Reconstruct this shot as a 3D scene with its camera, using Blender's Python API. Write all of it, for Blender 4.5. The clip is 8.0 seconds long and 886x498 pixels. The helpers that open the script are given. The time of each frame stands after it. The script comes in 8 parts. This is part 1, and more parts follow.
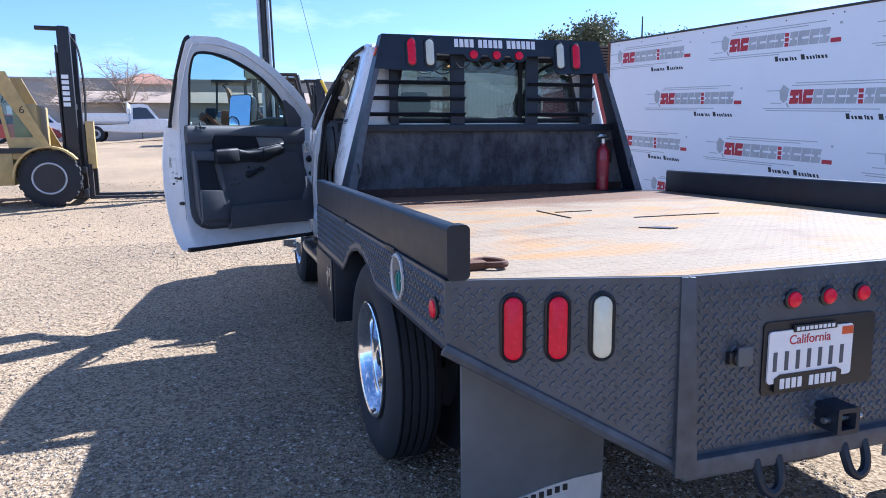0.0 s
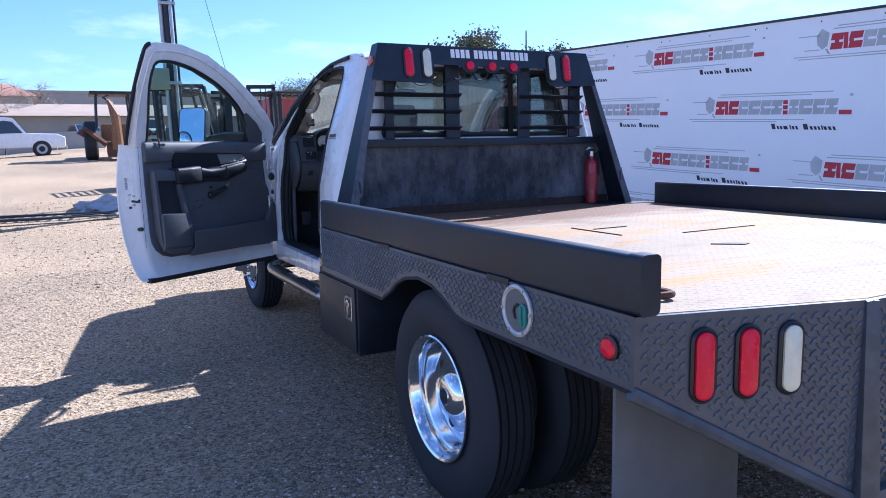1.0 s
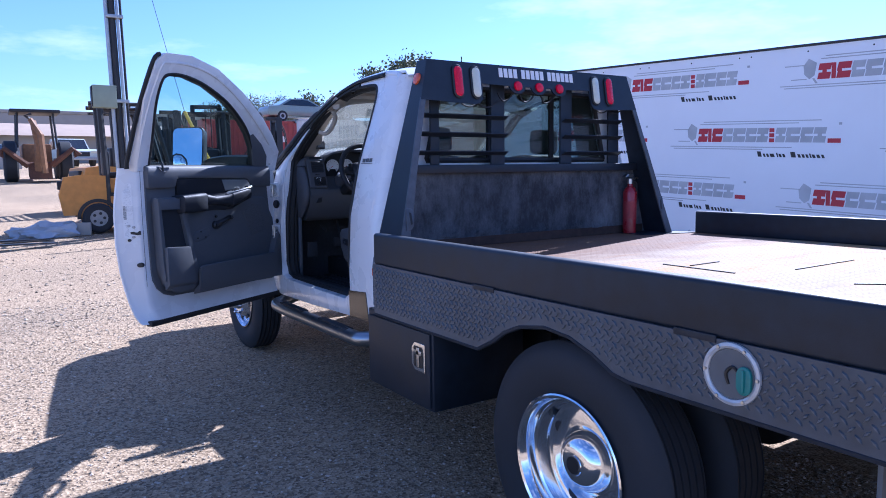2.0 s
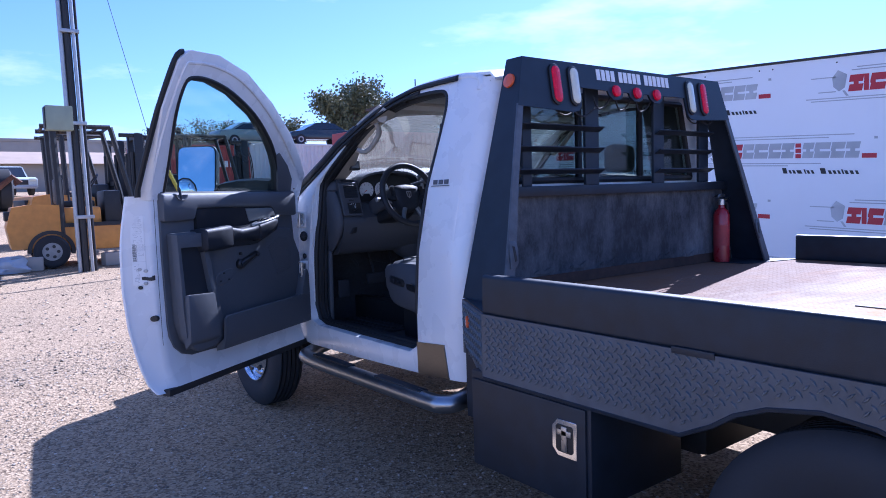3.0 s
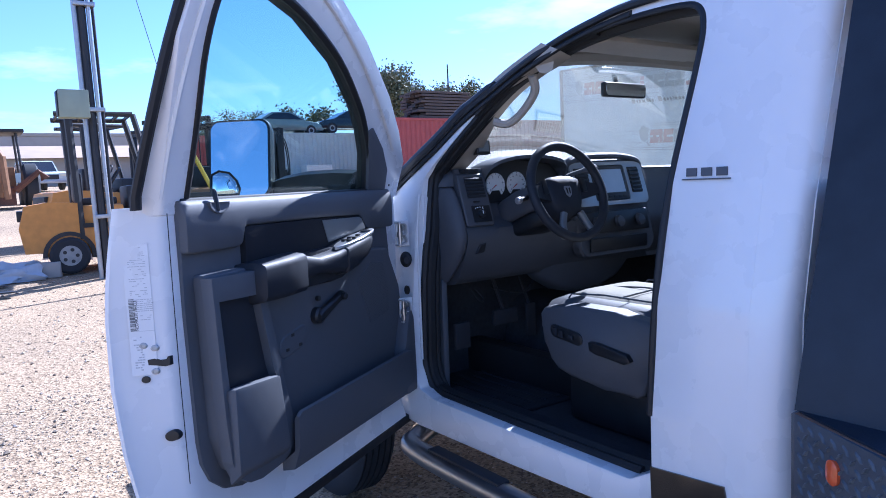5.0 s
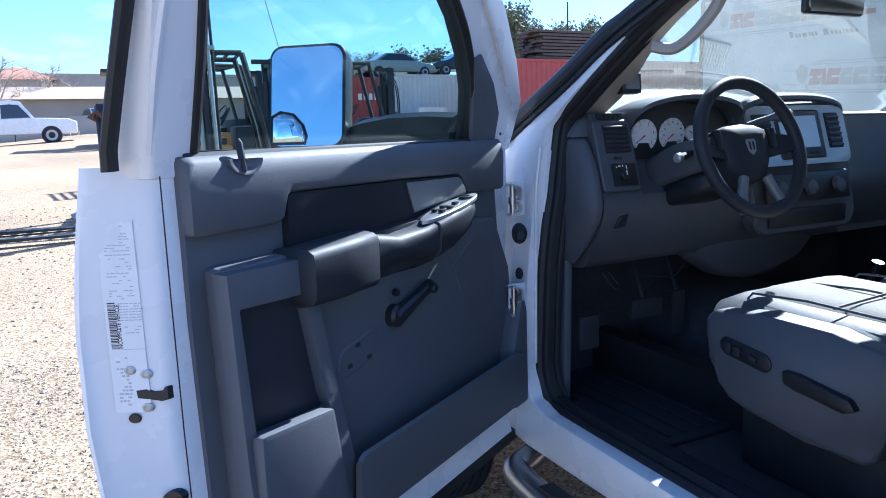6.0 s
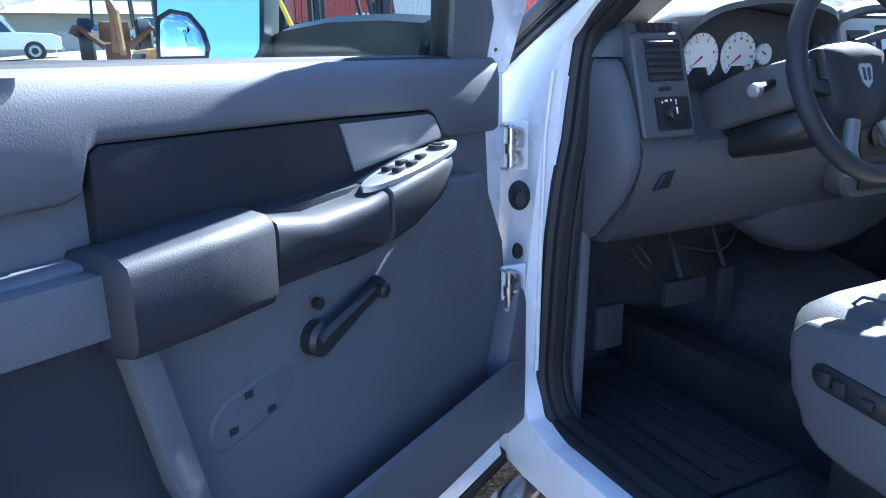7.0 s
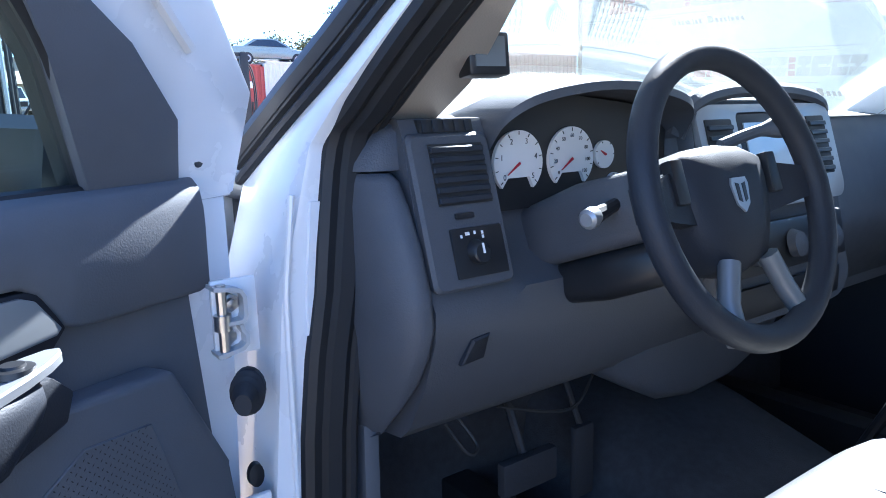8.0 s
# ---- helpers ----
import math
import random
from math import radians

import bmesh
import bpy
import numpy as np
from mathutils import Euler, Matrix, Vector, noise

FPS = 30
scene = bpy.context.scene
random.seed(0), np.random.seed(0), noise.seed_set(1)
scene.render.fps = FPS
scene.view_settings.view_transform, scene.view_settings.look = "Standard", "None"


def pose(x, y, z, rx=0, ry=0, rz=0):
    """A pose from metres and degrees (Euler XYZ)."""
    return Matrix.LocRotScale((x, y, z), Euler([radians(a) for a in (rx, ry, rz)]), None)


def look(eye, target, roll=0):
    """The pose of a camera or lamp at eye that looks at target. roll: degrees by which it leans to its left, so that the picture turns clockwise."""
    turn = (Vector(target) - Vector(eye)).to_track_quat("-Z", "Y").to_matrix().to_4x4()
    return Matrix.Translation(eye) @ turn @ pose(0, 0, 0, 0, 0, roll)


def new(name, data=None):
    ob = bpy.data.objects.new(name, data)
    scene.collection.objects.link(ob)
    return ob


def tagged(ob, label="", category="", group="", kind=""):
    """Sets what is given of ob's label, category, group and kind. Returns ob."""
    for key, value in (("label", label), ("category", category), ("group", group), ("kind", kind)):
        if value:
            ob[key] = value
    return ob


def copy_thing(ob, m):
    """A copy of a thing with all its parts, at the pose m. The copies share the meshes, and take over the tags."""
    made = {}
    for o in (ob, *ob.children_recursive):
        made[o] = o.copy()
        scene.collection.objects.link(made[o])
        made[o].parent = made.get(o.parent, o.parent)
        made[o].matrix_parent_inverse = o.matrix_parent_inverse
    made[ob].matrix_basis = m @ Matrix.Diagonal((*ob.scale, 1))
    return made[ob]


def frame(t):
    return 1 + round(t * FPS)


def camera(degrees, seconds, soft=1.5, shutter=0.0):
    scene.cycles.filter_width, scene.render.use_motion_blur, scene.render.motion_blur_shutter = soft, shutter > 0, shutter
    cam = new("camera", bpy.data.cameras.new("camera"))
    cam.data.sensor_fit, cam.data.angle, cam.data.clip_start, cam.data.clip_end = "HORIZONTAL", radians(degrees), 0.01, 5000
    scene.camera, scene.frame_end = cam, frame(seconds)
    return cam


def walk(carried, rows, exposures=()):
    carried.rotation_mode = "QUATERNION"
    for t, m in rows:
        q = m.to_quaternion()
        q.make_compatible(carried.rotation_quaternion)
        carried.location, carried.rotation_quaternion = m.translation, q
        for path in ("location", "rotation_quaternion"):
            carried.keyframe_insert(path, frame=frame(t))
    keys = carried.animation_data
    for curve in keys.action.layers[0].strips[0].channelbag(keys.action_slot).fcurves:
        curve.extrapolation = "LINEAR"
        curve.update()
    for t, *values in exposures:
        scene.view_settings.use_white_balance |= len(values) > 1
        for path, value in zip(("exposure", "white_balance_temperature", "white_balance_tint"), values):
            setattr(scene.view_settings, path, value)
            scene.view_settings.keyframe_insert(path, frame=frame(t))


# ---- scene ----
# World: x to the truck's right, y towards its front, z up; the origin lies on the ground below the bed's rear left corner.
cam = camera(65.1, 8.0, soft=0.95)
PATH = [
    (0, (-0.52, -1.576, 1.244), (0.094, 0.302, 0.933), -0.6),
    (0.5, (-0.822, -1.395, 1.255), (-0.047, 0.425, 0.956), -0.9),
    (1, (-1.046, -1.114, 1.276), (-0.133, 0.642, 0.991), -1.3),
    (1.5, (-1.275, -0.833, 1.281), (-0.261, 0.872, 1.022), -1.3),
    (1.7, (-1.335, -0.706, 1.292), (-0.289, 0.981, 1.047), -1.1),
    (3, (-1.529, 0.434, 1.32), (-0.312, 2.013, 1.159), -1.8),
    (3.5, (-1.444, 0.857, 1.358), (-0.207, 2.421, 1.208), -2.7),
    (4, (-1.398, 1.257, 1.366), (-0.159, 2.82, 1.218), -3.1),
    (5.3, (-1.011, 2.013, 1.375), (0.082, 3.673, 1.15), -2.3),
    (5.5, (-0.961, 2.121, 1.387), (0.084, 3.807, 1.134), -2.1),
    (6, (-0.793, 2.36, 1.382), (0.072, 4.132, 1.045), -1.8),
    (6.5, (-0.646, 2.563, 1.376), (0.054, 4.378, 0.912), -1.3),
    (7, (-0.498, 2.824, 1.362), (0.345, 4.556, 0.821), -0.8),
    (7.5, (-0.271, 3.004, 1.358), (0.754, 4.652, 0.873), -1.0),
    (8, (-0.073, 3.145, 1.415), (1.072, 4.742, 1.042), -1.5),
]
walk(cam, [(t, look(eye, target, roll)) for t, eye, target, roll in PATH],
     [(0.0, 1.20, 5020, 18), (1.5, 1.15, 4800, 24), (3.5, 1.10, 4690, 31), (5.5, 1.53, 4780, 19), (6.5, 2.02, 4880, 12), (7.0, 2.75, 4900, 13), (7.5, 3.05, 5000, 16), (8.0, 2.7, 5050, 15)])

# ---- sky and sun ----
SUN = Vector((1.05, 0.51, 1.0)).normalized()
world = bpy.data.worlds.new("sky")
scene.world = world
world.use_nodes = True
wn = world.node_tree
sky = wn.nodes.new("ShaderNodeTexSky")
sky.sky_type, sky.sun_disc = "NISHITA", False
sky.sun_elevation, sky.sun_rotation = math.asin(SUN.z), math.atan2(SUN.x, SUN.y)
sky.air_density, sky.dust_density, sky.ozone_density = 1.0, 0.3, 4.6
# thin high clouds, in streaks
wtc = wn.nodes.new("ShaderNodeTexCoord")
wmap = wn.nodes.new("ShaderNodeMapping")
wmap.inputs["Scale"].default_value = (1.6, 1.6, 6.0)
wmap.inputs["Location"].default_value = (0.35, 0.1, 0.0)
wnoise = wn.nodes.new("ShaderNodeTexNoise")
wnoise.inputs["Scale"].default_value, wnoise.inputs["Detail"].default_value, wnoise.inputs["Roughness"].default_value = 2.2, 9, 0.58
wr = wn.nodes.new("ShaderNodeMapRange")
wr.inputs["From Min"].default_value, wr.inputs["From Max"].default_value, wr.inputs["To Max"].default_value = 0.53, 0.80, 0.75
wmix = wn.nodes.new("ShaderNodeMix")
wmix.data_type = "RGBA"
wmix.inputs[7].default_value = (8.6, 8.7, 9.2, 1)
wn.links.new(wtc.outputs["Generated"], wmap.inputs["Vector"])
wn.links.new(wmap.outputs[0], wnoise.inputs["Vector"])
wn.links.new(wnoise.outputs["Fac"], wr.inputs["Value"])
wn.links.new(wr.outputs[0], wmix.inputs[0])
wn.links.new(sky.outputs[0], wmix.inputs[6])
wn.links.new(wmix.outputs[2], wn.nodes["Background"].inputs["Color"])
wn.nodes["Background"].inputs["Strength"].default_value = 0.080
sun = new("sun", bpy.data.lights.new("sun", "SUN"))
sun.data.energy, sun.data.angle, sun.data.color = 5.0, radians(0.53), (1.0, 0.93, 0.76)
sun.matrix_world = look(SUN * 50, (0, 0, 0))


# ---- small tools ----
def mat(name, color, rough=0.5, metal=0.0, vary=0.15, scale=30.0, bump=0.0, bscale=200.0, coat=0.0, spec=0.5, tint=None, emit=0.0, detail=6.0):
    """A paint or plastic with variation at two scales and fine relief."""
    m = bpy.data.materials.new(name)
    m.use_nodes = True
    nt = m.node_tree
    b = nt.nodes["Principled BSDF"]
    b.inputs["Roughness"].default_value = rough
    b.inputs["Metallic"].default_value = metal
    b.inputs["Coat Weight"].default_value = coat
    b.inputs["Specular IOR Level"].default_value = spec
    tc = nt.nodes.new("ShaderNodeTexCoord")
    n1 = nt.nodes.new("ShaderNodeTexNoise")
    n1.inputs["Scale"].default_value, n1.inputs["Detail"].default_value = scale, detail
    n2 = nt.nodes.new("ShaderNodeTexNoise")
    n2.inputs["Scale"].default_value, n2.inputs["Detail"].default_value = scale * 0.09, 4
    nt.links.new(tc.outputs["Object"], n1.inputs["Vector"])
    nt.links.new(tc.outputs["Object"], n2.inputs["Vector"])
    add = nt.nodes.new("ShaderNodeMath")
    add.operation = "ADD"
    nt.links.new(n1.outputs["Fac"], add.inputs[0])
    nt.links.new(n2.outputs["Fac"], add.inputs[1])
    ramp = nt.nodes.new("ShaderNodeMapRange")
    ramp.inputs["From Min"].default_value, ramp.inputs["From Max"].default_value = 0.6, 1.4
    nt.links.new(add.outputs[0], ramp.inputs["Value"])
    mix = nt.nodes.new("ShaderNodeMix")
    mix.data_type = "RGBA"
    c2 = tint or tuple(c * (1 - vary) for c in color)
    c1 = tuple(min(1, c * (1 + vary)) for c in color)
    mix.inputs[6].default_value, mix.inputs[7].default_value = (*c2, 1), (*c1, 1)
    nt.links.new(ramp.outputs[0], mix.inputs[0])
    nt.links.new(mix.outputs[2], b.inputs["Base Color"])
    rr = nt.nodes.new("ShaderNodeMapRange")
    rr.inputs["To Min"].default_value, rr.inputs["To Max"].default_value = max(0.03, rough - 0.1), min(1, rough + 0.1)
    nt.links.new(n1.outputs["Fac"], rr.inputs["Value"])
    nt.links.new(rr.outputs[0], b.inputs["Roughness"])
    if bump:
        n3 = nt.nodes.new("ShaderNodeTexNoise")
        n3.inputs["Scale"].default_value, n3.inputs["Detail"].default_value = bscale, 3
        nt.links.new(tc.outputs["Object"], n3.inputs["Vector"])
        bp = nt.nodes.new("ShaderNodeBump")
        bp.inputs["Strength"].default_value, bp.inputs["Distance"].default_value = bump, 0.002
        nt.links.new(n3.outputs["Fac"], bp.inputs["Height"])
        nt.links.new(bp.outputs["Normal"], b.inputs["Normal"])
    if emit:
        b.inputs["Emission Color"].default_value = (*color, 1)
        b.inputs["Emission Strength"].default_value = emit
    return m


def glass_mat(name, tint=(0.85, 0.93, 0.9), gloss=0.04, veil=0.0):
    """A thin pane: mostly clear, with a sharp reflection at low angles."""
    m = bpy.data.materials.new(name)
    m.use_nodes = True
    nt = m.node_tree
    nt.nodes.remove(nt.nodes["Principled BSDF"])
    t = nt.nodes.new("ShaderNodeBsdfTransparent")
    t.inputs["Color"].default_value = (*tint, 1)
    g = nt.nodes.new("ShaderNodeBsdfGlossy")
    g.inputs["Roughness"].default_value = 0.02
    f = nt.nodes.new("ShaderNodeLayerWeight")
    f.inputs["Blend"].default_value = 0.5
    pw = nt.nodes.new("ShaderNodeMath")
    pw.operation, pw.inputs[1].default_value = "POWER", 4.0
    nt.links.new(f.outputs["Facing"], pw.inputs[0])
    mr = nt.nodes.new("ShaderNodeMapRange")
    mr.inputs["To Min"].default_value, mr.inputs["To Max"].default_value = gloss, 0.8
    nt.links.new(pw.outputs[0], mr.inputs["Value"])
    mx = nt.nodes.new("ShaderNodeMixShader")
    nt.links.new(mr.outputs[0], mx.inputs[0])
    nt.links.new(t.outputs[0], mx.inputs[1])
    nt.links.new(g.outputs[0], mx.inputs[2])
    last = mx
    if veil:
        # a pale veil put into the shader for the sunlit dash's reflection
        d = nt.nodes.new("ShaderNodeBsdfDiffuse")
        d.inputs["Color"].default_value = (0.62, 0.60, 0.52, 1)
        tl = nt.nodes.new("ShaderNodeBsdfTranslucent")
        tl.inputs["Color"].default_value = (0.62, 0.60, 0.52, 1)
        ds = nt.nodes.new("ShaderNodeMixShader")
        nt.links.new(d.outputs[0], ds.inputs[1])
        nt.links.new(tl.outputs[0], ds.inputs[2])
        tc = nt.nodes.new("ShaderNodeTexCoord")
        n = nt.nodes.new("ShaderNodeTexNoise")
        n.inputs["Scale"].default_value, n.inputs["Detail"].default_value = 3.0, 6
        nt.links.new(tc.outputs["Object"], n.inputs["Vector"])
        nr = nt.nodes.new("ShaderNodeMapRange")
        nr.inputs["From Min"].default_value, nr.inputs["From Max"].default_value = 0.3, 0.7
        nr.inputs["To Min"].default_value, nr.inputs["To Max"].default_value = veil * 0.7, veil * 1.3
        nt.links.new(n.outputs["Fac"], nr.inputs["Value"])
        last = nt.nodes.new("ShaderNodeMixShader")
        nt.links.new(nr.outputs[0], last.inputs[0])
        nt.links.new(mx.outputs[0], last.inputs[1])
        nt.links.new(ds.outputs[0], last.inputs[2])
    nt.links.new(last.outputs[0], nt.nodes["Material Output"].inputs["Surface"])
    return m


def finish(name, bm, material, sharp=35.0):
    bmesh.ops.recalc_face_normals(bm, faces=bm.faces)
    me = bpy.data.meshes.new(name)
    bm.to_mesh(me)
    bm.free()
    me.materials.append(material)
    me.shade_smooth()
    me.set_sharp_from_angle(angle=radians(sharp))
    return me


def part(name, bm, material, parent=None, label="", sharp=35.0):
    """Links a bmesh as one mesh object, under a thing or a part."""
    ob = new(name, finish(name, bm, material, sharp))
    if parent is not None:
        ob.parent = parent
        ob.matrix_parent_inverse = Matrix()
    if label:
        ob["label"] = label
    return ob


def thing(name, label, category, at=None, group="", kind=""):
    ob = new(name)
    if at is not None:
        ob.matrix_world = at
    return tagged(ob, label, category, group, kind)


def xf(bm, m):
    bmesh.ops.transform(bm, matrix=m, verts=bm.verts)
    return bm


def bevel(bm, w, seg=2):
    if w > 0:
        bmesh.ops.bevel(bm, geom=list(bm.edges), offset=w, segments=seg, profile=0.6, affect="EDGES", clamp_overlap=True)
    return bm


def box(x0, x1, y0, y1, z0, z1, bev=0.0, seg=2):
    bm = bmesh.new()
    bmesh.ops.create_cube(bm, size=1.0)
    xf(bm, Matrix.Translation(((x0 + x1) / 2, (y0 + y1) / 2, (z0 + z1) / 2)) @ Matrix.Diagonal((abs(x1 - x0), abs(y1 - y0), abs(z1 - z0), 1)))
    return bevel(bm, bev, seg)


def put3(axis, p, a):
    return {"x": (a, p[0], p[1]), "y": (p[0], a, p[1]), "z": (p[0], p[1], a)}[axis]


def prism(pts, axis, a0, a1, bev=0.0, seg=2):
    """A polygon in the plane across an axis, given thickness along it."""
    bm = bmesh.new()
    lo = [bm.verts.new(put3(axis, p, a0)) for p in pts]
    hi = [bm.verts.new(put3(axis, p, a1)) for p in pts]
    bm.faces.new(lo)
    bm.faces.new(hi[::-1])
    n = len(pts)
    for i in range(n):
        bm.faces.new((lo[i], hi[i], hi[(i + 1) % n], lo[(i + 1) % n]))
    return bevel(bm, bev, seg)


def ring(outer, inner, axis, a0, a1, bev=0.0):
    """A frame between two outlines with the same number of points."""
    bm = bmesh.new()
    n = len(outer)
    v = [[bm.verts.new(put3(axis, p, a)) for p in pts] for a in (a0, a1) for pts in (outer, inner)]
    for i in range(n):
        j = (i + 1) % n
        bm.faces.new((v[0][i], v[0][j], v[1][j], v[1][i]))
        bm.faces.new((v[2][i], v[3][i], v[3][j], v[2][j]))
        bm.faces.new((v[0][i], v[2][i], v[2][j], v[0][j]))
        bm.faces.new((v[1][i], v[1][j], v[3][j], v[3][i]))
    return bevel(bm, bev)


def loft(rings, caps=True, closed=True):
    bm = bmesh.new()
    vs = [[bm.verts.new(p) for p in r] for r in rings]
    n = len(rings[0])
    for a, b in zip(vs, vs[1:]):
        for i in range(n if closed else n - 1):
            j = (i + 1) % n
            bm.faces.new((a[i], a[j], b[j], b[i]))
    if caps and closed:
        bm.faces.new(vs[0][::-1])
        bm.faces.new(vs[-1])
    return bm


def tube(pts, r, seg=8, closed=False):
    """A round bar along a line of points; r may be a number or one for each point."""
    pts = [Vector(p) for p in pts]
    n = len(pts)
    rings, ref = [], None
    for i, p in enumerate(pts):
        a = pts[(i - 1) % n] if closed or i else p
        b = pts[(i + 1) % n] if closed or i < n - 1 else p
        d = (b - a).normalized()
        if ref is None:
            ref = d.orthogonal().normalized()
        ref = (ref - d * ref.dot(d)).normalized()
        side = d.cross(ref)
        rad = r[i] if isinstance(r, (list, tuple)) else r
        rings.append([p + (ref * math.cos(k * math.tau / seg) + side * math.sin(k * math.tau / seg)) * rad for k in range(seg)])
    if closed:
        bm = bmesh.new()
        vs = [[bm.verts.new(q) for q in g] for g in rings]
        for i in range(n):
            a, b = vs[i], vs[(i + 1) % n]
            # find the turn that lines the last ring up with the first
            k0 = min(range(seg), key=lambda k: (b[k].co - a[0].co).length) if i == n - 1 else 0
            for k in range(seg):
                bm.faces.new((a[k], a[(k + 1) % seg], b[(k + 1 + k0) % seg], b[(k + k0) % seg]))
        return bm
    return loft(rings)


def smooth_line(pts, steps=6, closed=False):
    """Catmull-Rom through the points."""
    pts = [Vector(p) for p in pts]
    n = len(pts)
    out = []
    for i in range(n if closed else n - 1):
        if closed:
            p0, p1, p2, p3 = (pts[(i + k) % n] for k in (-1, 0, 1, 2))
        else:
            p0, p1, p2, p3 = pts[max(i - 1, 0)], pts[i], pts[i + 1], pts[min(i + 2, n - 1)]
        for s in range(steps):
            t = s / steps
            out.append(0.5 * (2 * p1 + (p2 - p0) * t + (2 * p0 - 5 * p1 + 4 * p2 - p3) * t * t + (3 * p1 - p0 - 3 * p2 + p3) * t ** 3))
    if not closed:
        out.append(pts[-1])
    return out


def lathe(profile, axis="x", at=(0, 0, 0), seg=40, caps=True):
    """Turns a profile of (along, radius) about an axis."""
    bm = bmesh.new()
    rows = []
    for a, r in profile:
        row = []
        for k in range(seg):
            c, s = r * math.cos(k * math.tau / seg), r * math.sin(k * math.tau / seg)
            p = {"x": (a, c, s), "y": (s, a, c), "z": (c, s, a)}[axis]
            row.append(bm.verts.new(Vector(p) + Vector(at)))
        rows.append(row)
    for a, b in zip(rows, rows[1:]):
        for k in range(seg):
            bm.faces.new((a[k], a[(k + 1) % seg], b[(k + 1) % seg], b[k]))
    for row, back in ((rows[0], True), (rows[-1], False)):
        if caps:
            bm.faces.new(row[::-1] if back else row)
    bmesh.ops.remove_doubles(bm, verts=bm.verts, dist=1e-5)
    return bm


def join(*bms):
    out = bmesh.new()
    for b in bms:
        me = bpy.data.meshes.new("tmp")
        b.to_mesh(me)
        b.free()
        out.from_mesh(me)
        bpy.data.meshes.remove(me)
    return out


def oval(cx, cy, w, h, n=10):
    """A stadium outline, upright."""
    r, out = w / 2, []
    for k in range(n + 1):
        a = math.pi * k / n
        out.append((cx + r * math.cos(a), cy + h / 2 - r + r * math.sin(a)))
    for k in range(n + 1):
        a = math.pi + math.pi * k / n
        out.append((cx + r * math.cos(a), cy - h / 2 + r + r * math.sin(a)))
    return out


def circle(cx, cy, r, n=24):
    return [(cx + r * math.cos(k * math.tau / n), cy + r * math.sin(k * math.tau / n)) for k in range(n)]


def rounded(x0, x1, y0, y1, r, n=5):
    out = []
    for cx, cy, a0 in ((x1 - r, y1 - r, 0), (x0 + r, y1 - r, 90), (x0 + r, y0 + r, 180), (x1 - r, y0 + r, 270)):
        out += [(cx + r * math.cos(radians(a0 + 90 * k / n)), cy + r * math.sin(radians(a0 + 90 * k / n))) for k in range(n + 1)]
    return out


def stuff_mesh(name, verts, faces, material, parent=None, label=""):
    me = bpy.data.meshes.new(name)
    me.from_pydata(verts, [], faces)
    me.materials.append(material)
    ob = new(name, me)
    if parent is not None:
        ob.parent = parent
    return tagged(ob, label, "", "", "stuff")


def lugs(name, material, parent, place, inside, w, h, pitch=0.018, size=0.0125, high=0.0016, label=""):
    """Raised bars of tread plate on a flat face, each pointing at the middle of the next: place(u, v, out) gives the point, inside(u, v) tells where."""
    verts, faces = [], []
    i = 0
    for r in range(int(h / pitch) + 1):
        a = radians(45 if r % 2 else -45)
        ca, sa = math.cos(a), math.sin(a)
        for c in range(r % 2, int(w / pitch) + 1, 2):
            u, v = (c + 0.5) * pitch, (r + 0.5) * pitch
            if not inside(u, v):
                continue
            base = [(size, 0), (0, size * 0.36), (-size, 0), (0, -size * 0.36)]
            top = [(size * 0.72, 0), (0, size * 0.17), (-size * 0.72, 0), (0, -size * 0.17)]
            for q, o in ((base, 0.0), (top, high)):
                for x, y in q:
                    verts.append(place(u + x * ca - y * sa, v + x * sa + y * ca, o))
            faces += [(i + k, i + (k + 1) % 4, i + 4 + (k + 1) % 4, i + 4 + k) for k in range(4)] + [(i + 4, i + 5, i + 6, i + 7)]
            i += 8
    return stuff_mesh(name, verts, faces, material, parent, label)


# ---- materials ----
WHITE = mat("white_paint", (0.78, 0.79, 0.80), 0.28, vary=0.03, scale=8, coat=0.5)
STEP_STEEL = mat("dull_step_steel", (0.34, 0.35, 0.37), 0.32, 1.0, vary=0.15, scale=20)
WHITE_WALL = mat("white_vinyl", (0.80, 0.81, 0.85), 0.5, vary=0.03, scale=3, bump=0.03, bscale=6)
BLACK = mat("black_bed_paint", (0.015, 0.021, 0.032), 0.42, vary=0.45, scale=14, bump=0.15, bscale=350, spec=0.38)
LUG_PAINT = mat("rubbed_black_lug_paint", (0.100, 0.116, 0.136), 0.36, vary=0.3, scale=40)
BLACK_TREAD = mat("black_tread_paint", (0.066, 0.078, 0.096), 0.40, vary=0.35, scale=20, bump=0.1, bscale=300)
EDGE_STEEL = mat("worn_edge_paint", (0.075, 0.083, 0.098), 0.45, vary=0.5, scale=25, bump=0.2, bscale=150)
FLAP_RUBBER = mat("dusty_grey_rubber", (0.140, 0.148, 0.156), 0.7, vary=0.25, scale=9, bump=0.1)
RUBBER = mat("tyre_rubber", (0.019, 0.021, 0.026), 0.75, vary=0.3, scale=25, bump=0.2, bscale=150)
SEAL = mat("black_rubber_seal", (0.012, 0.013, 0.015), 0.6, vary=0.2)
CHROME = mat("polished_aluminium", (0.82, 0.83, 0.85), 0.09, 1.0, vary=0.05, scale=12)
STEEL = mat("bare_steel", (0.5, 0.5, 0.5), 0.3, 1.0, vary=0.15, scale=20)
PALE_CAST = mat("pale_cast_metal", (0.50, 0.51, 0.52), 0.42, 0.35, vary=0.15, scale=40)
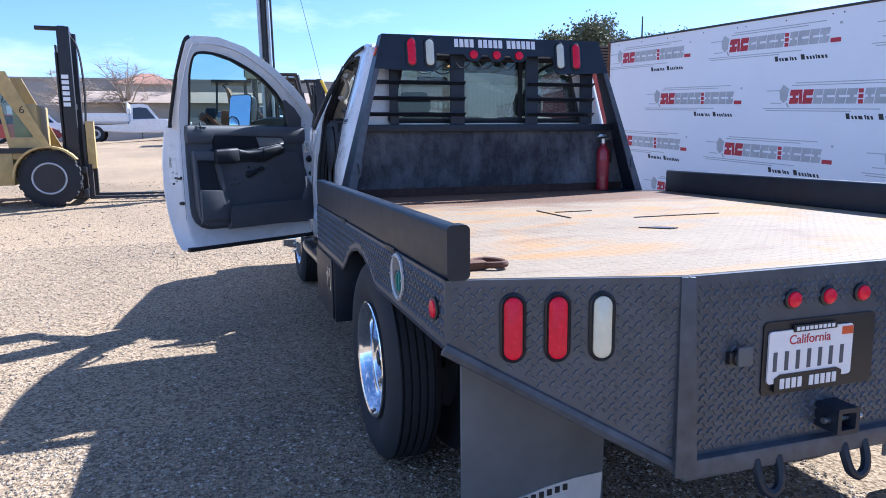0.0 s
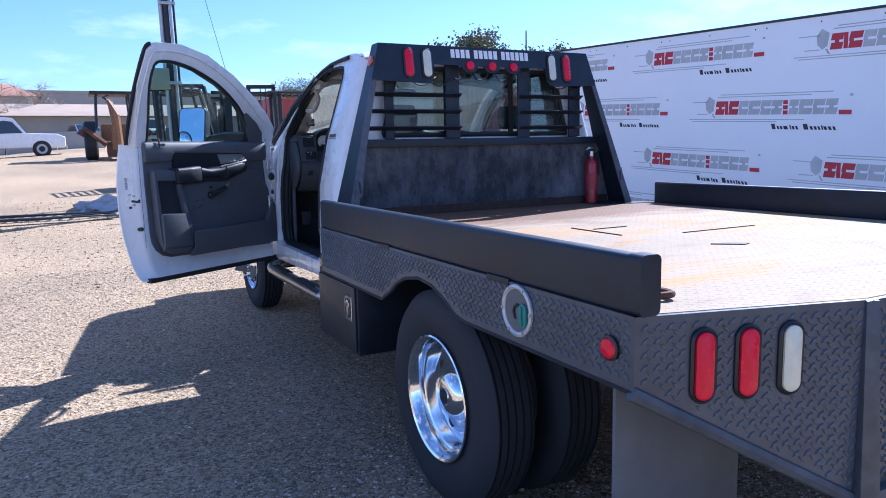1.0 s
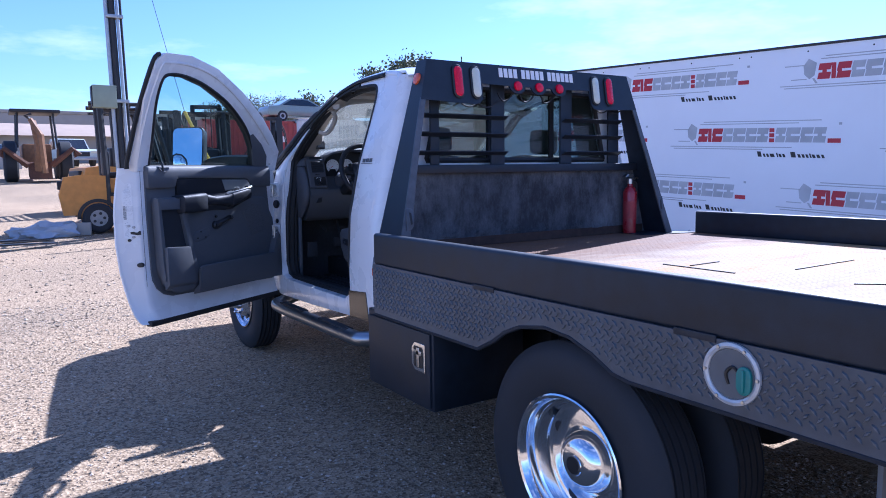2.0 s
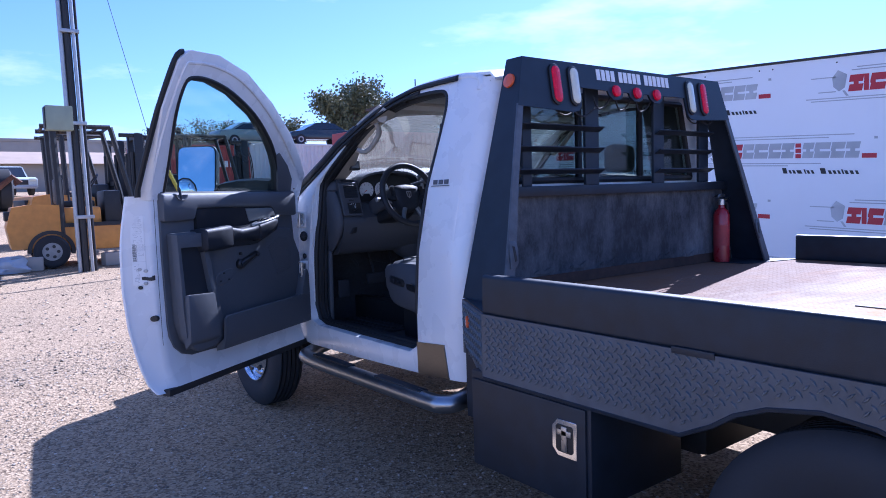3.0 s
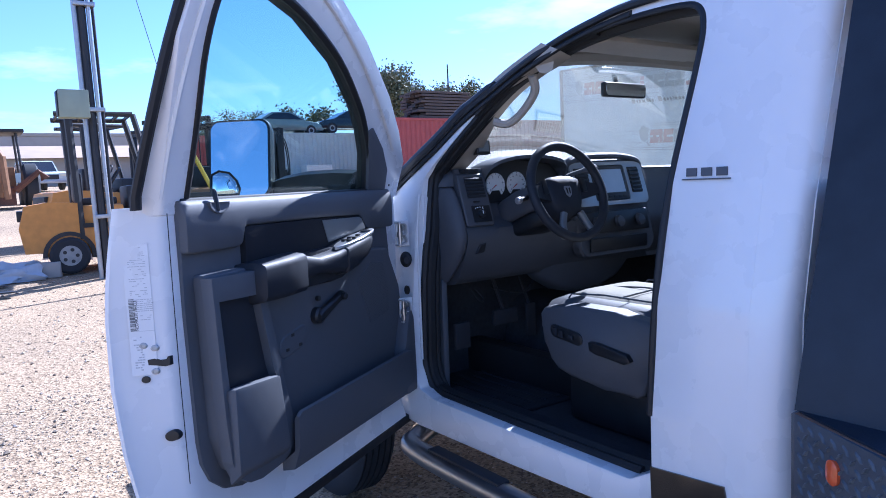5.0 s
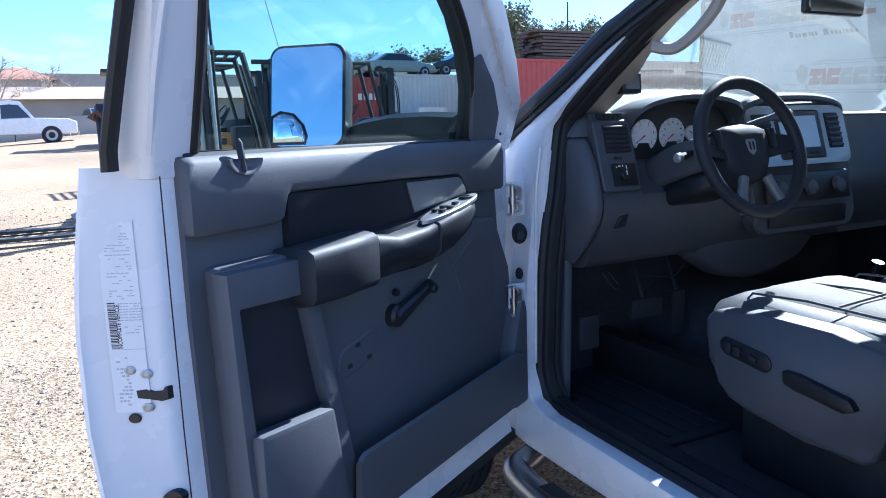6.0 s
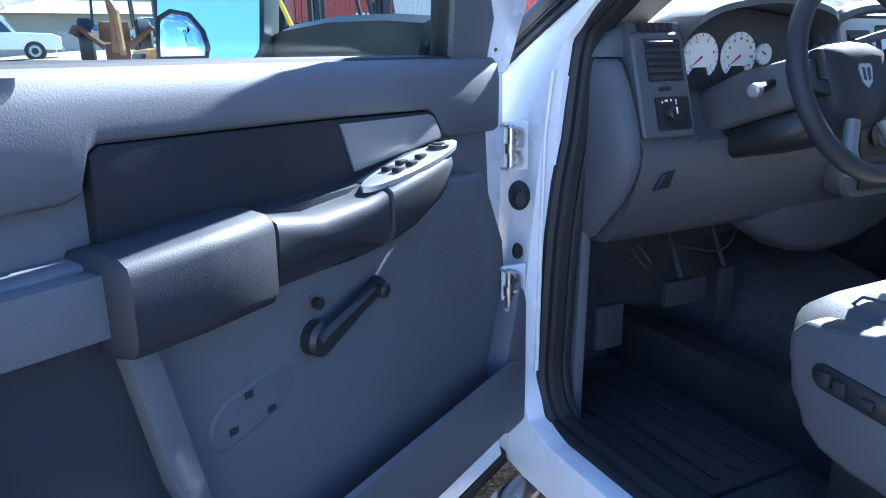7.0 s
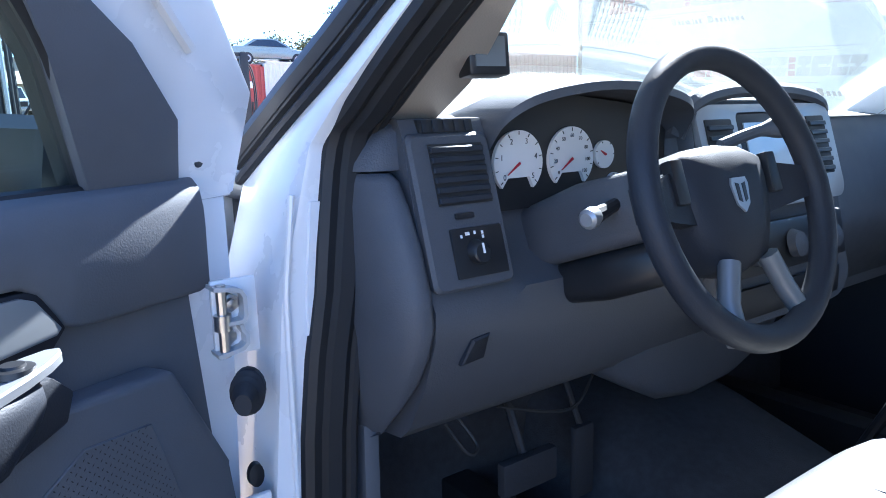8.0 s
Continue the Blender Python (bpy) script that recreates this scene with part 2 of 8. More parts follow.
CUP_GREY = mat("grey_filler_cup", (0.11, 0.12, 0.13), 0.5, vary=0.2, scale=20)
GALV = mat("dull_zinc", (0.42, 0.43, 0.44), 0.45, 0.8, vary=0.2, scale=18)
RED_LENS = mat("red_lens", (0.72, 0.004, 0.035), 0.25, vary=0.15, scale=60, spec=0.35)
CLEAR_LENS = mat("clear_lens", (0.66, 0.65, 0.50), 0.15, vary=0.08, scale=60, coat=0.6)
AMBER_LENS = mat("amber_lens", (0.65, 0.11, 0.03), 0.2, vary=0.1, scale=60, coat=0.4)
GREY_TRIM = mat("grey_moulded_plastic", (0.091, 0.097, 0.109), 0.62, vary=0.1, scale=30, bump=0.17, bscale=520)
SATIN_GREY = mat("satin_grey_plastic", (0.20, 0.21, 0.215), 0.38, 0.3, vary=0.05)
DARK_TRIM = mat("dark_moulded_plastic", (0.024, 0.027, 0.034), 0.55, vary=0.12, scale=30, bump=0.17, bscale=520, spec=0.32)
INSERT_BLACK = mat("matt_black_soft_plastic", (0.014, 0.015, 0.019), 0.75, vary=0.1, scale=30, bump=0.12, bscale=500, spec=0.3)
BLACK_TRIM = mat("black_plastic", (0.015, 0.016, 0.018), 0.4, vary=0.15, scale=30)
SILVER_TRIM = mat("satin_silver_plastic", (0.36, 0.37, 0.38), 0.32, 0.5, vary=0.05)
LIGHT_TRIM = mat("light_grey_plastic", (0.40, 0.37, 0.32), 0.6, vary=0.06, bump=0.2, bscale=420)
HEADLINER = mat("light_headliner_cloth", (0.45, 0.44, 0.41), 0.9, vary=0.06, bump=0.3, bscale=500)
CARPET = mat("black_floor_carpet", (0.040, 0.042, 0.048), 0.95, vary=0.4, scale=60, bump=0.6, bscale=300)
SEAT_CLOTH = mat("grey_seat_cloth", (0.25, 0.24, 0.205), 0.9, vary=0.12, scale=120, bump=0.5, bscale=600)
SEAT_VINYL = mat("grey_seat_vinyl", (0.075, 0.080, 0.090), 0.55, vary=0.08, scale=40, bump=0.3, bscale=420)
DIAL = mat("white_dial", (0.75, 0.75, 0.73), 0.5, vary=0.03)
INK = mat("black_ink", (0.02, 0.02, 0.02), 0.6, vary=0.1)
GREY_INK = mat("grey_ink", (0.42, 0.43, 0.45), 0.5, vary=0.3, scale=4)
RED_INK = mat("red_ink", (0.42, 0.02, 0.035), 0.5, vary=0.1)
WHITE_INK = mat("white_lettering", (0.8, 0.8, 0.8), 0.5, vary=0.03)
RED_PAINT = mat("red_extinguisher_paint", (0.29, 0.012, 0.020), 0.3, vary=0.15, coat=0.4)
GLASS = glass_mat("tinted_window_glass", (0.72, 0.82, 0.81))
TINT = glass_mat("dark_rear_glass", (0.60, 0.66, 0.66), 0.06)
SCREEN = glass_mat("veiled_windscreen_glass", (0.60, 0.68, 0.66), 0.12, 0.11)
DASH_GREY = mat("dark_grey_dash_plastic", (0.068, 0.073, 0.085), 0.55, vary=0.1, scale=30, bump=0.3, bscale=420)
# dash plastic again, with the sun on its top put into the colour
DASH_TOP = mat("sun_painted_dash_plastic", (0.33, 0.31, 0.265), 0.65, vary=0.08, scale=30, bump=0.35, bscale=420)
MIRROR = mat("mirror_glass", (0.9, 0.92, 0.94), 0.03, 1.0, vary=0.0)
DULL_RUST = mat("dull_brown_rust", (0.05, 0.028, 0.020), 0.85, vary=0.6, scale=30, bump=0.5, bscale=200)
RUST = mat("rusty_steel", (0.13, 0.06, 0.035), 0.85, 0.1, vary=0.5, scale=40, bump=0.5, bscale=200)
YELLOW = mat("orange_yellow_machine_paint", (0.62, 0.27, 0.045), 0.5, vary=0.2, scale=10)
TAN = mat("faded_tan_machine_paint", (0.47, 0.34, 0.13), 0.55, vary=0.25, scale=10)
MACHINE_BLACK = mat("oily_black_steel", (0.02, 0.02, 0.022), 0.5, vary=0.4, scale=20)
CONT_RED = mat("weathered_red_container", (0.36, 0.07, 0.06), 0.6, vary=0.2, scale=3)
CONT_WHITE = mat("white_corrugated_sheet", (0.6, 0.62, 0.62), 0.6, vary=0.1, scale=3)
CONCRETE = mat("pale_concrete_wall", (0.36, 0.33, 0.29), 0.9, vary=0.12, scale=0.8, bump=0.2, bscale=4)
ROOF_TILE = mat("red_roof_tiles", (0.34, 0.17, 0.11), 0.8, vary=0.2, scale=3)
WOOD = mat("weathered_timber", (0.085, 0.065, 0.055), 0.8, vary=0.35, scale=12)
BARK = mat("bark", (0.15, 0.11, 0.08), 0.9, vary=0.3, scale=8)
PALE_BARK = mat("pale_dusty_bark", (0.34, 0.28, 0.22), 0.9, vary=0.2, scale=8)
LEAF = mat("olive_foliage", (0.15, 0.16, 0.085), 0.7, vary=0.5, scale=1.2)
TARP = mat("pale_plastic_sheeting", (0.45, 0.47, 0.5), 0.5, vary=0.2, scale=8)
DARK_CAR = mat("dark_car_paint", (0.012, 0.018, 0.03), 0.2, vary=0.1, coat=0.6)
SILVER_CAR = mat("silver_green_car_paint", (0.25, 0.30, 0.28), 0.3, 0.3, vary=0.05, coat=0.5)
GREEN_BOX = mat("grey_green_cabinet_paint", (0.30, 0.34, 0.25), 0.6, vary=0.12, scale=8)
YELLOW_GUARD = mat("yellow_plastic", (0.75, 0.5, 0.04), 0.5, vary=0.1)


def deck_mat():
    """Worn tread plate: pale grey steel with rust stains."""
    m = mat("worn_deck_plate", (0.335, 0.262, 0.180), 0.75, 0.0, vary=0.15, spec=0.2, scale=22, bump=0.25, bscale=90)
    nt = m.node_tree
    b = nt.nodes["Principled BSDF"]
    src = b.inputs["Base Color"].links[0].from_socket
    tc = nt.nodes.new("ShaderNodeTexCoord")
    n = nt.nodes.new("ShaderNodeTexNoise")
    n.inputs["Scale"].default_value, n.inputs["Detail"].default_value, n.inputs["Distortion"].default_value = 2.4, 8, 0.6
    mp = nt.nodes.new("ShaderNodeMapping")
    mp.inputs["Scale"].default_value = (1, 2.4, 1)
    nt.links.new(tc.outputs["Object"], mp.inputs["Vector"])
    nt.links.new(mp.outputs[0], n.inputs["Vector"])
    # rust deepened towards the bulkhead: the rack's shade is put into its colour
    sep = nt.nodes.new("ShaderNodeSeparateXYZ")
    nt.links.new(tc.outputs["Object"], sep.inputs[0])
    near = nt.nodes.new("ShaderNodeMapRange")
    near.inputs["From Min"].default_value, near.inputs["From Max"].default_value, near.inputs["To Max"].default_value = 1.45, 2.25, 0.75
    nt.links.new(sep.outputs["Y"], near.inputs["Value"])
    add = nt.nodes.new("ShaderNodeMath")
    nt.links.new(n.outputs["Fac"], add.inputs[0])
    nt.links.new(near.outputs[0], add.inputs[1])
    mr = nt.nodes.new("ShaderNodeMapRange")
    mr.inputs["From Min"].default_value, mr.inputs["From Max"].default_value, mr.inputs["To Max"].default_value = 0.55, 0.90, 0.8
    nt.links.new(add.outputs[0], mr.inputs["Value"])
    mix = nt.nodes.new("ShaderNodeMix")
    mix.data_type = "RGBA"
    mix.inputs[7].default_value = (0.150, 0.072, 0.042, 1)
    nt.links.new(mr.outputs[0], mix.inputs[0])
    # broad faint yellow stains
    n5 = nt.nodes.new("ShaderNodeTexNoise")
    n5.inputs["Scale"].default_value, n5.inputs["Detail"].default_value, n5.inputs["Distortion"].default_value = 1.3, 5, 1.2
    nt.links.new(mp.outputs[0], n5.inputs["Vector"])
    m5 = nt.nodes.new("ShaderNodeMapRange")
    m5.inputs["From Min"].default_value, m5.inputs["From Max"].default_value, m5.inputs["To Max"].default_value = 0.48, 0.66, 0.9
    nt.links.new(n5.outputs["Fac"], m5.inputs["Value"])
    mix5 = nt.nodes.new("ShaderNodeMix")
    mix5.data_type = "RGBA"
    mix5.inputs[7].default_value = (0.42, 0.24, 0.095, 1)
    nt.links.new(m5.outputs[0], mix5.inputs[0])
    nt.links.new(src, mix5.inputs[6])
    nt.links.new(mix5.outputs[2], mix.inputs[6])
    nt.links.new(mix.outputs[2], b.inputs["Base Color"])
    return m


def gravel_mat(name, big):
    m = bpy.data.materials.new(name)
    m.use_nodes = True
    nt = m.node_tree
    b = nt.nodes["Principled BSDF"]
    b.inputs["Roughness"].default_value = 0.95
    b.inputs["Specular IOR Level"].default_value = 0.2
    tc = nt.nodes.new("ShaderNodeTexCoord")
    v = nt.nodes.new("ShaderNodeTexVoronoi")
    v.inputs["Scale"].default_value = 80
    v2 = nt.nodes.new("ShaderNodeTexVoronoi")
    v2.inputs["Scale"].default_value = 22
    n = nt.nodes.new("ShaderNodeTexNoise")
    n.inputs["Scale"].default_value, n.inputs["Detail"].default_value = 0.35, 8
    for k in (v, v2, n):
        nt.links.new(tc.outputs["Object"], k.inputs["Vector"])
    sep = nt.nodes.new("ShaderNodeSeparateColor")
    nt.links.new(v.outputs["Color"], sep.inputs[0])
    r1 = nt.nodes.new("ShaderNodeValToRGB")
    r1.color_ramp.elements[0].color, r1.color_ramp.elements[1].color = (0.17, 0.124, 0.080, 1), (0.55, 0.428, 0.285, 1)
    e = r1.color_ramp.elements.new(0.5)
    e.color = (0.405, 0.306, 0.192, 1)
    nt.links.new(sep.outputs[0], r1.inputs[0])
    r2 = nt.nodes.new("ShaderNodeValToRGB")
    r2.color_ramp.elements[0].position, r2.color_ramp.elements[1].position = 0.35, 0.68
    r2.color_ramp.elements[0].color, r2.color_ramp.elements[1].color = (0.78, 0.76, 0.75, 1), (1.12, 1.06, 1.0, 1)
    nt.links.new(n.outputs["Fac"], r2.inputs[0])
    mx = nt.nodes.new("ShaderNodeMix")
    mx.data_type, mx.blend_type = "RGBA", "MULTIPLY"
    mx.inputs[0].default_value = 1
    nt.links.new(r1.outputs[0], mx.inputs[6])
    nt.links.new(r2.outputs[0], mx.inputs[7])
    nt.links.new(mx.outputs[2], b.inputs["Base Color"])
    h = nt.nodes.new("ShaderNodeMath")
    h.operation = "ADD"
    nt.links.new(v.outputs["Distance"], h.inputs[0])
    nt.links.new(v2.outputs["Distance"], h.inputs[1])
    bp = nt.nodes.new("ShaderNodeBump")
    bp.inputs["Strength"].default_value, bp.inputs["Distance"].default_value = 0.45, 0.010
    nt.links.new(h.outputs[0], bp.inputs["Height"])
    nt.links.new(bp.outputs["Normal"], b.inputs["Normal"])
    return m


def stone_mat():
    m = bpy.data.materials.new("gravel_stones")
    m.use_nodes = True
    nt = m.node_tree
    b = nt.nodes["Principled BSDF"]
    b.inputs["Roughness"].default_value = 0.9
    g = nt.nodes.new("ShaderNodeNewGeometry")
    r = nt.nodes.new("ShaderNodeValToRGB")
    r.color_ramp.elements[0].color, r.color_ramp.elements[1].color = (0.16, 0.122, 0.090, 1), (0.66, 0.56, 0.45, 1)
    e = r.color_ramp.elements.new(0.65)
    e.color = (0.35, 0.285, 0.20, 1)
    e = r.color_ramp.elements.new(0.92)
    e.color = (0.57, 0.475, 0.365, 1)
    nt.links.new(g.outputs["Random Per Island"], r.inputs[0])
    nt.links.new(r.outputs[0], b.inputs["Base Color"])
    return m


DECK = deck_mat()
GRAVEL = gravel_mat("gravel_ground", True)
STONES = stone_mat()

# ---- ground ----
def gz(y, x=0.0):
    """The yard is level under the truck and rises gently ahead of it, less so towards its left."""
    d = max(0.0, y - 4.0)
    z = 0.05 * (d - 1.0 + math.exp(-d)) if y > 4 else 0.0
    z -= 0.014 * max(0.0, y - 30.0)
    far = min(1.0, max(0.0, (y - 18.0) / 18.0))
    side = min(1.0, max(0.0, (-1.0 - x) / 5.0))
    return z + (min(z, 0.62 + 0.018 * d) - z) * far * side


xs = [-700, -200, -60, -25, -12, -8, -6, -4.5, -3, -1, 0, 4, 8, 12, 25, 60, 200, 700]
ys = [-500, -150, -50, -20, -8, -4, -2, 0, 2, 3, 4, 4.5, 5, 5.5, 6, 7, 8, 10, 13, 18, 21, 25, 29, 33, 36, 40, 50, 70, 120, 220, 400]
gm = bmesh.new()
gv = [[gm.verts.new((x, y, gz(y, x))) for x in xs] for y in ys]
for r0, r1 in zip(gv, gv[1:]):
    for k in range(len(xs) - 1):
        gm.faces.new((r0[k], r0[k + 1], r1[k + 1], r1[k]))
ground = part("ground", gm, GRAVEL)
tagged(ground, "dusty pinkish gravel yard with loose pale stones", "ground", "", "structure")


def stones(n, x0, x1, y0, y1, s0, s1, seed):
    rng = np.random.default_rng(seed)
    base = np.array([(1, 0, 0), (0, 1, 0), (-1, 0, 0), (0, -1, 0), (0, 0, 0.5), (0, 0, -0.6)])
    tri = [(0, 1, 4), (1, 2, 4), (2, 3, 4), (3, 0, 4), (1, 0, 5), (2, 1, 5), (3, 2, 5), (0, 3, 5)]
    verts, faces = [], []
    for i in range(n):
        x, y = rng.uniform(x0, x1), rng.uniform(y0, y1)
        s = s0 * (s1 / s0) ** (rng.random() ** 2.2)
        a = rng.uniform(0, 6.28)
        p = base * rng.uniform(0.6, 1.25, (6, 1)) * s
        c, q = math.cos(a), math.sin(a)
        p = np.stack([p[:, 0] * c - p[:, 1] * q, p[:, 0] * q + p[:, 1] * c, p[:, 2]], 1) + (x, y, gz(y) + s * 0.25)
        verts += [tuple(v) for v in p]
        faces += [tuple(6 * i + k for k in t) for t in tri]
    return verts, faces


sv, sf = stones(34000, -3.4, 1.3, 1.6, 7.0, 0.0035, 0.012, 3)
sv2, sf2 = stones(70000, -3.0, 1.6, -0.95, 1.6, 0.0032, 0.011, 5)
sf2 = [tuple(k + len(sv) for k in f) for f in sf2]
sv, sf = sv + sv2, sf + sf2
near_stones = stuff_mesh("loose_gravel", sv, sf, STONES)
tagged(near_stones, "loose pale gravel stones scattered over the yard", "gravel")
sv, sf = stones(7000, -7.0, 1.5, 6.0, 14.0, 0.006, 0.022, 4)
far_stones = stuff_mesh("loose_gravel", sv, sf, STONES)
tagged(far_stones, "loose pale gravel stones scattered over the yard", "gravel")



def scuffed():
    """Black steel with pale rubbed patches and scratches."""
    m = mat("scuffed_black_bulkhead", (0.026, 0.030, 0.038), 0.6, spec=0.25, vary=0.5, scale=10, bump=0.2, bscale=120)
    nt = m.node_tree
    b = nt.nodes["Principled BSDF"]
    src = b.inputs["Base Color"].links[0].from_socket
    tc = nt.nodes.new("ShaderNodeTexCoord")
    mp = nt.nodes.new("ShaderNodeMapping")
    mp.inputs["Scale"].default_value = (2.6, 1.0, 1.3)
    n = nt.nodes.new("ShaderNodeTexNoise")
    n.inputs["Scale"].default_value, n.inputs["Detail"].default_value, n.inputs["Roughness"].default_value = 6.5, 14, 0.80
    big = nt.nodes.new("ShaderNodeTexNoise")
    big.inputs["Scale"].default_value = 1.6
    nt.links.new(tc.outputs["Object"], mp.inputs["Vector"])
    nt.links.new(mp.outputs[0], n.inputs["Vector"])
    nt.links.new(tc.outputs["Object"], big.inputs["Vector"])
    mu = nt.nodes.new("ShaderNodeMath")
    mu.operation = "MULTIPLY"
    nt.links.new(n.outputs["Fac"], mu.inputs[0])
    nt.links.new(big.outputs["Fac"], mu.inputs[1])
    mr = nt.nodes.new("ShaderNodeMapRange")
    mr.inputs["From Min"].default_value, mr.inputs["From Max"].default_value, mr.inputs["To Max"].default_value = 0.18, 0.36, 0.85
    nt.links.new(mu.outputs[0], mr.inputs["Value"])
    mix = nt.nodes.new("ShaderNodeMix")
    mix.data_type = "RGBA"
    mix.inputs[7].default_value = (0.17, 0.18, 0.195, 1)
    nt.links.new(mr.outputs[0], mix.inputs[0])
    nt.links.new(src, mix.inputs[6])
    nt.links.new(mix.outputs[2], b.inputs["Base Color"])
    return m


BULKHEAD = scuffed()
# ---- the truck ----
CX, ZD = 1.138, 0.905           # centre line, deck height
W = 2 * CX
truck = thing("flatbed_truck", "white single cab dually pickup with black flatbed, driver door open", "truck")


def mir(pts):
    """The same outline on the truck's other side."""
    return [(W - p[0], *p[1:]) for p in pts]


def flip(bm):
    """The same part on the truck's other side."""
    return xf(bm, Matrix.Translation((W, 0, 0)) @ Matrix.Diagonal((-1, 1, 1, 1)))


def both(name, build, material, parent, label=""):
    return part(name, build(), material, parent, label), part(name, flip(build()), material, parent, label)


# bed: deck, skirts, tail panels
YB = 2.52                       # front end of the bed
YC = 2.215                      # where the cut-off front corners begin
TX, TY = 0.578, -0.165          # where the angled corner panel meets the tail panel
deck = part("deck", prism([(0.0125, 0.012), (TX, TY + 0.013), (W - TX, TY + 0.013), (W - 0.0125, 0.012), (W - 0.0125, YC), (W - 0.165, YB), (0.165, YB), (0.0125, YC)], "z", ZD - 0.03, ZD, 0.002, 1), DECK, truck, "worn pale steel tread plate deck with rust stains")


def in_deck(u, v):
    y = v - 0.2
    if y > 2.44 or u < 0.07 or (y > YC and min(u, W - u) < 0.25) or u > W - 0.07:
        return False
    edge = TY * min(1, u / TX, (W - u) / TX) if min(u, W - u) < TX else TY
    return y > edge + 0.03


lugs("tread", DECK, deck, lambda u, v, o: (u, v - 0.2, ZD + o), in_deck, W, 2.7, high=0.0005)
part("hatch_slot", box(0.97, 1.16, 1.30, 1.306, ZD, ZD + 0.004), BLACK_TRIM, deck)
part("hatch_slot", box(0.92, 0.927, 1.07, 1.40, ZD, ZD + 0.004), BLACK_TRIM, deck)
part("hatch_slot", box(1.18, 1.62, 0.98, 0.986, ZD, ZD + 0.004), BLACK_TRIM, deck)
part("deck_hole", prism([(1.0, 0.68), (1.09, 0.60), (1.13, 0.615), (1.08, 0.67)], "z", ZD, ZD + 0.004), BLACK_TRIM, deck)

ARCH = [(1.45, 0.685), (1.36, 0.73), (1.30, 0.772), (1.22, 0.805), (1.10, 0.825), (0.99, 0.815), (0.90, 0.785), (0.82, 0.745), (0.76, 0.735)]
SKIRT = [(YC, ZD - 0.001), (YC, 0.685)] + ARCH + [(0.0, 0.733), (0.0, ZD - 0.001)]


def skirt_low(y):
    pts = sorted(SKIRT[1:-1])
    for (a, za), (b, zb) in zip(pts, pts[1:]):
        if a <= y <= b and b > a:
            return za + (zb - za) * (y - a) / (b - a)
    return 0.70


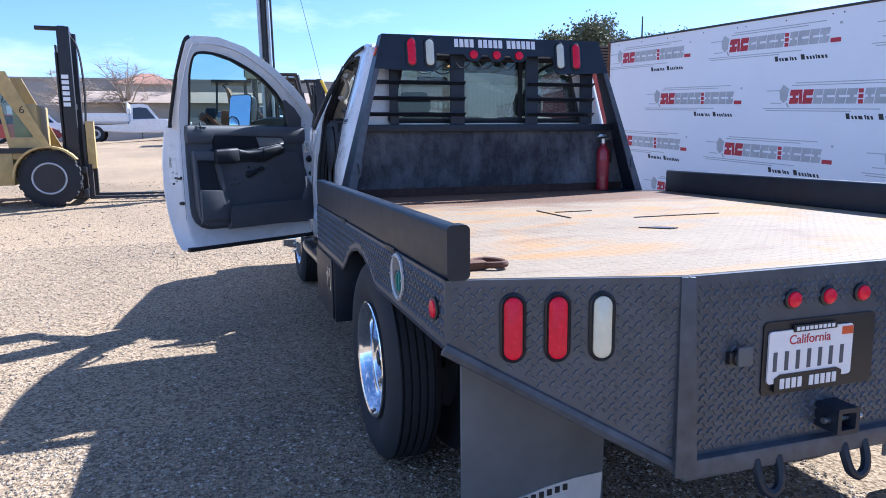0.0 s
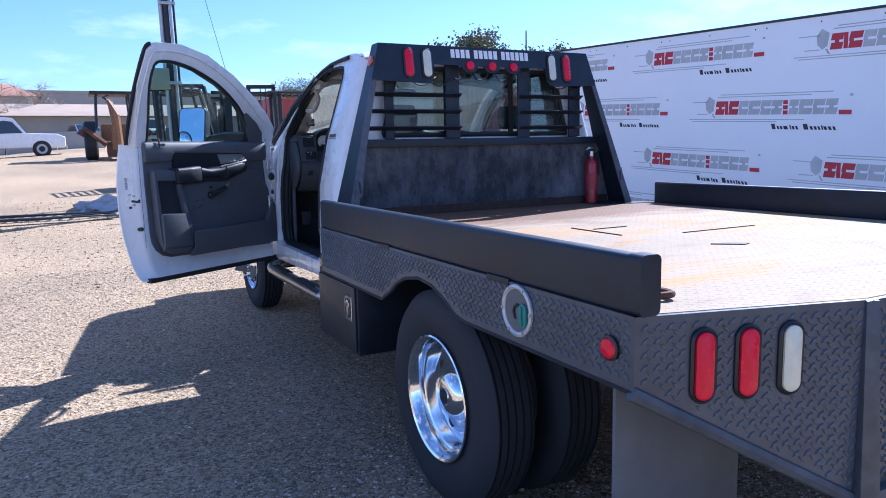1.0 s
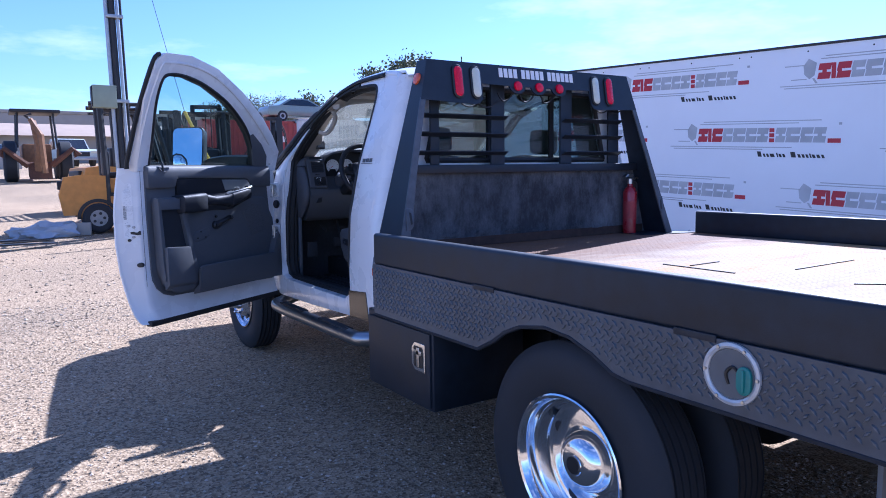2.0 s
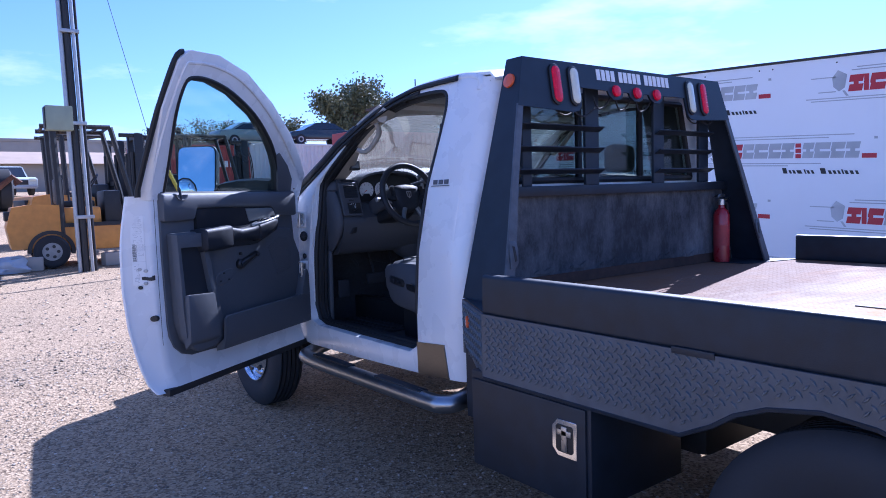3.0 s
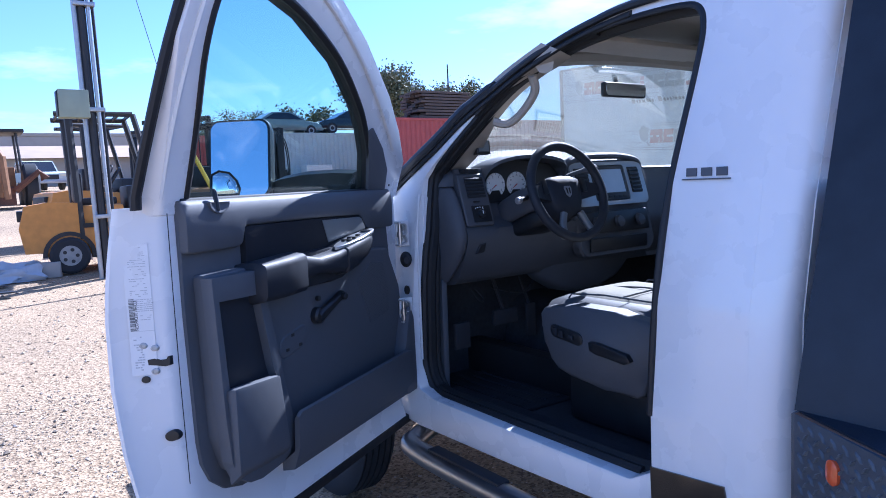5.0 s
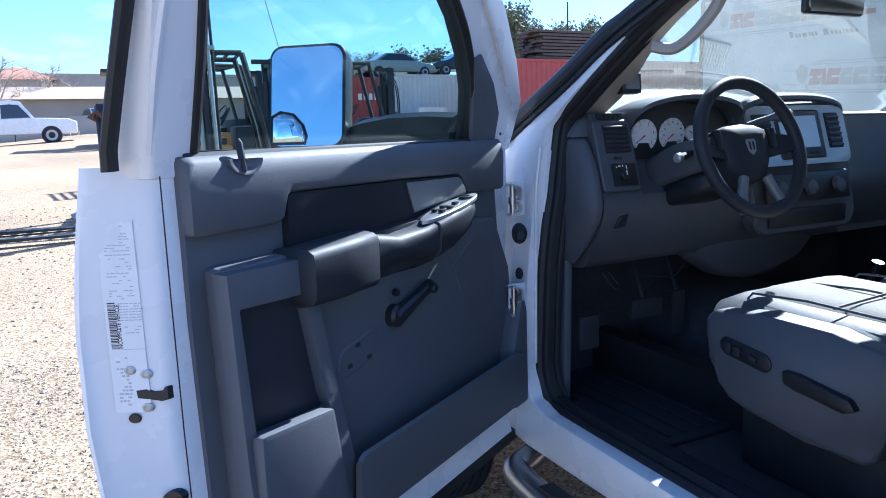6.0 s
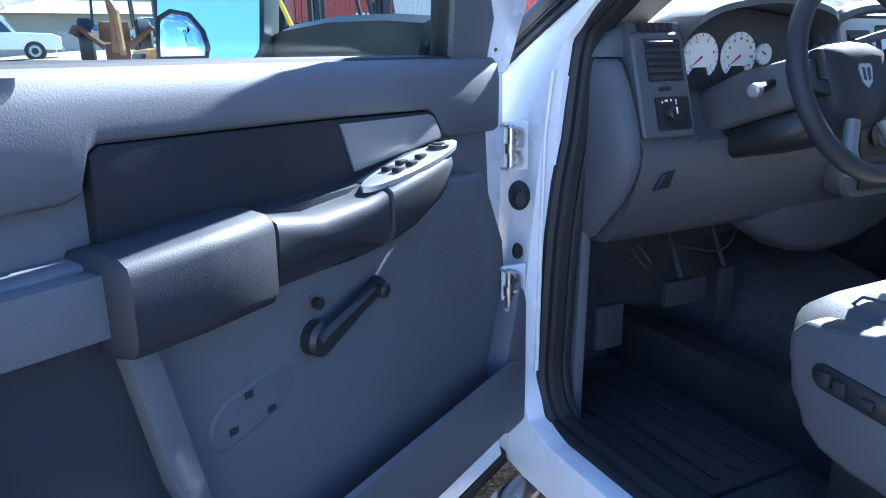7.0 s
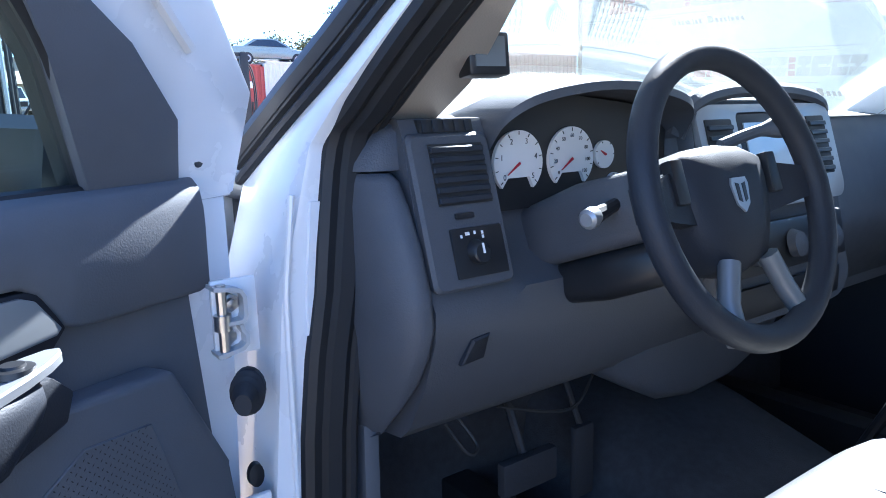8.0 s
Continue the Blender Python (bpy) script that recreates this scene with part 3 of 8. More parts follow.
for sx in (0, 1):
    b = prism(SKIRT, "x", 0.0, 0.012)
    sk = part("side_skirt", flip(b) if sx else b, BLACK_TREAD, truck, "black painted tread plate side skirt with wheel cut-out")
    lugs("tread", LUG_PAINT, sk, lambda u, v, o, sx=sx: ((W + o) if sx else -o, u, 0.68 + v), lambda u, v: u < YC - 0.015 and u > 0.02 and skirt_low(u) + 0.02 < 0.68 + v < ZD - 0.015, 2.5, 0.24, pitch=0.0152, size=0.0122, high=0.0042)
    b = tube([(0.006, YC, 0.682)] + [(0.006, y, z - 0.003) for y, z in ARCH] + [(0.006, 0.0, 0.730)], 0.009, 6)
    part("skirt_lip", flip(b) if sx else b, BLACK, truck)
    # rail along the deck's side: a rectangular tube with a capped end
    b = prism(rounded(0.004, 0.052, ZD - 0.002, 1.038, 0.012), "y", -0.008, 2.212, 0.0)
    rail = part("side_rail", flip(b) if sx else b, BLACK, truck, "smooth black steel side rail standing on the deck edge")
    b = prism(rounded(0.001, 0.060, ZD - 0.0, 1.041, 0.014), "y", -0.014, 0.03)
    part("end_cap", flip(b) if sx else b, BLACK, rail)
    for y in (0.5, 1.35):
        b = box(-0.003, 0.005, y, y + 0.12, ZD - 0.012, ZD + 0.006, 0.002)
        part("weld_tab", flip(b) if sx else b, BLACK, rail)
    # angled corner panel with three lamps
    def corner(u, z, o=0.0):
        """A point on the angled panel, u along it from the outer edge."""
        L = math.hypot(TX, TY)
        c, s = TX / L, TY / L
        p = (u * c + o * s, u * s - o * c, z)
        return (W - p[0], p[1], p[2]) if sx else p
    L = math.hypot(TX, TY)
    poly = [(0, ZD - 0.001), (0, 0.735), (L, 0.40), (L, ZD - 0.001)]
    b = loft([[corner(u, z, 0.0) for u, z in poly], [corner(u, z, -0.012) for u, z in poly]])
    pan = part("corner_panel", b, BLACK_TREAD, truck, "angled black tread plate corner panel holding tail lamps")
    lugs("tread", LUG_PAINT, pan, lambda u, v, o: corner(u, 0.40 + v, o), lambda u, v: 0.02 < u < L - 0.03 and 0.40 + v < ZD - 0.015 and 0.40 + v > 0.735 - 0.335 * u / L + 0.03 and not any(abs(u - q) < 0.037 and abs(0.40 + v - 0.782) < 0.092 for q in (0.166, 0.277, 0.388)), L, 0.52, pitch=0.0152, size=0.0122, high=0.0042)
    b = tube([corner(-0.004, 0.732, -0.004), corner(L, 0.398, -0.004)], 0.019, 8)
    part("panel_lip", b, EDGE_STEEL, truck)
    for q, lens, word in ((0.166, RED_LENS, "red"), (0.277, RED_LENS, "red"), (0.388, CLEAR_LENS, "clear")):
        b = loft([[corner(u, z, o) for u, z in oval(q, 0.782, w, h)] for w, h, o in ((0.066, 0.178, -0.002), (0.066, 0.178, 0.006), (0.056, 0.168, 0.011), (0.048, 0.160, 0.008))])
        lamp = part("tail_lamp", b, BLACK_TRIM, truck, f"oval {word} tail lamp in a black rubber ring")
        b = loft([[corner(u, z, o) for u, z in oval(q, 0.782, w, h)] for w, h, o in ((0.047, 0.159, 0.004), (0.045, 0.157, 0.013), (0.032, 0.144, 0.017))])
        part("lens", b, lens, lamp)
    b = loft([[corner(L - 0.018, 0.385, -0.02), corner(L - 0.022, 0.385, 0.030), corner(L + 0.036, 0.385, 0.030), corner(L + 0.03, 0.385, -0.02)], [corner(L - 0.018, ZD - 0.002, -0.02), corner(L - 0.018, ZD - 0.002, 0.006), corner(L + 0.02, ZD - 0.002, 0.006), corner(L + 0.02, ZD - 0.002, -0.02)]])
    part("tail_post", bevel(b, 0.004), EDGE_STEEL, truck)

# tail panel
tail = part("tail_panel", prism([(TX, 0.42), (W - TX, 0.42), (W - TX, ZD - 0.001), (TX, ZD - 0.001)], "y", TY - 0.004, TY + 0.01), BLACK_TREAD, truck, "black tread plate tail panel with number plate and marker lamps")
lugs("tread", LUG_PAINT, tail, lambda u, v, o: (TX + 0.03 + u, TY - 0.004 - o, 0.44 + v), lambda u, v: u < 1.06 and 0.44 + v < ZD - 0.02 and not (0.20 < u < 0.60 and 0.12 < v < 0.37), 1.08, 0.46, pitch=0.0152, size=0.0122, high=0.0042)
part("tail_beam", box(TX - 0.01, W - TX + 0.01, TY - 0.03, TY + 0.05, 0.375, 0.43, 0.008), EDGE_STEEL, truck, "black steel beam below the tail panel")
plate_y = TY - 0.006
part("plate_recess", prism(rounded(0.815, 1.195, 0.565, 0.765, 0.014), "y", plate_y - 0.003, plate_y + 0.004), BLACK_TRIM, truck)
plate = part("number_plate", prism(rounded(0.828, 1.112, 0.598, 0.740, 0.01), "y", plate_y - 0.009, plate_y - 0.004), WHITE_INK, truck, "white number plate in a black dealer frame")
part("plate_frame", prism([(0.850, 0.575), (1.075, 0.575), (1.075, 0.614), (1.058, 0.622), (0.868, 0.622), (0.850, 0.612)], "y", plate_y - 0.013, plate_y - 0.007), BLACK_TRIM, plate)
part("plate_frame", box(0.905, 1.05, plate_y - 0.0125, plate_y - 0.007, 0.734, 0.752), BLACK_TRIM, plate)
for k in range(7):
    x = 0.840 + k * 0.0375
    part("bar", box(x + 0.004, x + 0.016, plate_y - 0.0105, plate_y - 0.009, 0.632, 0.684), GREY_TRIM, plate)
for k, w in enumerate((1, 1, 1, 1, 0, 1, 1, 1, 1, 1)):
    x = 0.866 + k * 0.0196
    if w:
        part("bar", box(x, x + 0.014, plate_y - 0.0145, plate_y - 0.013, 0.583, 0.611), WHITE_INK, plate)
for k in range(9):
    part("bar", box(0.912 + k * 0.0148, 0.922 + k * 0.0148, plate_y - 0.014, plate_y - 0.0125, 0.738, 0.748), WHITE_INK, plate)
part("sticker", box(1.072, 1.110, plate_y - 0.0105, plate_y - 0.009, 0.712, 0.734), AMBER_LENS, plate)


def text_part(name, body, size, m, material, parent, depth=0.0006, align="CENTER"):
    cu = bpy.data.curves.new(name, "FONT")
    cu.body, cu.size, cu.extrude, cu.align_x, cu.align_y = body, size, depth, align, "CENTER"
    tmp = bpy.data.objects.new(name, cu)
    me = bpy.data.meshes.new_from_object(tmp)
    bpy.data.objects.remove(tmp)
    me.materials.clear()
    me.materials.append(material)
    me.transform(m)
    ob = new(name, me)
    ob.parent = parent
    return ob


text_part("lettering", "California", 0.036, pose(0.963, plate_y - 0.0098, 0.712, 90, 0, 0), RED_INK, plate)
for k in range(3):
    x = CX + (k - 2) * 0.118
    mk = part("marker_lamp", lathe([(TY - 0.004, 0.027), (TY - 0.011, 0.027), (TY - 0.014, 0.022)], "y", (x, 0, 0.822), 20), BLACK_TRIM, truck)
    part("lens", lathe([(TY - 0.010, 0.022), (TY - 0.019, 0.020), (TY - 0.023, 0.010), (TY - 0.0235, 0.001)], "y", (x, 0, 0.822), 20), RED_LENS, mk)
sock = part("trailer_socket", join(box(0.700, 0.716, TY - 0.020, TY - 0.004, 0.668, 0.700, 0.004), lathe([(TY - 0.004, 0.022), (TY - 0.020, 0.020), (TY - 0.024, 0.016)], "y", (0.735, 0, 0.682), 18)), BLACK_TRIM, truck)
part("flap", box(0.716, 0.762, TY - 0.034, TY - 0.026, 0.664, 0.716, 0.005), CUP_GREY, sock)
hitch = part("hitch_receiver", ring(rounded(1.01, 1.085, 0.455, 0.528, 0.007), rounded(1.023, 1.072, 0.468, 0.515, 0.005), "y", -0.245, TY + 0.01), BLACK, truck, "square black hitch receiver tube")
part("pin", tube([(0.99, -0.215, 0.49), (1.12, -0.215, 0.49)], 0.009), STEEL, hitch)
for x in (0.80, 1.10):
    ringm = part("safety_loop", tube(smooth_line([(x, TY - 0.02, 0.40), (x, TY - 0.035, 0.36), (x + 0.01, TY - 0.045, 0.325), (x + 0.035, TY - 0.05, 0.310), (x + 0.062, TY - 0.045, 0.325), (x + 0.072, TY - 0.035, 0.36), (x + 0.072, TY - 0.02, 0.40)], 5), 0.013), BLACK, truck)

# side lamps, fuel filler, tie ring
for sx in (0, 1):
    b = lathe([(-0.002, 0.030), (-0.008, 0.030), (-0.010, 0.025)], "x", (0, 0.075, 0.818), 20)
    mk = part("marker_lamp", flip(b) if sx else b, BLACK_TRIM, truck)
    b = lathe([(-0.008, 0.025), (-0.014, 0.022), (-0.017, 0.010), (-0.0175, 0.001)], "x", (0, 0.075, 0.818), 20)
    part("lens", flip(b) if sx else b, RED_LENS, mk)
filler = part("fuel_filler", lathe([(-0.002, 0.074), (-0.008, 0.073), (-0.010, 0.066), (-0.007, 0.060), (-0.001, 0.058)], "x", (0, 0.455, 0.830), 36, False), PALE_CAST, truck, "round pale ring round the fuel filler")
part("spout", tube(smooth_line([(-0.005, 0.462, 0.805), (-0.007, 0.468, 0.83), (-0.007, 0.452, 0.848), (-0.006, 0.440, 0.84)], 4), 0.004, 6), BLACK_TRIM, filler)
part("cup", lathe([(-0.0045, 0.058), (-0.0035, 0.001)], "x", (0, 0.455, 0.830), 30), CUP_GREY, filler)
part("cap", join(prism(oval(0.420, 0.822, 0.036, 0.066), "x", -0.013, -0.004, 0.003), box(-0.019, -0.012, 0.416, 0.424, 0.796, 0.848, 0.003)), mat("green_fuel_cap", (0.03, 0.20, 0.18), 0.4), filler, "green fuel cap")
for k in range(6):
    a = k * math.tau / 6
    part("screw", lathe([(-0.009, 0.005), (-0.012, 0.004)], "x", (0, 0.455 + 0.067 * math.cos(a), 0.830 + 0.067 * math.sin(a)), 8), STEEL, filler)
dring = part("tie_ring", tube(smooth_line([(0.14, 0.10, ZD + 0.012), (0.19, 0.08, ZD + 0.014), (0.20, 0.12, ZD + 0.014), (0.17, 0.17, ZD + 0.013), (0.12, 0.15, ZD + 0.012)], 5, True), 0.009, 8, True), RUST, truck, "rusty forged tie-down ring")
part("strap", box(0.075, 0.15, 0.09, 0.13, ZD + 0.001, ZD + 0.022, 0.006), RUST, dring)

# mud flap
for sx in (0, 1):
    b = box(0.10, 0.56, 0.17, 0.182, 0.10, 0.78, 0.003)
    flap = part("mud_flap", flip(b) if sx else b, FLAP_RUBBER, truck, "black rubber mud flap with a pale plate along its foot")
    b = prism([(0.105, 0.075), (0.545, 0.100), (0.552, 0.238), (0.46, 0.234), (0.36, 0.220), (0.26, 0.196), (0.12, 0.150)], "y", 0.163, 0.169)
    fp = part("flap_plate", flip(b) if sx else b, mat("pale_flap_plate", (0.62, 0.60, 0.57), 0.5, vary=0.15, scale=14) if not sx else STEEL, flap)
    for k in range(9):
        x = 0.21 + k * 0.026
        b = box(x, x + 0.015, 0.160, 0.163, 0.170 + k * 0.0040, 0.189 + k * 0.0040)
        part("bar", flip(b) if sx else b, INK, fp)

# tool box below the deck, ahead of the wheels
box_l = part("tool_box", box(0.006, 0.46, 1.745, 2.285, 0.36, 0.70, 0.008), BLACK, truck, "black steel under-deck tool box")
part("box_door", box(-0.003, 0.006, 1.76, 2.27, 0.375, 0.672, 0.003), BLACK, box_l)
LY = 1.835
lt = part("latch_plate", prism([(LY - 0.045, 0.512), (LY + 0.030, 0.512), (LY + 0.052, 0.535), (LY + 0.052, 0.602), (LY + 0.030, 0.626), (LY - 0.045, 0.626)], "x", -0.008, -0.003, 0.001, 1), CHROME, box_l, "bright folding T-latch")
part("latch_recess", prism(rounded(LY - 0.033, LY + 0.036, 0.526, 0.612, 0.012), "x", -0.0092, -0.008), BLACK_TRIM, lt)
part("latch_handle", join(box(-0.013, -0.009, LY - 0.010, LY + 0.012, 0.53, 0.607, 0.002), box(-0.013, -0.009, LY - 0.026, LY + 0.030, 0.578, 0.596, 0.002)), STEEL, lt)
part("tool_box", flip(box(0.006, 0.46, 1.775, 2.30, 0.36, 0.70, 0.008)), BLACK, truck)
# front corner piece of the bed
for sx in (0, 1):
    b = box(0.168, 0.46, 2.36, 2.512, 0.44, 0.86, 0.006)
    part("bed_bracket", flip(b) if sx else b, BLACK, truck, "black steel bracket below the bed's front")
part("bed_front", box(0.172, W - 0.172, YB - 0.004, YB + 0.010, 0.69, ZD - 0.004, 0.002), BLACK_TREAD, truck)
CL = math.hypot(0.165, YB - YC)


def chamfer(u, z, o, sx):
    """A point on the cut-off front corner, u along it from the skirt."""
    c, s = 0.165 / CL, (YB - YC) / CL
    p = (u * c - o * s, YC + u * s + o * c, z)
    return (W - p[0], p[1], p[2]) if sx else p


for sx in (0, 1):
    poly = [(0.0, ZD - 0.001), (0.0, 0.685), (0.10, 0.690), (CL, 0.745), (CL, ZD - 0.001)]
    cp = part("front_corner_panel", loft([[chamfer(u, z, 0.0, sx) for u, z in poly], [chamfer(u, z, -0.012, sx) for u, z in poly]]), BLACK_TREAD, truck)
    lugs("tread", LUG_PAINT, cp, lambda u, v, o, sx=sx: chamfer(u, 0.68 + v, o, sx), lambda u, v: 0.015 < u < CL - 0.015 and max(0.71, 0.66 + 0.26 * u) < 0.68 + v < ZD - 0.015, CL, 0.24, pitch=0.0152, size=0.0122, high=0.0042)
    b = loft([[chamfer(u, z, o, sx) for u, z in oval(0.235, 0.835, w, h)] for w, h, o in ((0.030, 0.046, -0.002), (0.030, 0.046, 0.006), (0.018, 0.034, 0.010))])
    part("marker_lamp", b, AMBER_LENS, truck)
    b = prism([(0.0125, YC - 0.004), (0.06, YC - 0.004), (0.40, YB - 0.22), (0.40, YB - 0.006), (0.172, YB - 0.006)], "z", ZD + 0.0005, ZD + 0.004)
    part("corner_plate", flip(b) if sx else b, BLACK, truck, "smooth black plate below the rack's foot")

# frame below
for x in (0.70, W - 0.70):
    part("chassis_rail", box(x - 0.035, x + 0.035, 0.0, 5.3, 0.50, 0.70, 0.006), MACHINE_BLACK, truck)
for y in (0.25, 0.7, 1.4, 1.9, 2.4):
    part("cross_member", box(0.02 + (0.14 if y > 2 else 0), W - 0.02 - (0.14 if y > 2 else 0), y - 0.03, y + 0.03, 0.80, 0.875, 0.004), MACHINE_BLACK, truck)
part("rear_axle", join(tube([(0.3, 1.02, 0.385), (W - 0.3, 1.02, 0.385)], 0.06, 12), lathe([(-0.14, 0.05), (-0.1, 0.15), (0.1, 0.15), (0.14, 0.05)], "x", (CX, 1.02, 0.385), 20)), MACHINE_BLACK, truck)
part("fuel_tank", box(0.62, 1.05, 1.75, 3.2, 0.36, 0.60, 0.04), MACHINE_BLACK, truck)
part("front_axle", tube([(0.3, 4.63, 0.36), (W - 0.3, 4.63, 0.36)], 0.045, 12), MACHINE_BLACK, truck)


# ---- wheels: the axle's outer end lies at x = 0, the tyre reaches inwards ----
R = 0.39


def tyre_bm(w=0.180):
    prof = [(0.012, 0.222), (0.0, 0.256), (-0.010, 0.300), (-0.006, 0.345), (0.006, 0.370), (0.018, 0.383)]
    g = []
    for a in (0.18, 0.34, 0.50, 0.66, 0.82):
        g += [(w * a - 0.009, R - 0.001), (w * a - 0.004, R - 0.001), (w * a - 0.003, R - 0.013), (w * a + 0.003, R - 0.013), (w * a + 0.004, R - 0.001)]
    rest = [(w - 0.018, 0.383), (w - 0.006, 0.370), (w + 0.006, 0.345), (w + 0.010, 0.300), (w, 0.256), (w - 0.012, 0.222)]
    return lathe(prof + g + rest, "x", (0, 0, 0), 64, False)


def rim_dished():
    """Deep dish of the outer rear wheel."""
    return lathe([(0.014, 0.222), (-0.004, 0.229), (-0.007, 0.224), (-0.003, 0.216), (0.006, 0.211), (0.014, 0.205), (0.050, 0.200), (0.054, 0.193), (0.090, 0.190), (0.100, 0.184), (0.104, 0.172), (0.098, 0.150), (0.094, 0.128), (0.092, 0.110), (0.098, 0.100), (0.10, 0.001)], "x", (0, 0, 0), 64, False)


def rim_flat():
    """The front wheel, bowed outwards."""
    return lathe([(0.014, 0.222), (-0.002, 0.229), (-0.004, 0.222), (0.012, 0.210), (0.045, 0.202), (0.050, 0.190), (0.020, 0.165), (-0.015, 0.130), (-0.03, 0.105), (-0.028, 0.09), (-0.028, 0.001)], "x", (0, 0, 0), 64, False)


def wheel(name, x, y, side, dished, hub_label):
    m = Matrix.Translation((x, y, R)) @ Matrix.Diagonal((side, 1, 1, 1))
    t = part("wheel", xf(tyre_bm(), m), RUBBER, truck, "black ribbed road tyre on a polished wheel", 30)
    rim = part("rim", xf(rim_dished() if dished else rim_flat(), m), CHROME, t, "polished aluminium rim", 30)
    d0 = 0.099 if dished else 0.004
    for k in range(4 if dished else 8):
        a = (k + 0.3) * math.tau / (4 if dished else 8)
        c = Matrix.Translation((x, y, R)) @ Matrix.Diagonal((side, 1, 1, 1)) @ Matrix.Rotation(a, 4, "X")
        hole = lathe([(d0 - 0.001, 0.021), (d0 + 0.01, 0.020)], "x", (0, 0.150 if dished else 0.155, 0), 16)
        part("hand_hole", xf(hole, c), MACHINE_BLACK, t)
        if dished:
            continue
        nut = lathe([(d0 - 0.008, 0.013), (d0 - 0.03, 0.012), (d0 - 0.036, 0.006), (d0 - 0.037, 0.001)] if dished else [(-0.03, 0.013), (-0.05, 0.012), (-0.056, 0.004)], "x", (0, 0.116 if dished else 0.118, 0), 8)
        part("wheel_nut", xf(nut, c), CHROME, t)
    hub = lathe([(0.100, 0.106), (0.080, 0.098), (0.060, 0.086), (0.044, 0.070), (0.036, 0.052), (0.034, 0.034), (0.031, 0.032), (0.030, 0.001)] if dished else [(-0.028, 0.088), (-0.10, 0.070), (-0.135, 0.060), (-0.14, 0.05), (-0.14, 0.001)], "x", (0, 0, 0), 32)
    h = part("hub_cap", xf(hub, m), CHROME, t)
    if dished:
        part("hub_badge", xf(lathe([(0.031, 0.028), (0.0285, 0.027), (0.028, 0.001)], "x", (0, 0, 0), 24), m), BLACK_TRIM, t)
    return t


for s, x in ((1, 0.026), (-1, W - 0.026)):
    wheel("wheel", x, 1.03, s, True, "")
    m = Matrix.Translation((x + s * 0.275, 1.03, R)) @ Matrix.Diagonal((s, 1, 1, 1))
    inner = part("wheel", xf(tyre_bm(), m), RUBBER, truck, "inner tyre of the dual rear wheels", 30)
    part("rim", xf(lathe([(0.014, 0.222), (0.02, 0.2), (0.1, 0.19), (0.12, 0.001)], "x"), m), GALV, inner)
for s, x in ((1, 0.16), (-1, W - 0.16)):
    wheel("wheel", x, 4.66, s, False, "")

# ---- headache rack: two deep side plates, a lamp header along their rear edges, bulkhead and louvres at their front ----
LEAN = 0.158
Y0, YP = 2.29, 2.500            # foot of the rear edge; plane of bulkhead and louvres
YFR = YB + 0.004


def lean(bm):
    """Lean a piece forwards as it rises from the deck."""
    for v in bm.verts:
        v.co.y += LEAN * (v.co.z - ZD)
    return bm


def rack_x(z):
    return 0.172 + (z - ZD) * 0.279


rack = part("headache_rack", box(0.292, W - 0.292, YP - 0.034, YP + 0.012, 1.292, 1.336, 0.006), BLACK, truck, "black steel headache rack with louvres and lamps")
for sx in (0, 1):
    rings_ = []
    for z in (ZD + 0.003, 1.30, 1.60, 1.83, 1.848):
        yy = Y0 + LEAN * (z - ZD) + (0.004 if z > 1.84 else 0)
        rings_.append([(rack_x(z), yy, z), (rack_x(z), YFR, z), (rack_x(z) + 0.010, YFR, z), (rack_x(z) + 0.010, yy, z)])
    b = loft(rings_)
    post = part("rack_side_plate", flip(b) if sx else b, BLACK, rack)
    rings_ = []
    for z, w in ((ZD + 0.004, 0.050), (1.10, 0.046), (1.36, 0.034), (1.66, 0.030)):
        yy = Y0 + LEAN * (z - ZD)
        rings_.append([(rack_x(z) - 0.001, yy - 0.003, z), (rack_x(z) - 0.001, yy + 0.008, z), (rack_x(z) + w, yy + 0.008, z), (rack_x(z) + w, yy - 0.003, z)])
    b = bevel(loft(rings_), 0.002, 1)
    part("edge_flange", flip(b) if sx else b, EDGE_STEEL, rack)
    b = lathe([(0.0, 0.030), (-0.008, 0.028), (-0.011, 0.015), (-0.0115, 0.001)], "x", (0.408, 2.48, 1.755), 20)
    xf(b, Matrix.Translation((0.408, 2.48, 1.755)) @ Matrix.Rotation(radians(15.6), 4, "Y") @ Matrix.Translation((-0.408, -2.48, -1.755)))
    part("marker_lamp", flip(b) if sx else b, AMBER_LENS, rack)
    b = lean(prism([(0.235, 1.135), (0.268, 1.13), (0.276, 1.10), (0.268, 1.05), (0.250, 1.03), (0.225, 1.03)], "y", Y0 - 0.008, Y0 - 0.002, 0.002))
    tp = part("tie_plate", flip(b) if sx else b, EDGE_STEEL, rack)
    b = lean(prism([(0.247, 1.115), (0.258, 1.112), (0.262, 1.06), (0.252, 1.055)], "y", Y0 - 0.0095, Y0 - 0.008))
    part("tie_slot", flip(b) if sx else b, INK, tp)
# header: stepped lower edge and scalloped tabs round the lamps
hx0, hx1 = rack_x(1.848) + 0.0005, rack_x(1.650) + 0.0005
head = [(hx0, 1.848), (W - hx0, 1.848), (W - hx1, 1.650), (W - 0.70, 1.638), (W - 0.735, 1.646), (W - 0.752, 1.665), (W - 0.760, 1.745)]
for c in (1.285, CX, 0.99):
    head += [(c + 0.055, 1.742), (c + 0.045, 1.722), (c + 0.02, 1.706), (c - 0.02, 1.706), (c - 0.045, 1.722), (c - 0.055, 1.742)]
head += [(0.760, 1.745), (0.752, 1.665), (0.735, 1.646), (0.70, 1.638), (hx1, 1.650)]
part("header", lean(prism(head, "y", Y0 - 0.004, Y0 + 0.006, 0.0)), BLACK, rack)
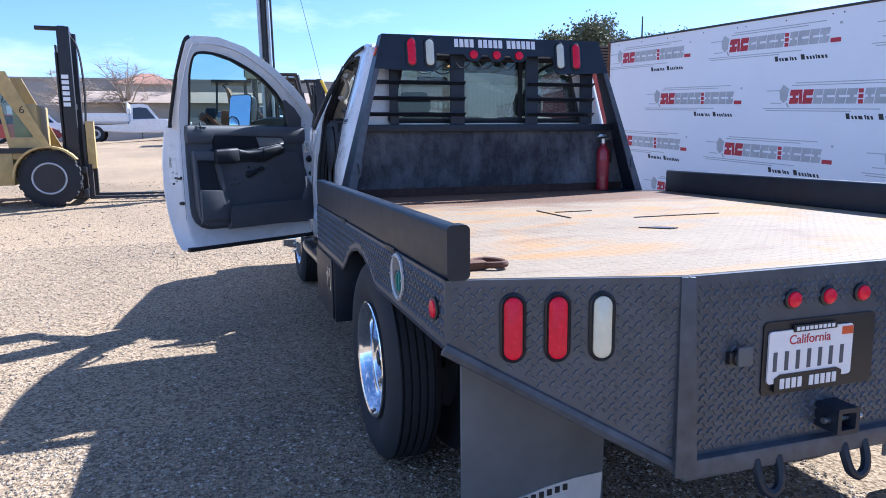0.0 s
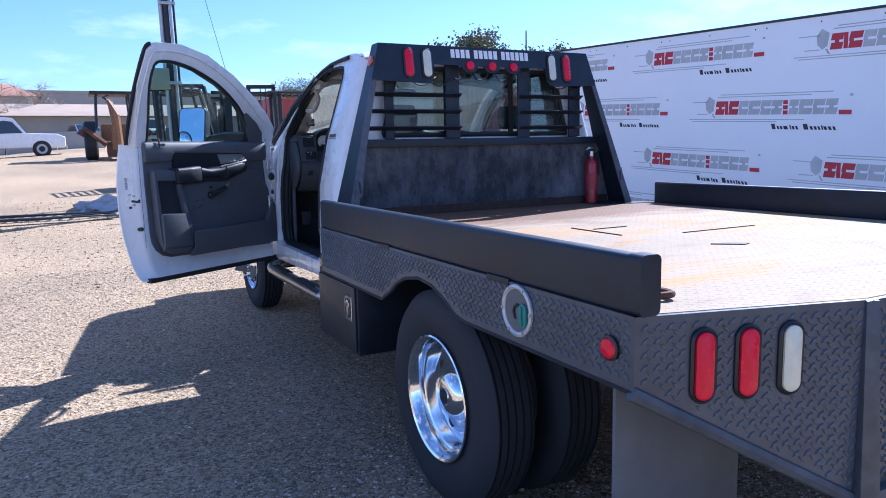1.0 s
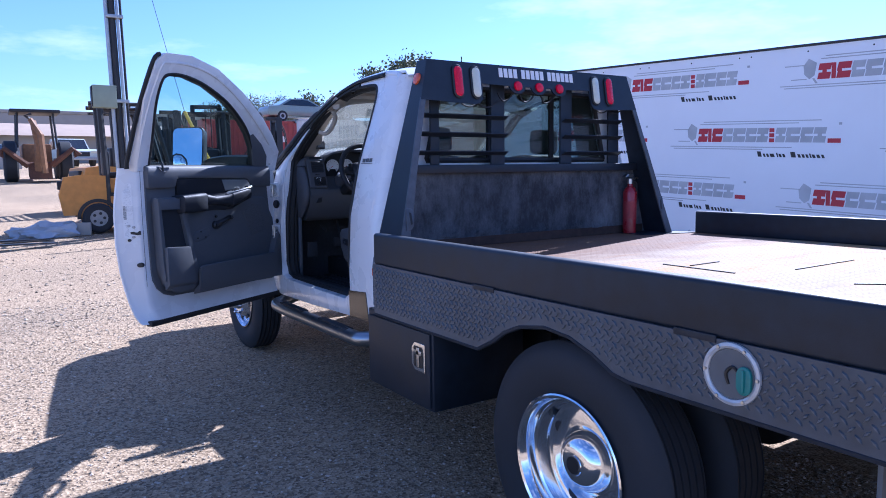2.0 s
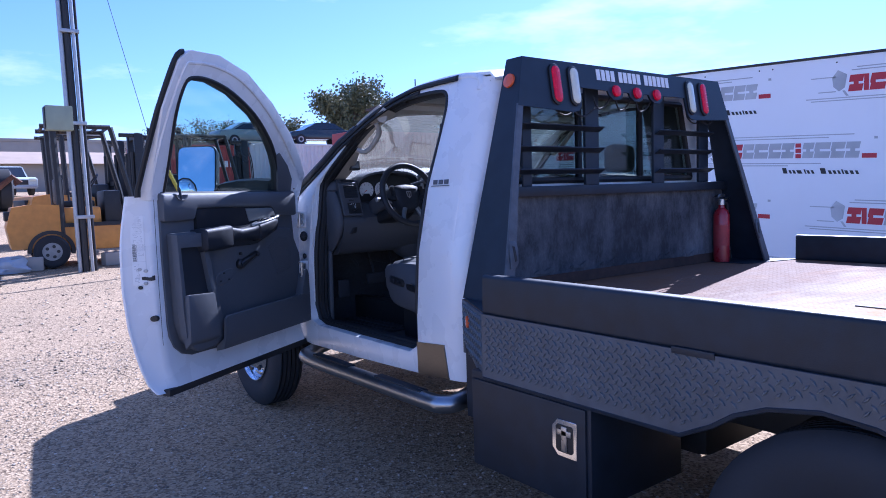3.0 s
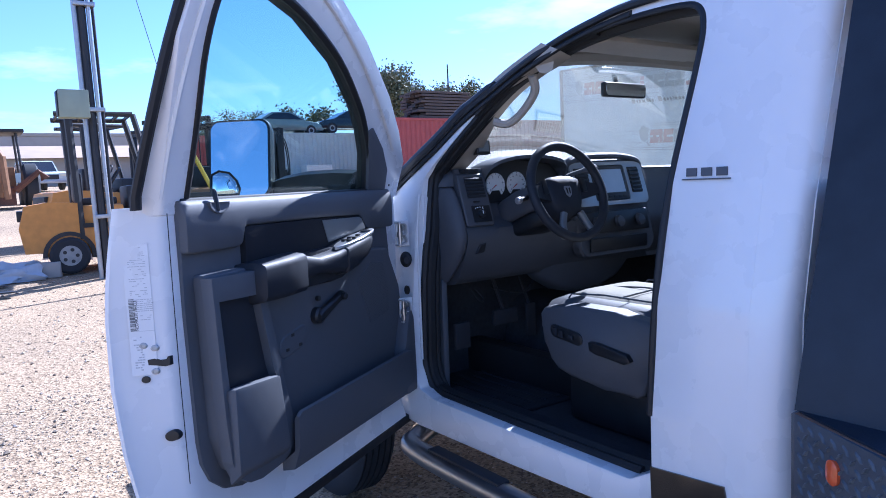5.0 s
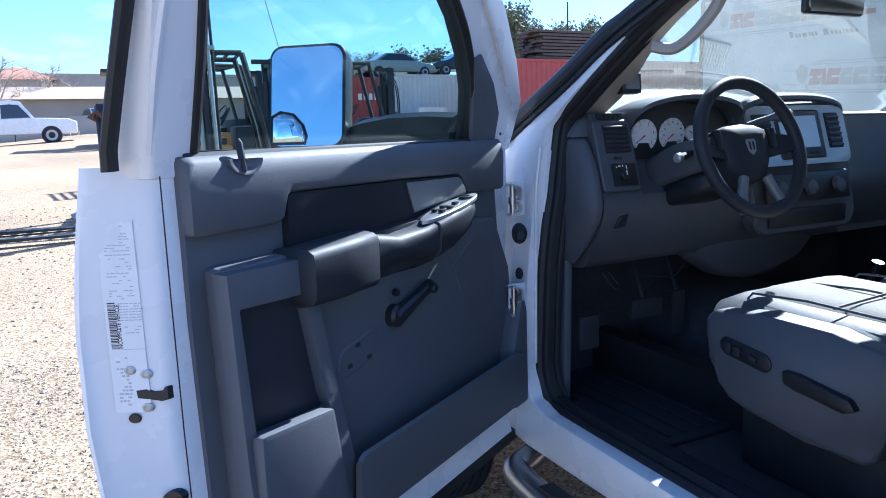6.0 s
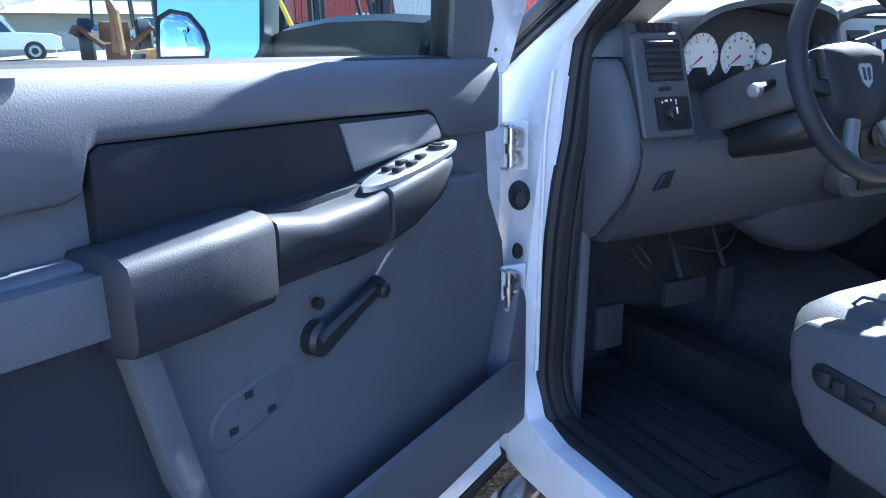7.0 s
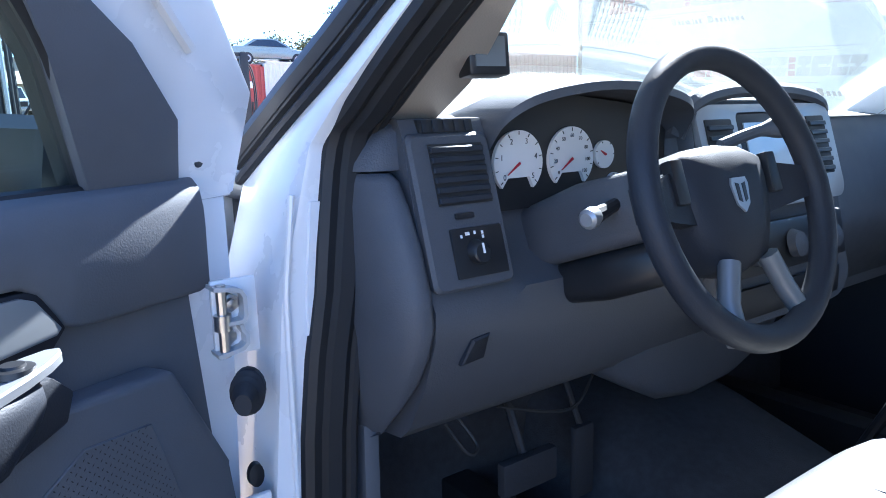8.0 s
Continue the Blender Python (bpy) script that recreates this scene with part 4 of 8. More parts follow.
# unseen plate, added so that the rack's shadow has a closed top
part("top_cap", loft([[(x, YFR - 0.001, 1.840), (x, YFR - 0.001, 1.848), (x, Y0 + LEAN * 0.943 + 0.007, 1.848), (x, Y0 + LEAN * 0.943 + 0.007, 1.840)] for x in (hx0 + 0.010, W - hx0 - 0.010)]), BLACK, rack)
YF = Y0 - 0.006


def on_rack(name, bm, material, parent, label=""):
    return part(name, lean(bm), material, parent, label)


for q, lens in ((0.605, RED_LENS), (0.715, CLEAR_LENS), (W - 0.715, CLEAR_LENS), (W - 0.605, RED_LENS)):
    lamp = on_rack("rack_lamp", loft([[(x, YF - o, z) for x, z in oval(q, 1.748, w, h)] for w, h, o in ((0.066, 0.168, -0.003), (0.066, 0.168, 0.006), (0.054, 0.156, 0.009))]), BLACK_TRIM, rack)
    on_rack("lens", loft([[(x, YF - o, z) for x, z in oval(q, 1.748, w, h)] for w, h, o in ((0.049, 0.150, 0.004), (0.047, 0.148, 0.012), (0.032, 0.134, 0.016))]), lens, lamp)
    part("lamp_wire", tube(smooth_line([(q, Y0 + 0.15, 1.70), (q + 0.03, Y0 + 0.16, 1.655), (q + 0.10, Y0 + 0.16, 1.63), (q + 0.20, Y0 + 0.17, 1.68)], 5), 0.004, 5), RUBBER, lamp)
for c in (1.285, CX, 0.99):
    lamp = on_rack("rack_lamp", lathe([(YF, 0.026), (YF - 0.010, 0.024), (YF - 0.014, 0.012), (YF - 0.0145, 0.001)], "y", (c, 0, 1.744), 18), RED_LENS, rack)
    part("lamp_wire", tube(smooth_line([(c, Y0 + 0.15, 1.73), (c - 0.02, Y0 + 0.17, 1.685), (c - 0.07, Y0 + 0.17, 1.67), (c - 0.11, Y0 + 0.16, 1.71)], 5), 0.004, 5), RUBBER, lamp)
x = 0.872
for word in (4, 5, 6):
    for k in range(word):
        on_rack("bar", box(x, x + 0.024, YF - 0.0005, YF + 0.003, 1.785, 1.832), WHITE_INK, rack)
        x += 0.0325
    x += 0.022
for x0, x1 in ((0.868, 0.958), (1.365, 1.450), (1.752, 1.838)):
    part("upright", box(x0, x1, YP - 0.012, YP + 0.004, 1.336, 1.842, 0.002, 1), BLACK, rack)
part("upright", box(0.492, 0.545, YP + 0.0, YP + 0.012, 1.336, 1.842, 0.002, 1), BLACK, rack)
for x0, x1 in ((0.36, 0.956), (1.368, 1.836)):
    for z in (1.395, 1.488, 1.580):
        b = box(x0 if x0 > 1 else rack_x(z) + 0.012, x1, YP - 0.050, YP - 0.013, z - 0.003, z + 0.003, 0.001, 1)
        xf(b, Matrix.Translation((0, YP - 0.03, z)) @ Matrix.Rotation(radians(-30), 4, "X") @ Matrix.Translation((0, 0.03 - YP, -z)))
        part("louvre_slat", b, BLACK, rack)
part("bulkhead", prism([(rack_x(ZD) + 0.011, ZD + 0.004), (W - rack_x(ZD) - 0.011, ZD + 0.004), (W - rack_x(1.294) - 0.011, 1.294), (rack_x(1.294) + 0.011, 1.294)], "y", YP, YP + 0.010), BULKHEAD, rack, "scuffed dark steel bulkhead plate with peeling foot")
part("rusty_foot", box(0.20, W - 0.20, YP - 0.0035, YP, ZD + 0.002, ZD + 0.050), DULL_RUST, rack, "rusty foot of the bulkhead where paint has peeled")
rng = random.Random(5)
for k in range(6):
    xa = 0.50 + k * 0.21 + rng.uniform(0, 0.06)
    zb = ZD + 0.050 + rng.uniform(0, 0.02)
    part("peeled_edge", prism([(xa, zb), (xa + 0.03, zb + 0.014), (xa + 0.07, zb + 0.006), (xa + 0.11, zb + 0.022), (xa + 0.15, zb + 0.012), (xa + 0.10, zb - 0.004), (xa + 0.05, zb - 0.006)], "y", YP - 0.007, YP - 0.0045), BULKHEAD, rack)
# ---- cab ----
def side_x(z):
    return 0.202 + 0.30 * 0.08 * math.log(1 + math.exp((z - 1.12) / 0.08))


def to_side(bm, sx=0):
    for v in bm.verts:
        v.co.x += side_x(v.co.z)
    return flip(bm) if sx else bm


OPEN = [(3.80, 0.625), (3.40, 0.622), (2.95, 0.622), (2.885, 0.66), (2.885, 0.80), (2.872, 1.07), (2.868, 1.35), (2.85, 1.60), (2.848, 1.70), (2.87, 1.755), (2.93, 1.773), (3.07, 1.776), (3.20, 1.768), (3.314, 1.751), (3.43, 1.717), (3.545, 1.674), (3.675, 1.587), (3.775, 1.505), (3.86, 1.437), (3.908, 1.385), (3.905, 1.21), (3.912, 0.85), (3.915, 0.72), (3.88, 0.645)]
SIL = [(3.90, 0.505), (3.40, 0.515), (2.95, 0.53), (2.65, 0.545), (2.640, 0.80), (2.637, 1.07), (2.640, 1.35), (2.645, 1.60), (2.648, 1.75), (2.66, 1.80), (2.80, 1.826), (3.076, 1.822), (3.20, 1.806), (3.32, 1.780), (3.47, 1.730), (3.60, 1.670), (3.735, 1.604), (3.86, 1.520), (3.98, 1.448), (4.10, 1.372), (4.11, 1.21), (4.11, 0.85), (4.10, 0.62), (4.02, 0.515)]
cab = part("cab", to_side(ring(SIL, OPEN, "x", 0.0, 0.085, 0.014)), WHITE, truck, "white painted cab side with open doorway")
part("cab_side", to_side(ring(SIL, OPEN, "x", 0.0, 0.085, 0.006), 1), WHITE, cab)
# closed passenger door
pd = part("passenger_door", to_side(prism([p for p in OPEN if p[1] < 1.36] + [(3.87, 1.365), (2.868, 1.365)], "x", 0.006, 0.06), 1), WHITE, cab)
part("passenger_trim", to_side(box(0.062, 0.095, 2.88, 3.86, 0.60, 1.355, 0.01), 1), GREY_TRIM, cab)
pg = part("side_window", to_side(prism([p for p in OPEN if p[1] > 1.34], "x", 0.03, 0.034), 1), GLASS, cab)
pg.visible_shadow = False
part("window_frame", to_side(tube([(0.03, y, z) for y, z in OPEN if z > 1.34], 0.016, 8), 1), SEAL, cab)

# weather strip round the doorway
def seal_in(z):
    return 0.080 - 0.035 * min(1, max(0, (z - 1.2) / 0.3))


part("door_seal", to_side(tube([(seal_in(p.y), p.x, p.y) for p in smooth_line([(a, b, 0) for a, b in OPEN], 4, True)], 0.023, 8, True)), SEAL, cab, "thick black rubber weather strip")
part("door_seal", to_side(tube([(seal_in(p.y) + 0.024, p.x, p.y) for p in smooth_line([(a + (0.012 if a > 3.4 else -0.012) * -1, b, 0) for a, b in OPEN], 4, True)], 0.009, 8, True)), SEAL, cab)
part("door_seal", to_side(tube([(seal_in(p.y) - 0.026, p.x, p.y) for p in smooth_line([(a, b, 0) for a, b in OPEN[12:] + OPEN[:3]], 4)], 0.015, 8)), SEAL, cab)
part("door_edge_seal", to_side(tube([(0.004, p.x, p.y) for p in smooth_line([(a, b, 0) for a, b in OPEN[4:17]], 5)], 0.0095, 8)), SEAL, cab)
part("roof_seal", to_side(tube([(-0.006, p.x, p.y - 0.012) for p in smooth_line([(y, z, 0) for y, z in SIL[10:20]], 4)], [0.013] * 37, 8)), SEAL, cab, "black drip seal along the roof edge and windscreen post")
part("roof_seal", to_side(tube([(-0.002, p.x, p.y - 0.035) for p in smooth_line([(y, z, 0) for y, z in SIL[11:20]], 4)], 0.010, 8)), SEAL, cab)

# girth added beyond the seal itself, to keep a sun streak off the door
part("post_foot_seal", to_side(tube([(-0.002, p.x, p.y + 0.004) for p in smooth_line([(y, z, 0) for y, z in SIL[15:20]], 4)], [0.014] + [0.020] * 3 + [0.025] * 13, 10)), SEAL, cab, "thick black rubber seal at the foot of the windscreen post")
# raised beads pressed into the door jamb
part("jamb_bead", tube([(0.237, 3.907, 0.74), (0.238, 3.9055, 0.95), (0.240, 3.904, 1.21), (0.256, 3.906, 1.33)], 0.0045, 8), WHITE, cab)
part("jamb_bead", loft([[(x, y + 0.006, z), (x + 0.003, y - 0.004, z), (x + 0.026, y - 0.004, z), (x + 0.030, y + 0.006, z)] for x, y, z in ((0.262, 3.914, 0.73), (0.262, 3.911, 0.95), (0.263, 3.905, 1.21), (0.276, 3.907, 1.32))]), WHITE, cab)

part("roof_edge", to_side(tube([(0.014, p.x, p.y - 0.006) for p in smooth_line([(y, z, 0) for y, z in SIL[8:13]], 5)], 0.018, 12)), WHITE, cab, "", 60)
# rear wall with window
def wall_x(z):
    return side_x(z) + 0.066


RZ = [0.56, 0.8, 1.07, 1.30, 1.35, 1.45, 1.6, 1.72, 1.78, 1.815]
outer = [(wall_x(z), z) for z in RZ] + [(W - wall_x(z), z) for z in RZ[::-1]]
win_z = [1.36, 1.365, 1.37, 1.38, 1.40, 1.48, 1.58, 1.70, 1.725, 1.735]
inner = [(0.50 + 0.25 * (z - 1.36), z) for z in win_z] + [(W - 0.50 - 0.25 * (z - 1.36), z) for z in win_z[::-1]]
part("rear_wall", ring(outer, inner, "y", 2.560, 2.585), WHITE, cab)
rw = part("rear_window", prism(inner, "y", 2.570, 2.574), TINT, cab)
part("window_seal", tube([(x, 2.556, z) for x, z in inner], 0.014, 8, True), SEAL, rw)
part("window_divider", box(0.90, 0.925, 2.560, 2.58, 1.365, 1.735), SEAL, rw)
part("window_divider", box(1.35, 1.375, 2.560, 2.58, 1.365, 1.735), SEAL, rw)

# rounded rear corners
for sx in (0, 1):
    rows = []
    for z, yb in ((0.548, 2.66), (0.80, 2.650), (1.07, 2.647), (1.35, 2.650), (1.60, 2.655), (1.75, 2.658), (1.795, 2.665)):
        arc = [(side_x(z) + 0.001 + 0.072 * (1 - math.cos(a)), yb - (yb - 2.561) * math.sin(a), z) for a in [radians(15 * k) for k in range(7)]]
        back = [(side_x(z) + 0.016 + 0.058 * (1 - math.cos(a)), yb - (yb - 2.576) * math.sin(a), z) for a in [radians(15 * k) for k in range(7)]]
        rows.append(arc + back[::-1])
    b = loft(rows)
    part("cab_corner", flip(b) if sx else b, WHITE, cab, "", 60)

# roof and windscreen
def span(y, z, crown, fwd=0.0, drop=0.0, n=12):
    x0 = side_x(z) + 0.004
    out = []
    for k in range(n + 1):
        s = k / n
        c = 1 - (2 * s - 1) ** 2
        c = c ** 0.6
        out.append((x0 + (W - 2 * x0) * s, y + fwd * c, z + crown * c - drop))
    return out


def sheet(rows, thick):
    bm = bmesh.new()
    v = [[[bm.verts.new((p[0], p[1], p[2] - d)) for p in r] for r in rows] for d in (0, thick)]
    for d, g in enumerate(v):
        for a, b in zip(g, g[1:]):
            for k in range(len(a) - 1):
                bm.faces.new((a[k], a[k + 1], b[k + 1], b[k]) if d == 0 else (a[k], b[k], b[k + 1], a[k + 1]))
    rim = lambda g: g[0] + [r[-1] for r in g[1:]] + g[-1][::-1][1:] + [r[0] for r in g[::-1][1:-1]]
    e0, e1 = rim(v[0]), rim(v[1])
    for k in range(len(e0)):
        j = (k + 1) % len(e0)
        bm.faces.new((e0[k], e0[j], e1[j], e1[k]))
    return bm


roof_rows = [span(2.562, 1.785, 0.03), span(2.60, 1.812, 0.045), span(2.80, 1.832, 0.055), span(3.076, 1.828, 0.06), span(3.20, 1.812, 0.065, 0.05), span(3.32, 1.786, 0.075, 0.10), span(3.42, 1.752, 0.08, 0.14)]
part("roof", sheet(roof_rows, 0.012), WHITE, cab)
screen_rows = [span(y, z, c, f) for y, z, c, f in ((3.42, 1.750, 0.08, 0.14), (3.60, 1.668, 0.07, 0.18), (3.735, 1.600, 0.055, 0.21), (3.86, 1.516, 0.045, 0.24), (3.98, 1.444, 0.03, 0.27), (4.10, 1.368, 0.01, 0.30))]
ws = part("windscreen", sheet(screen_rows, 0.004), SCREEN, cab)
ws.visible_shadow = False
part("headliner", sheet([[(min(max(x, 0.34), W - 0.34), y, z - 0.035) for x, y, z in r] for r in roof_rows[1:]], 0.01), HEADLINER, cab)
part("header_trim", tube([(x, y - 0.02, z - 0.04) for x, y, z in screen_rows[0]], 0.03, 8), HEADLINER, cab)
for sx in (0, 1):
    # inner trim of the windscreen post with its grab handle
    pts = smooth_line([(0.345, 3.33, 1.738), (0.345, 3.55, 1.665), (0.335, 3.70, 1.565), (0.315, 3.83, 1.472), (0.29, 3.96, 1.38)], 5)
    b = loft([[(p.x + (0.0 if sx else 0.03), p.y - 0.005, p.z), (p.x + e_, p.y - 0.005, p.z - 0.018), (p.x + e_ + 0.03, p.y + 0.03, p.z - 0.005), (p.x + e_ + 0.028, p.y + 0.07, p.z + 0.012), (p.x + (0.0 if sx else 0.03), p.y + 0.06, p.z + 0.030)] for p in pts for e_ in (0.045 if sx else 0.09 + 0.055 * max(0.0, min(1.0, (p.y - 3.68) / 0.14)),)])
    part("post_trim", flip(b) if sx else b, LIGHT_TRIM, cab, "", 60)
    b = tube(smooth_line([(0.40, 3.46, 1.685), (0.428, 3.48, 1.640), (0.43, 3.54, 1.585), (0.42, 3.60, 1.552), (0.39, 3.64, 1.560)], 6), 0.014, 8)
    part("grab_handle", flip(b) if sx else b, LIGHT_TRIM, cab)
    part("rear_post_trim", to_side(box(0.06, 0.11, 2.60, 2.86, 0.9, 1.76, 0.015), sx), GREY_TRIM, cab)
    b = box(0.46, 1.02, 3.20, 3.36, 1.745, 1.762, 0.006) if not sx else box(0.50, 1.02, 3.22, 3.42, 1.735, 1.752, 0.006)
    part("sun_visor", flip(b) if sx else b, HEADLINER, cab)
part("overhead_console", box(CX - 0.13, CX + 0.13, 3.02, 3.40, 1.755, 1.80, 0.02), HEADLINER, cab)
part("map_lamp", box(CX - 0.06, CX + 0.0, 3.12, 3.18, 1.748, 1.757, 0.004), mat("warm_lamp_glass", (0.9, 0.42, 0.12), 0.3, emit=1.2), cab)
rv = part("rear_view_mirror", box(CX - 0.125, CX + 0.125, 3.708, 3.735, 1.672, 1.732, 0.013, 3), BLACK_TRIM, cab, "black interior mirror")
part("mirror_face", prism(rounded(CX - 0.118, CX + 0.118, 1.678, 1.726, 0.016), "y", 3.7065, 3.7085), MIRROR, rv)
part("mirror_arm", tube([(CX, 3.73, 1.70), (CX, 3.76, 1.735), (CX, 3.76, 1.76)], 0.009), BLACK_TRIM, rv)

# floor, firewall, rockers
part("cab_floor", box(0.30, W - 0.30, 2.60, 4.25, 0.545, 0.565), CARPET, cab, "black carpeted cab floor")
part("firewall", box(0.30, W - 0.30, 4.20, 4.24, 0.55, 1.36), CARPET, cab)
part("floor_mat", box(0.42, 0.98, 3.60, 4.10, 0.566, 0.578, 0.004), RUBBER, cab)
for k in range(9):
    part("mat_rib", box(0.46 + k * 0.057, 0.475 + k * 0.057, 3.63, 4.07, 0.578, 0.584, 0.002, 1), RUBBER, cab)
part("sill_step", to_side(box(0.05, 0.16, 2.92, 3.86, 0.595, 0.628, 0.008)), DARK_TRIM, cab, "dark plastic scuff plate along the sill")
part("kick_panel", to_side(box(0.125, 0.15, 3.90, 4.22, 0.60, 1.02, 0.008)), GREY_TRIM, cab)
part("kick_panel", to_side(box(0.086, 0.11, 3.78, 4.22, 0.55, 1.37, 0.01), 1), DARK_TRIM, cab)
part("back_trim", box(0.31, W - 0.31, 2.60, 2.62, 0.56, 1.36), GREY_TRIM, cab)
part("stone_guard", to_side(prism([(2.882, 0.675), (2.690, 0.690), (2.662, 0.548), (2.878, 0.535)], "x", -0.005, 0.001)), mat("dark_polished_guard", (0.13, 0.125, 0.12), 0.16, 1.0, vary=0.2, scale=12), cab, "dark polished metal stone guard on the rear cab corner")
badge = part("trim_badge", to_side(box(-0.004, 0.0, 2.715, 2.835, 1.349, 1.352)), GREY_TRIM, cab, "grey trim-level badge shown as plain bars")
for k in range(3):
    part("bar", to_side(prism([(2.825 - k * 0.038, 1.357), (2.799 - k * 0.038, 1.357), (2.802 - k * 0.038, 1.376), (2.828 - k * 0.038, 1.376)], "x", -0.004, 0.0)), GREY_TRIM, badge)

# bonnet, wings, front end
for sx in (0, 1):
    arch = [(4.66 + 0.47 * math.cos(a), 0.46 + 0.44 * math.sin(a)) for a in [radians(k) for k in range(0, 181, 15)]]
    b = prism([(5.50, 0.55), (5.52, 1.05), (5.40, 1.20), (4.60, 1.30), (4.125, 1.355), (4.125, 0.52)] + [(y, z) for y, z in arch[::-1] if y < 5.3], "x", 0.175, 0.25, 0.008)
    part("front_wing", flip(b) if sx else b, WHITE, cab)
    b = tube([(0.165, y, z) for y, z in arch], 0.022, 8)
    part("wheel_lip", flip(b) if sx else b, WHITE, cab)
    b = tube(smooth_line([(0.36, 3.93, 0.50), (0.20, 3.90, 0.465), (0.135, 3.80, 0.455), (0.13, 3.2, 0.458), (0.13, 2.72, 0.462), (0.14, 2.64, 0.464), (0.19, 2.60, 0.47), (0.30, 2.60, 0.50)], 6), 0.038, 14)
    step = part("side_step", flip(b) if sx else b, STEP_STEEL, truck, "bright tubular side step bar")
    for y in (2.75, 3.35):
        b = box(0.11, 0.155, y, y + 0.36, 0.489, 0.499, 0.004)
        part("step_pad", flip(b) if sx else b, RUBBER, step)
bon = [[(0.24, y, 0.9), (0.24, y, z - 0.06), (0.34, y, z), (CX, y, z + 0.04), (W - 0.34, y, z), (W - 0.24, y, z - 0.06), (W - 0.24, y, 0.9)] for y, z in ((4.26, 1.345), (4.6, 1.325), (5.2, 1.25), (5.5, 1.12))]
part("bonnet", loft(bon), WHITE, cab)
part("cowl", box(0.28, W - 0.28, 4.12, 4.30, 1.30, 1.345, 0.01), BLACK_TRIM, cab)
fb = part("front_bumper", box(0.18, W - 0.18, 5.50, 5.66, 0.48, 0.74, 0.03), CHROME, truck)
part("grille", box(0.45, W - 0.45, 5.50, 5.56, 0.76, 1.10, 0.02), CHROME, truck)

# ---- driver's door, in its own frame: x outwards, y towards the latch, z up ----
MD = Matrix(((-0.519, -0.855, 0, 0.159), (0.855, -0.519, 0, 3.983), (0, 0, 1, 0), (0, 0, 0, 1)))


def dl(z):
    return -0.43 * (z - 1.36) if z > 1.36 else 0.0


def dpart(name, bm, material, parent, label="", leaning=False, sharp=35.0):
    if leaning:
        for v in bm.verts:
            v.co.x += dl(v.co.z)
    return part(name, xf(bm, MD), material, parent, label, sharp)


ROWS_D = [(0.515, 1.045, 0.005), (0.53, 1.05, 0.022), (0.56, 1.06, 0.040), (0.62, 1.07, 0.060), (0.70, 1.08, 0.078), (0.80, 1.092, 0.092), (0.95, 1.100, 0.102), (1.10, 1.102, 0.104), (1.16, 1.101, 0.101), (1.22, 1.10, 0.094), (1.28, 1.098, 0.085), (1.32, 1.097, 0.077), (1.345, 1.097, 0.0725)]
rr = []
for z, ur, no in ROWS_D:
    uf = -0.065 if z > 1.2 else -0.065 + (1.2 - z) * 0.06
    ni = -0.008 if z > 0.62 else -0.008 - (0.62 - z) * 0.3
    fl = 1.0 if z < 1.0 else max(0.0, (1.345 - z) / 0.345)
    rr.append([(ni, ur - 0.085, z), (ni + 0.003, ur - 0.064, z), (ni + 0.014, ur - 0.050, z), (no - 0.022, ur + 0.000, z), (no - 0.014, ur + 0.004 + 0.016 * fl, z), (no - 0.004, ur + 0.005 + 0.016 * fl, z), (no, ur + 0.006 * fl, z), (no, ur - 0.3, z), (no, uf + 0.3, z), (no - 0.01, uf, z), (ni + 0.01, uf, z), (ni, uf + 0.012, z)])
door = dpart("driver_door", loft(rr), WHITE, truck, "white driver door standing open, grey moulded inner trim")
FO = [(1.100, 1.325), (1.104, 1.50), (1.100, 1.68), (1.074, 1.872), (1.030, 1.914), (0.859, 1.921), (0.649, 1.880), (0.407, 1.778), (0.176, 1.648), (0.04, 1.55), (-0.07, 1.450), (-0.070, 1.325)]
FI = [(0.968, 1.360), (0.99, 1.51), (1.018, 1.673), (1.012, 1.785), (0.975, 1.815), (0.87, 1.817), (0.72, 1.787), (0.52, 1.712), (0.36, 1.618), (0.275, 1.55), (0.205, 1.475), (0.138, 1.350)]
wf = ring(FO, FI, "x", -0.012, 0.032, 0.006)
for v in wf.verts:
    if v.co.y > 1.03:
        v.co.y -= 0.69 * max(0.0, 0.075 - v.co.x) * max(0.0, min(1.0, 1 - (v.co.z - 1.36) / 0.35))
dpart("window_frame", wf, WHITE, door, "", True)
dpart("window_seal", tube([(-0.010, p.x, p.y) for p in smooth_line([(a, b, 0) for a, b in FI], 4)], 0.009, 8), SEAL, door, "", True)
dpart("window_seal", tube([(-0.012, u, 1.352) for u in (0.99, 0.6, 0.15)], 0.009, 8), SEAL, door)
dpart("frame_seal", tube([(0.010, p.x, p.y) for p in smooth_line([(1.092, 1.34, 0), (1.098, 1.50, 0), (1.098, 1.68, 0), (1.078, 1.872, 0), (1.05, 1.905, 0)], 4)], 0.012, 8), SEAL, door, "", True)
dpart("frame_bead", tube([(-0.014, p.x, p.y) for p in smooth_line([(1.045, 1.36, 0), (1.06, 1.50, 0), (1.06, 1.68, 0), (1.04, 1.84, 0), (1.0, 1.868, 0), (0.85, 1.872, 0), (0.66, 1.835, 0), (0.43, 1.735, 0), (0.22, 1.61, 0), (0.05, 1.49, 0)], 4)], 0.006, 6), WHITE, door, "", True)
fcx, fcz = sum(p[0] for p in FI) / len(FI), sum(p[1] for p in FI) / len(FI)
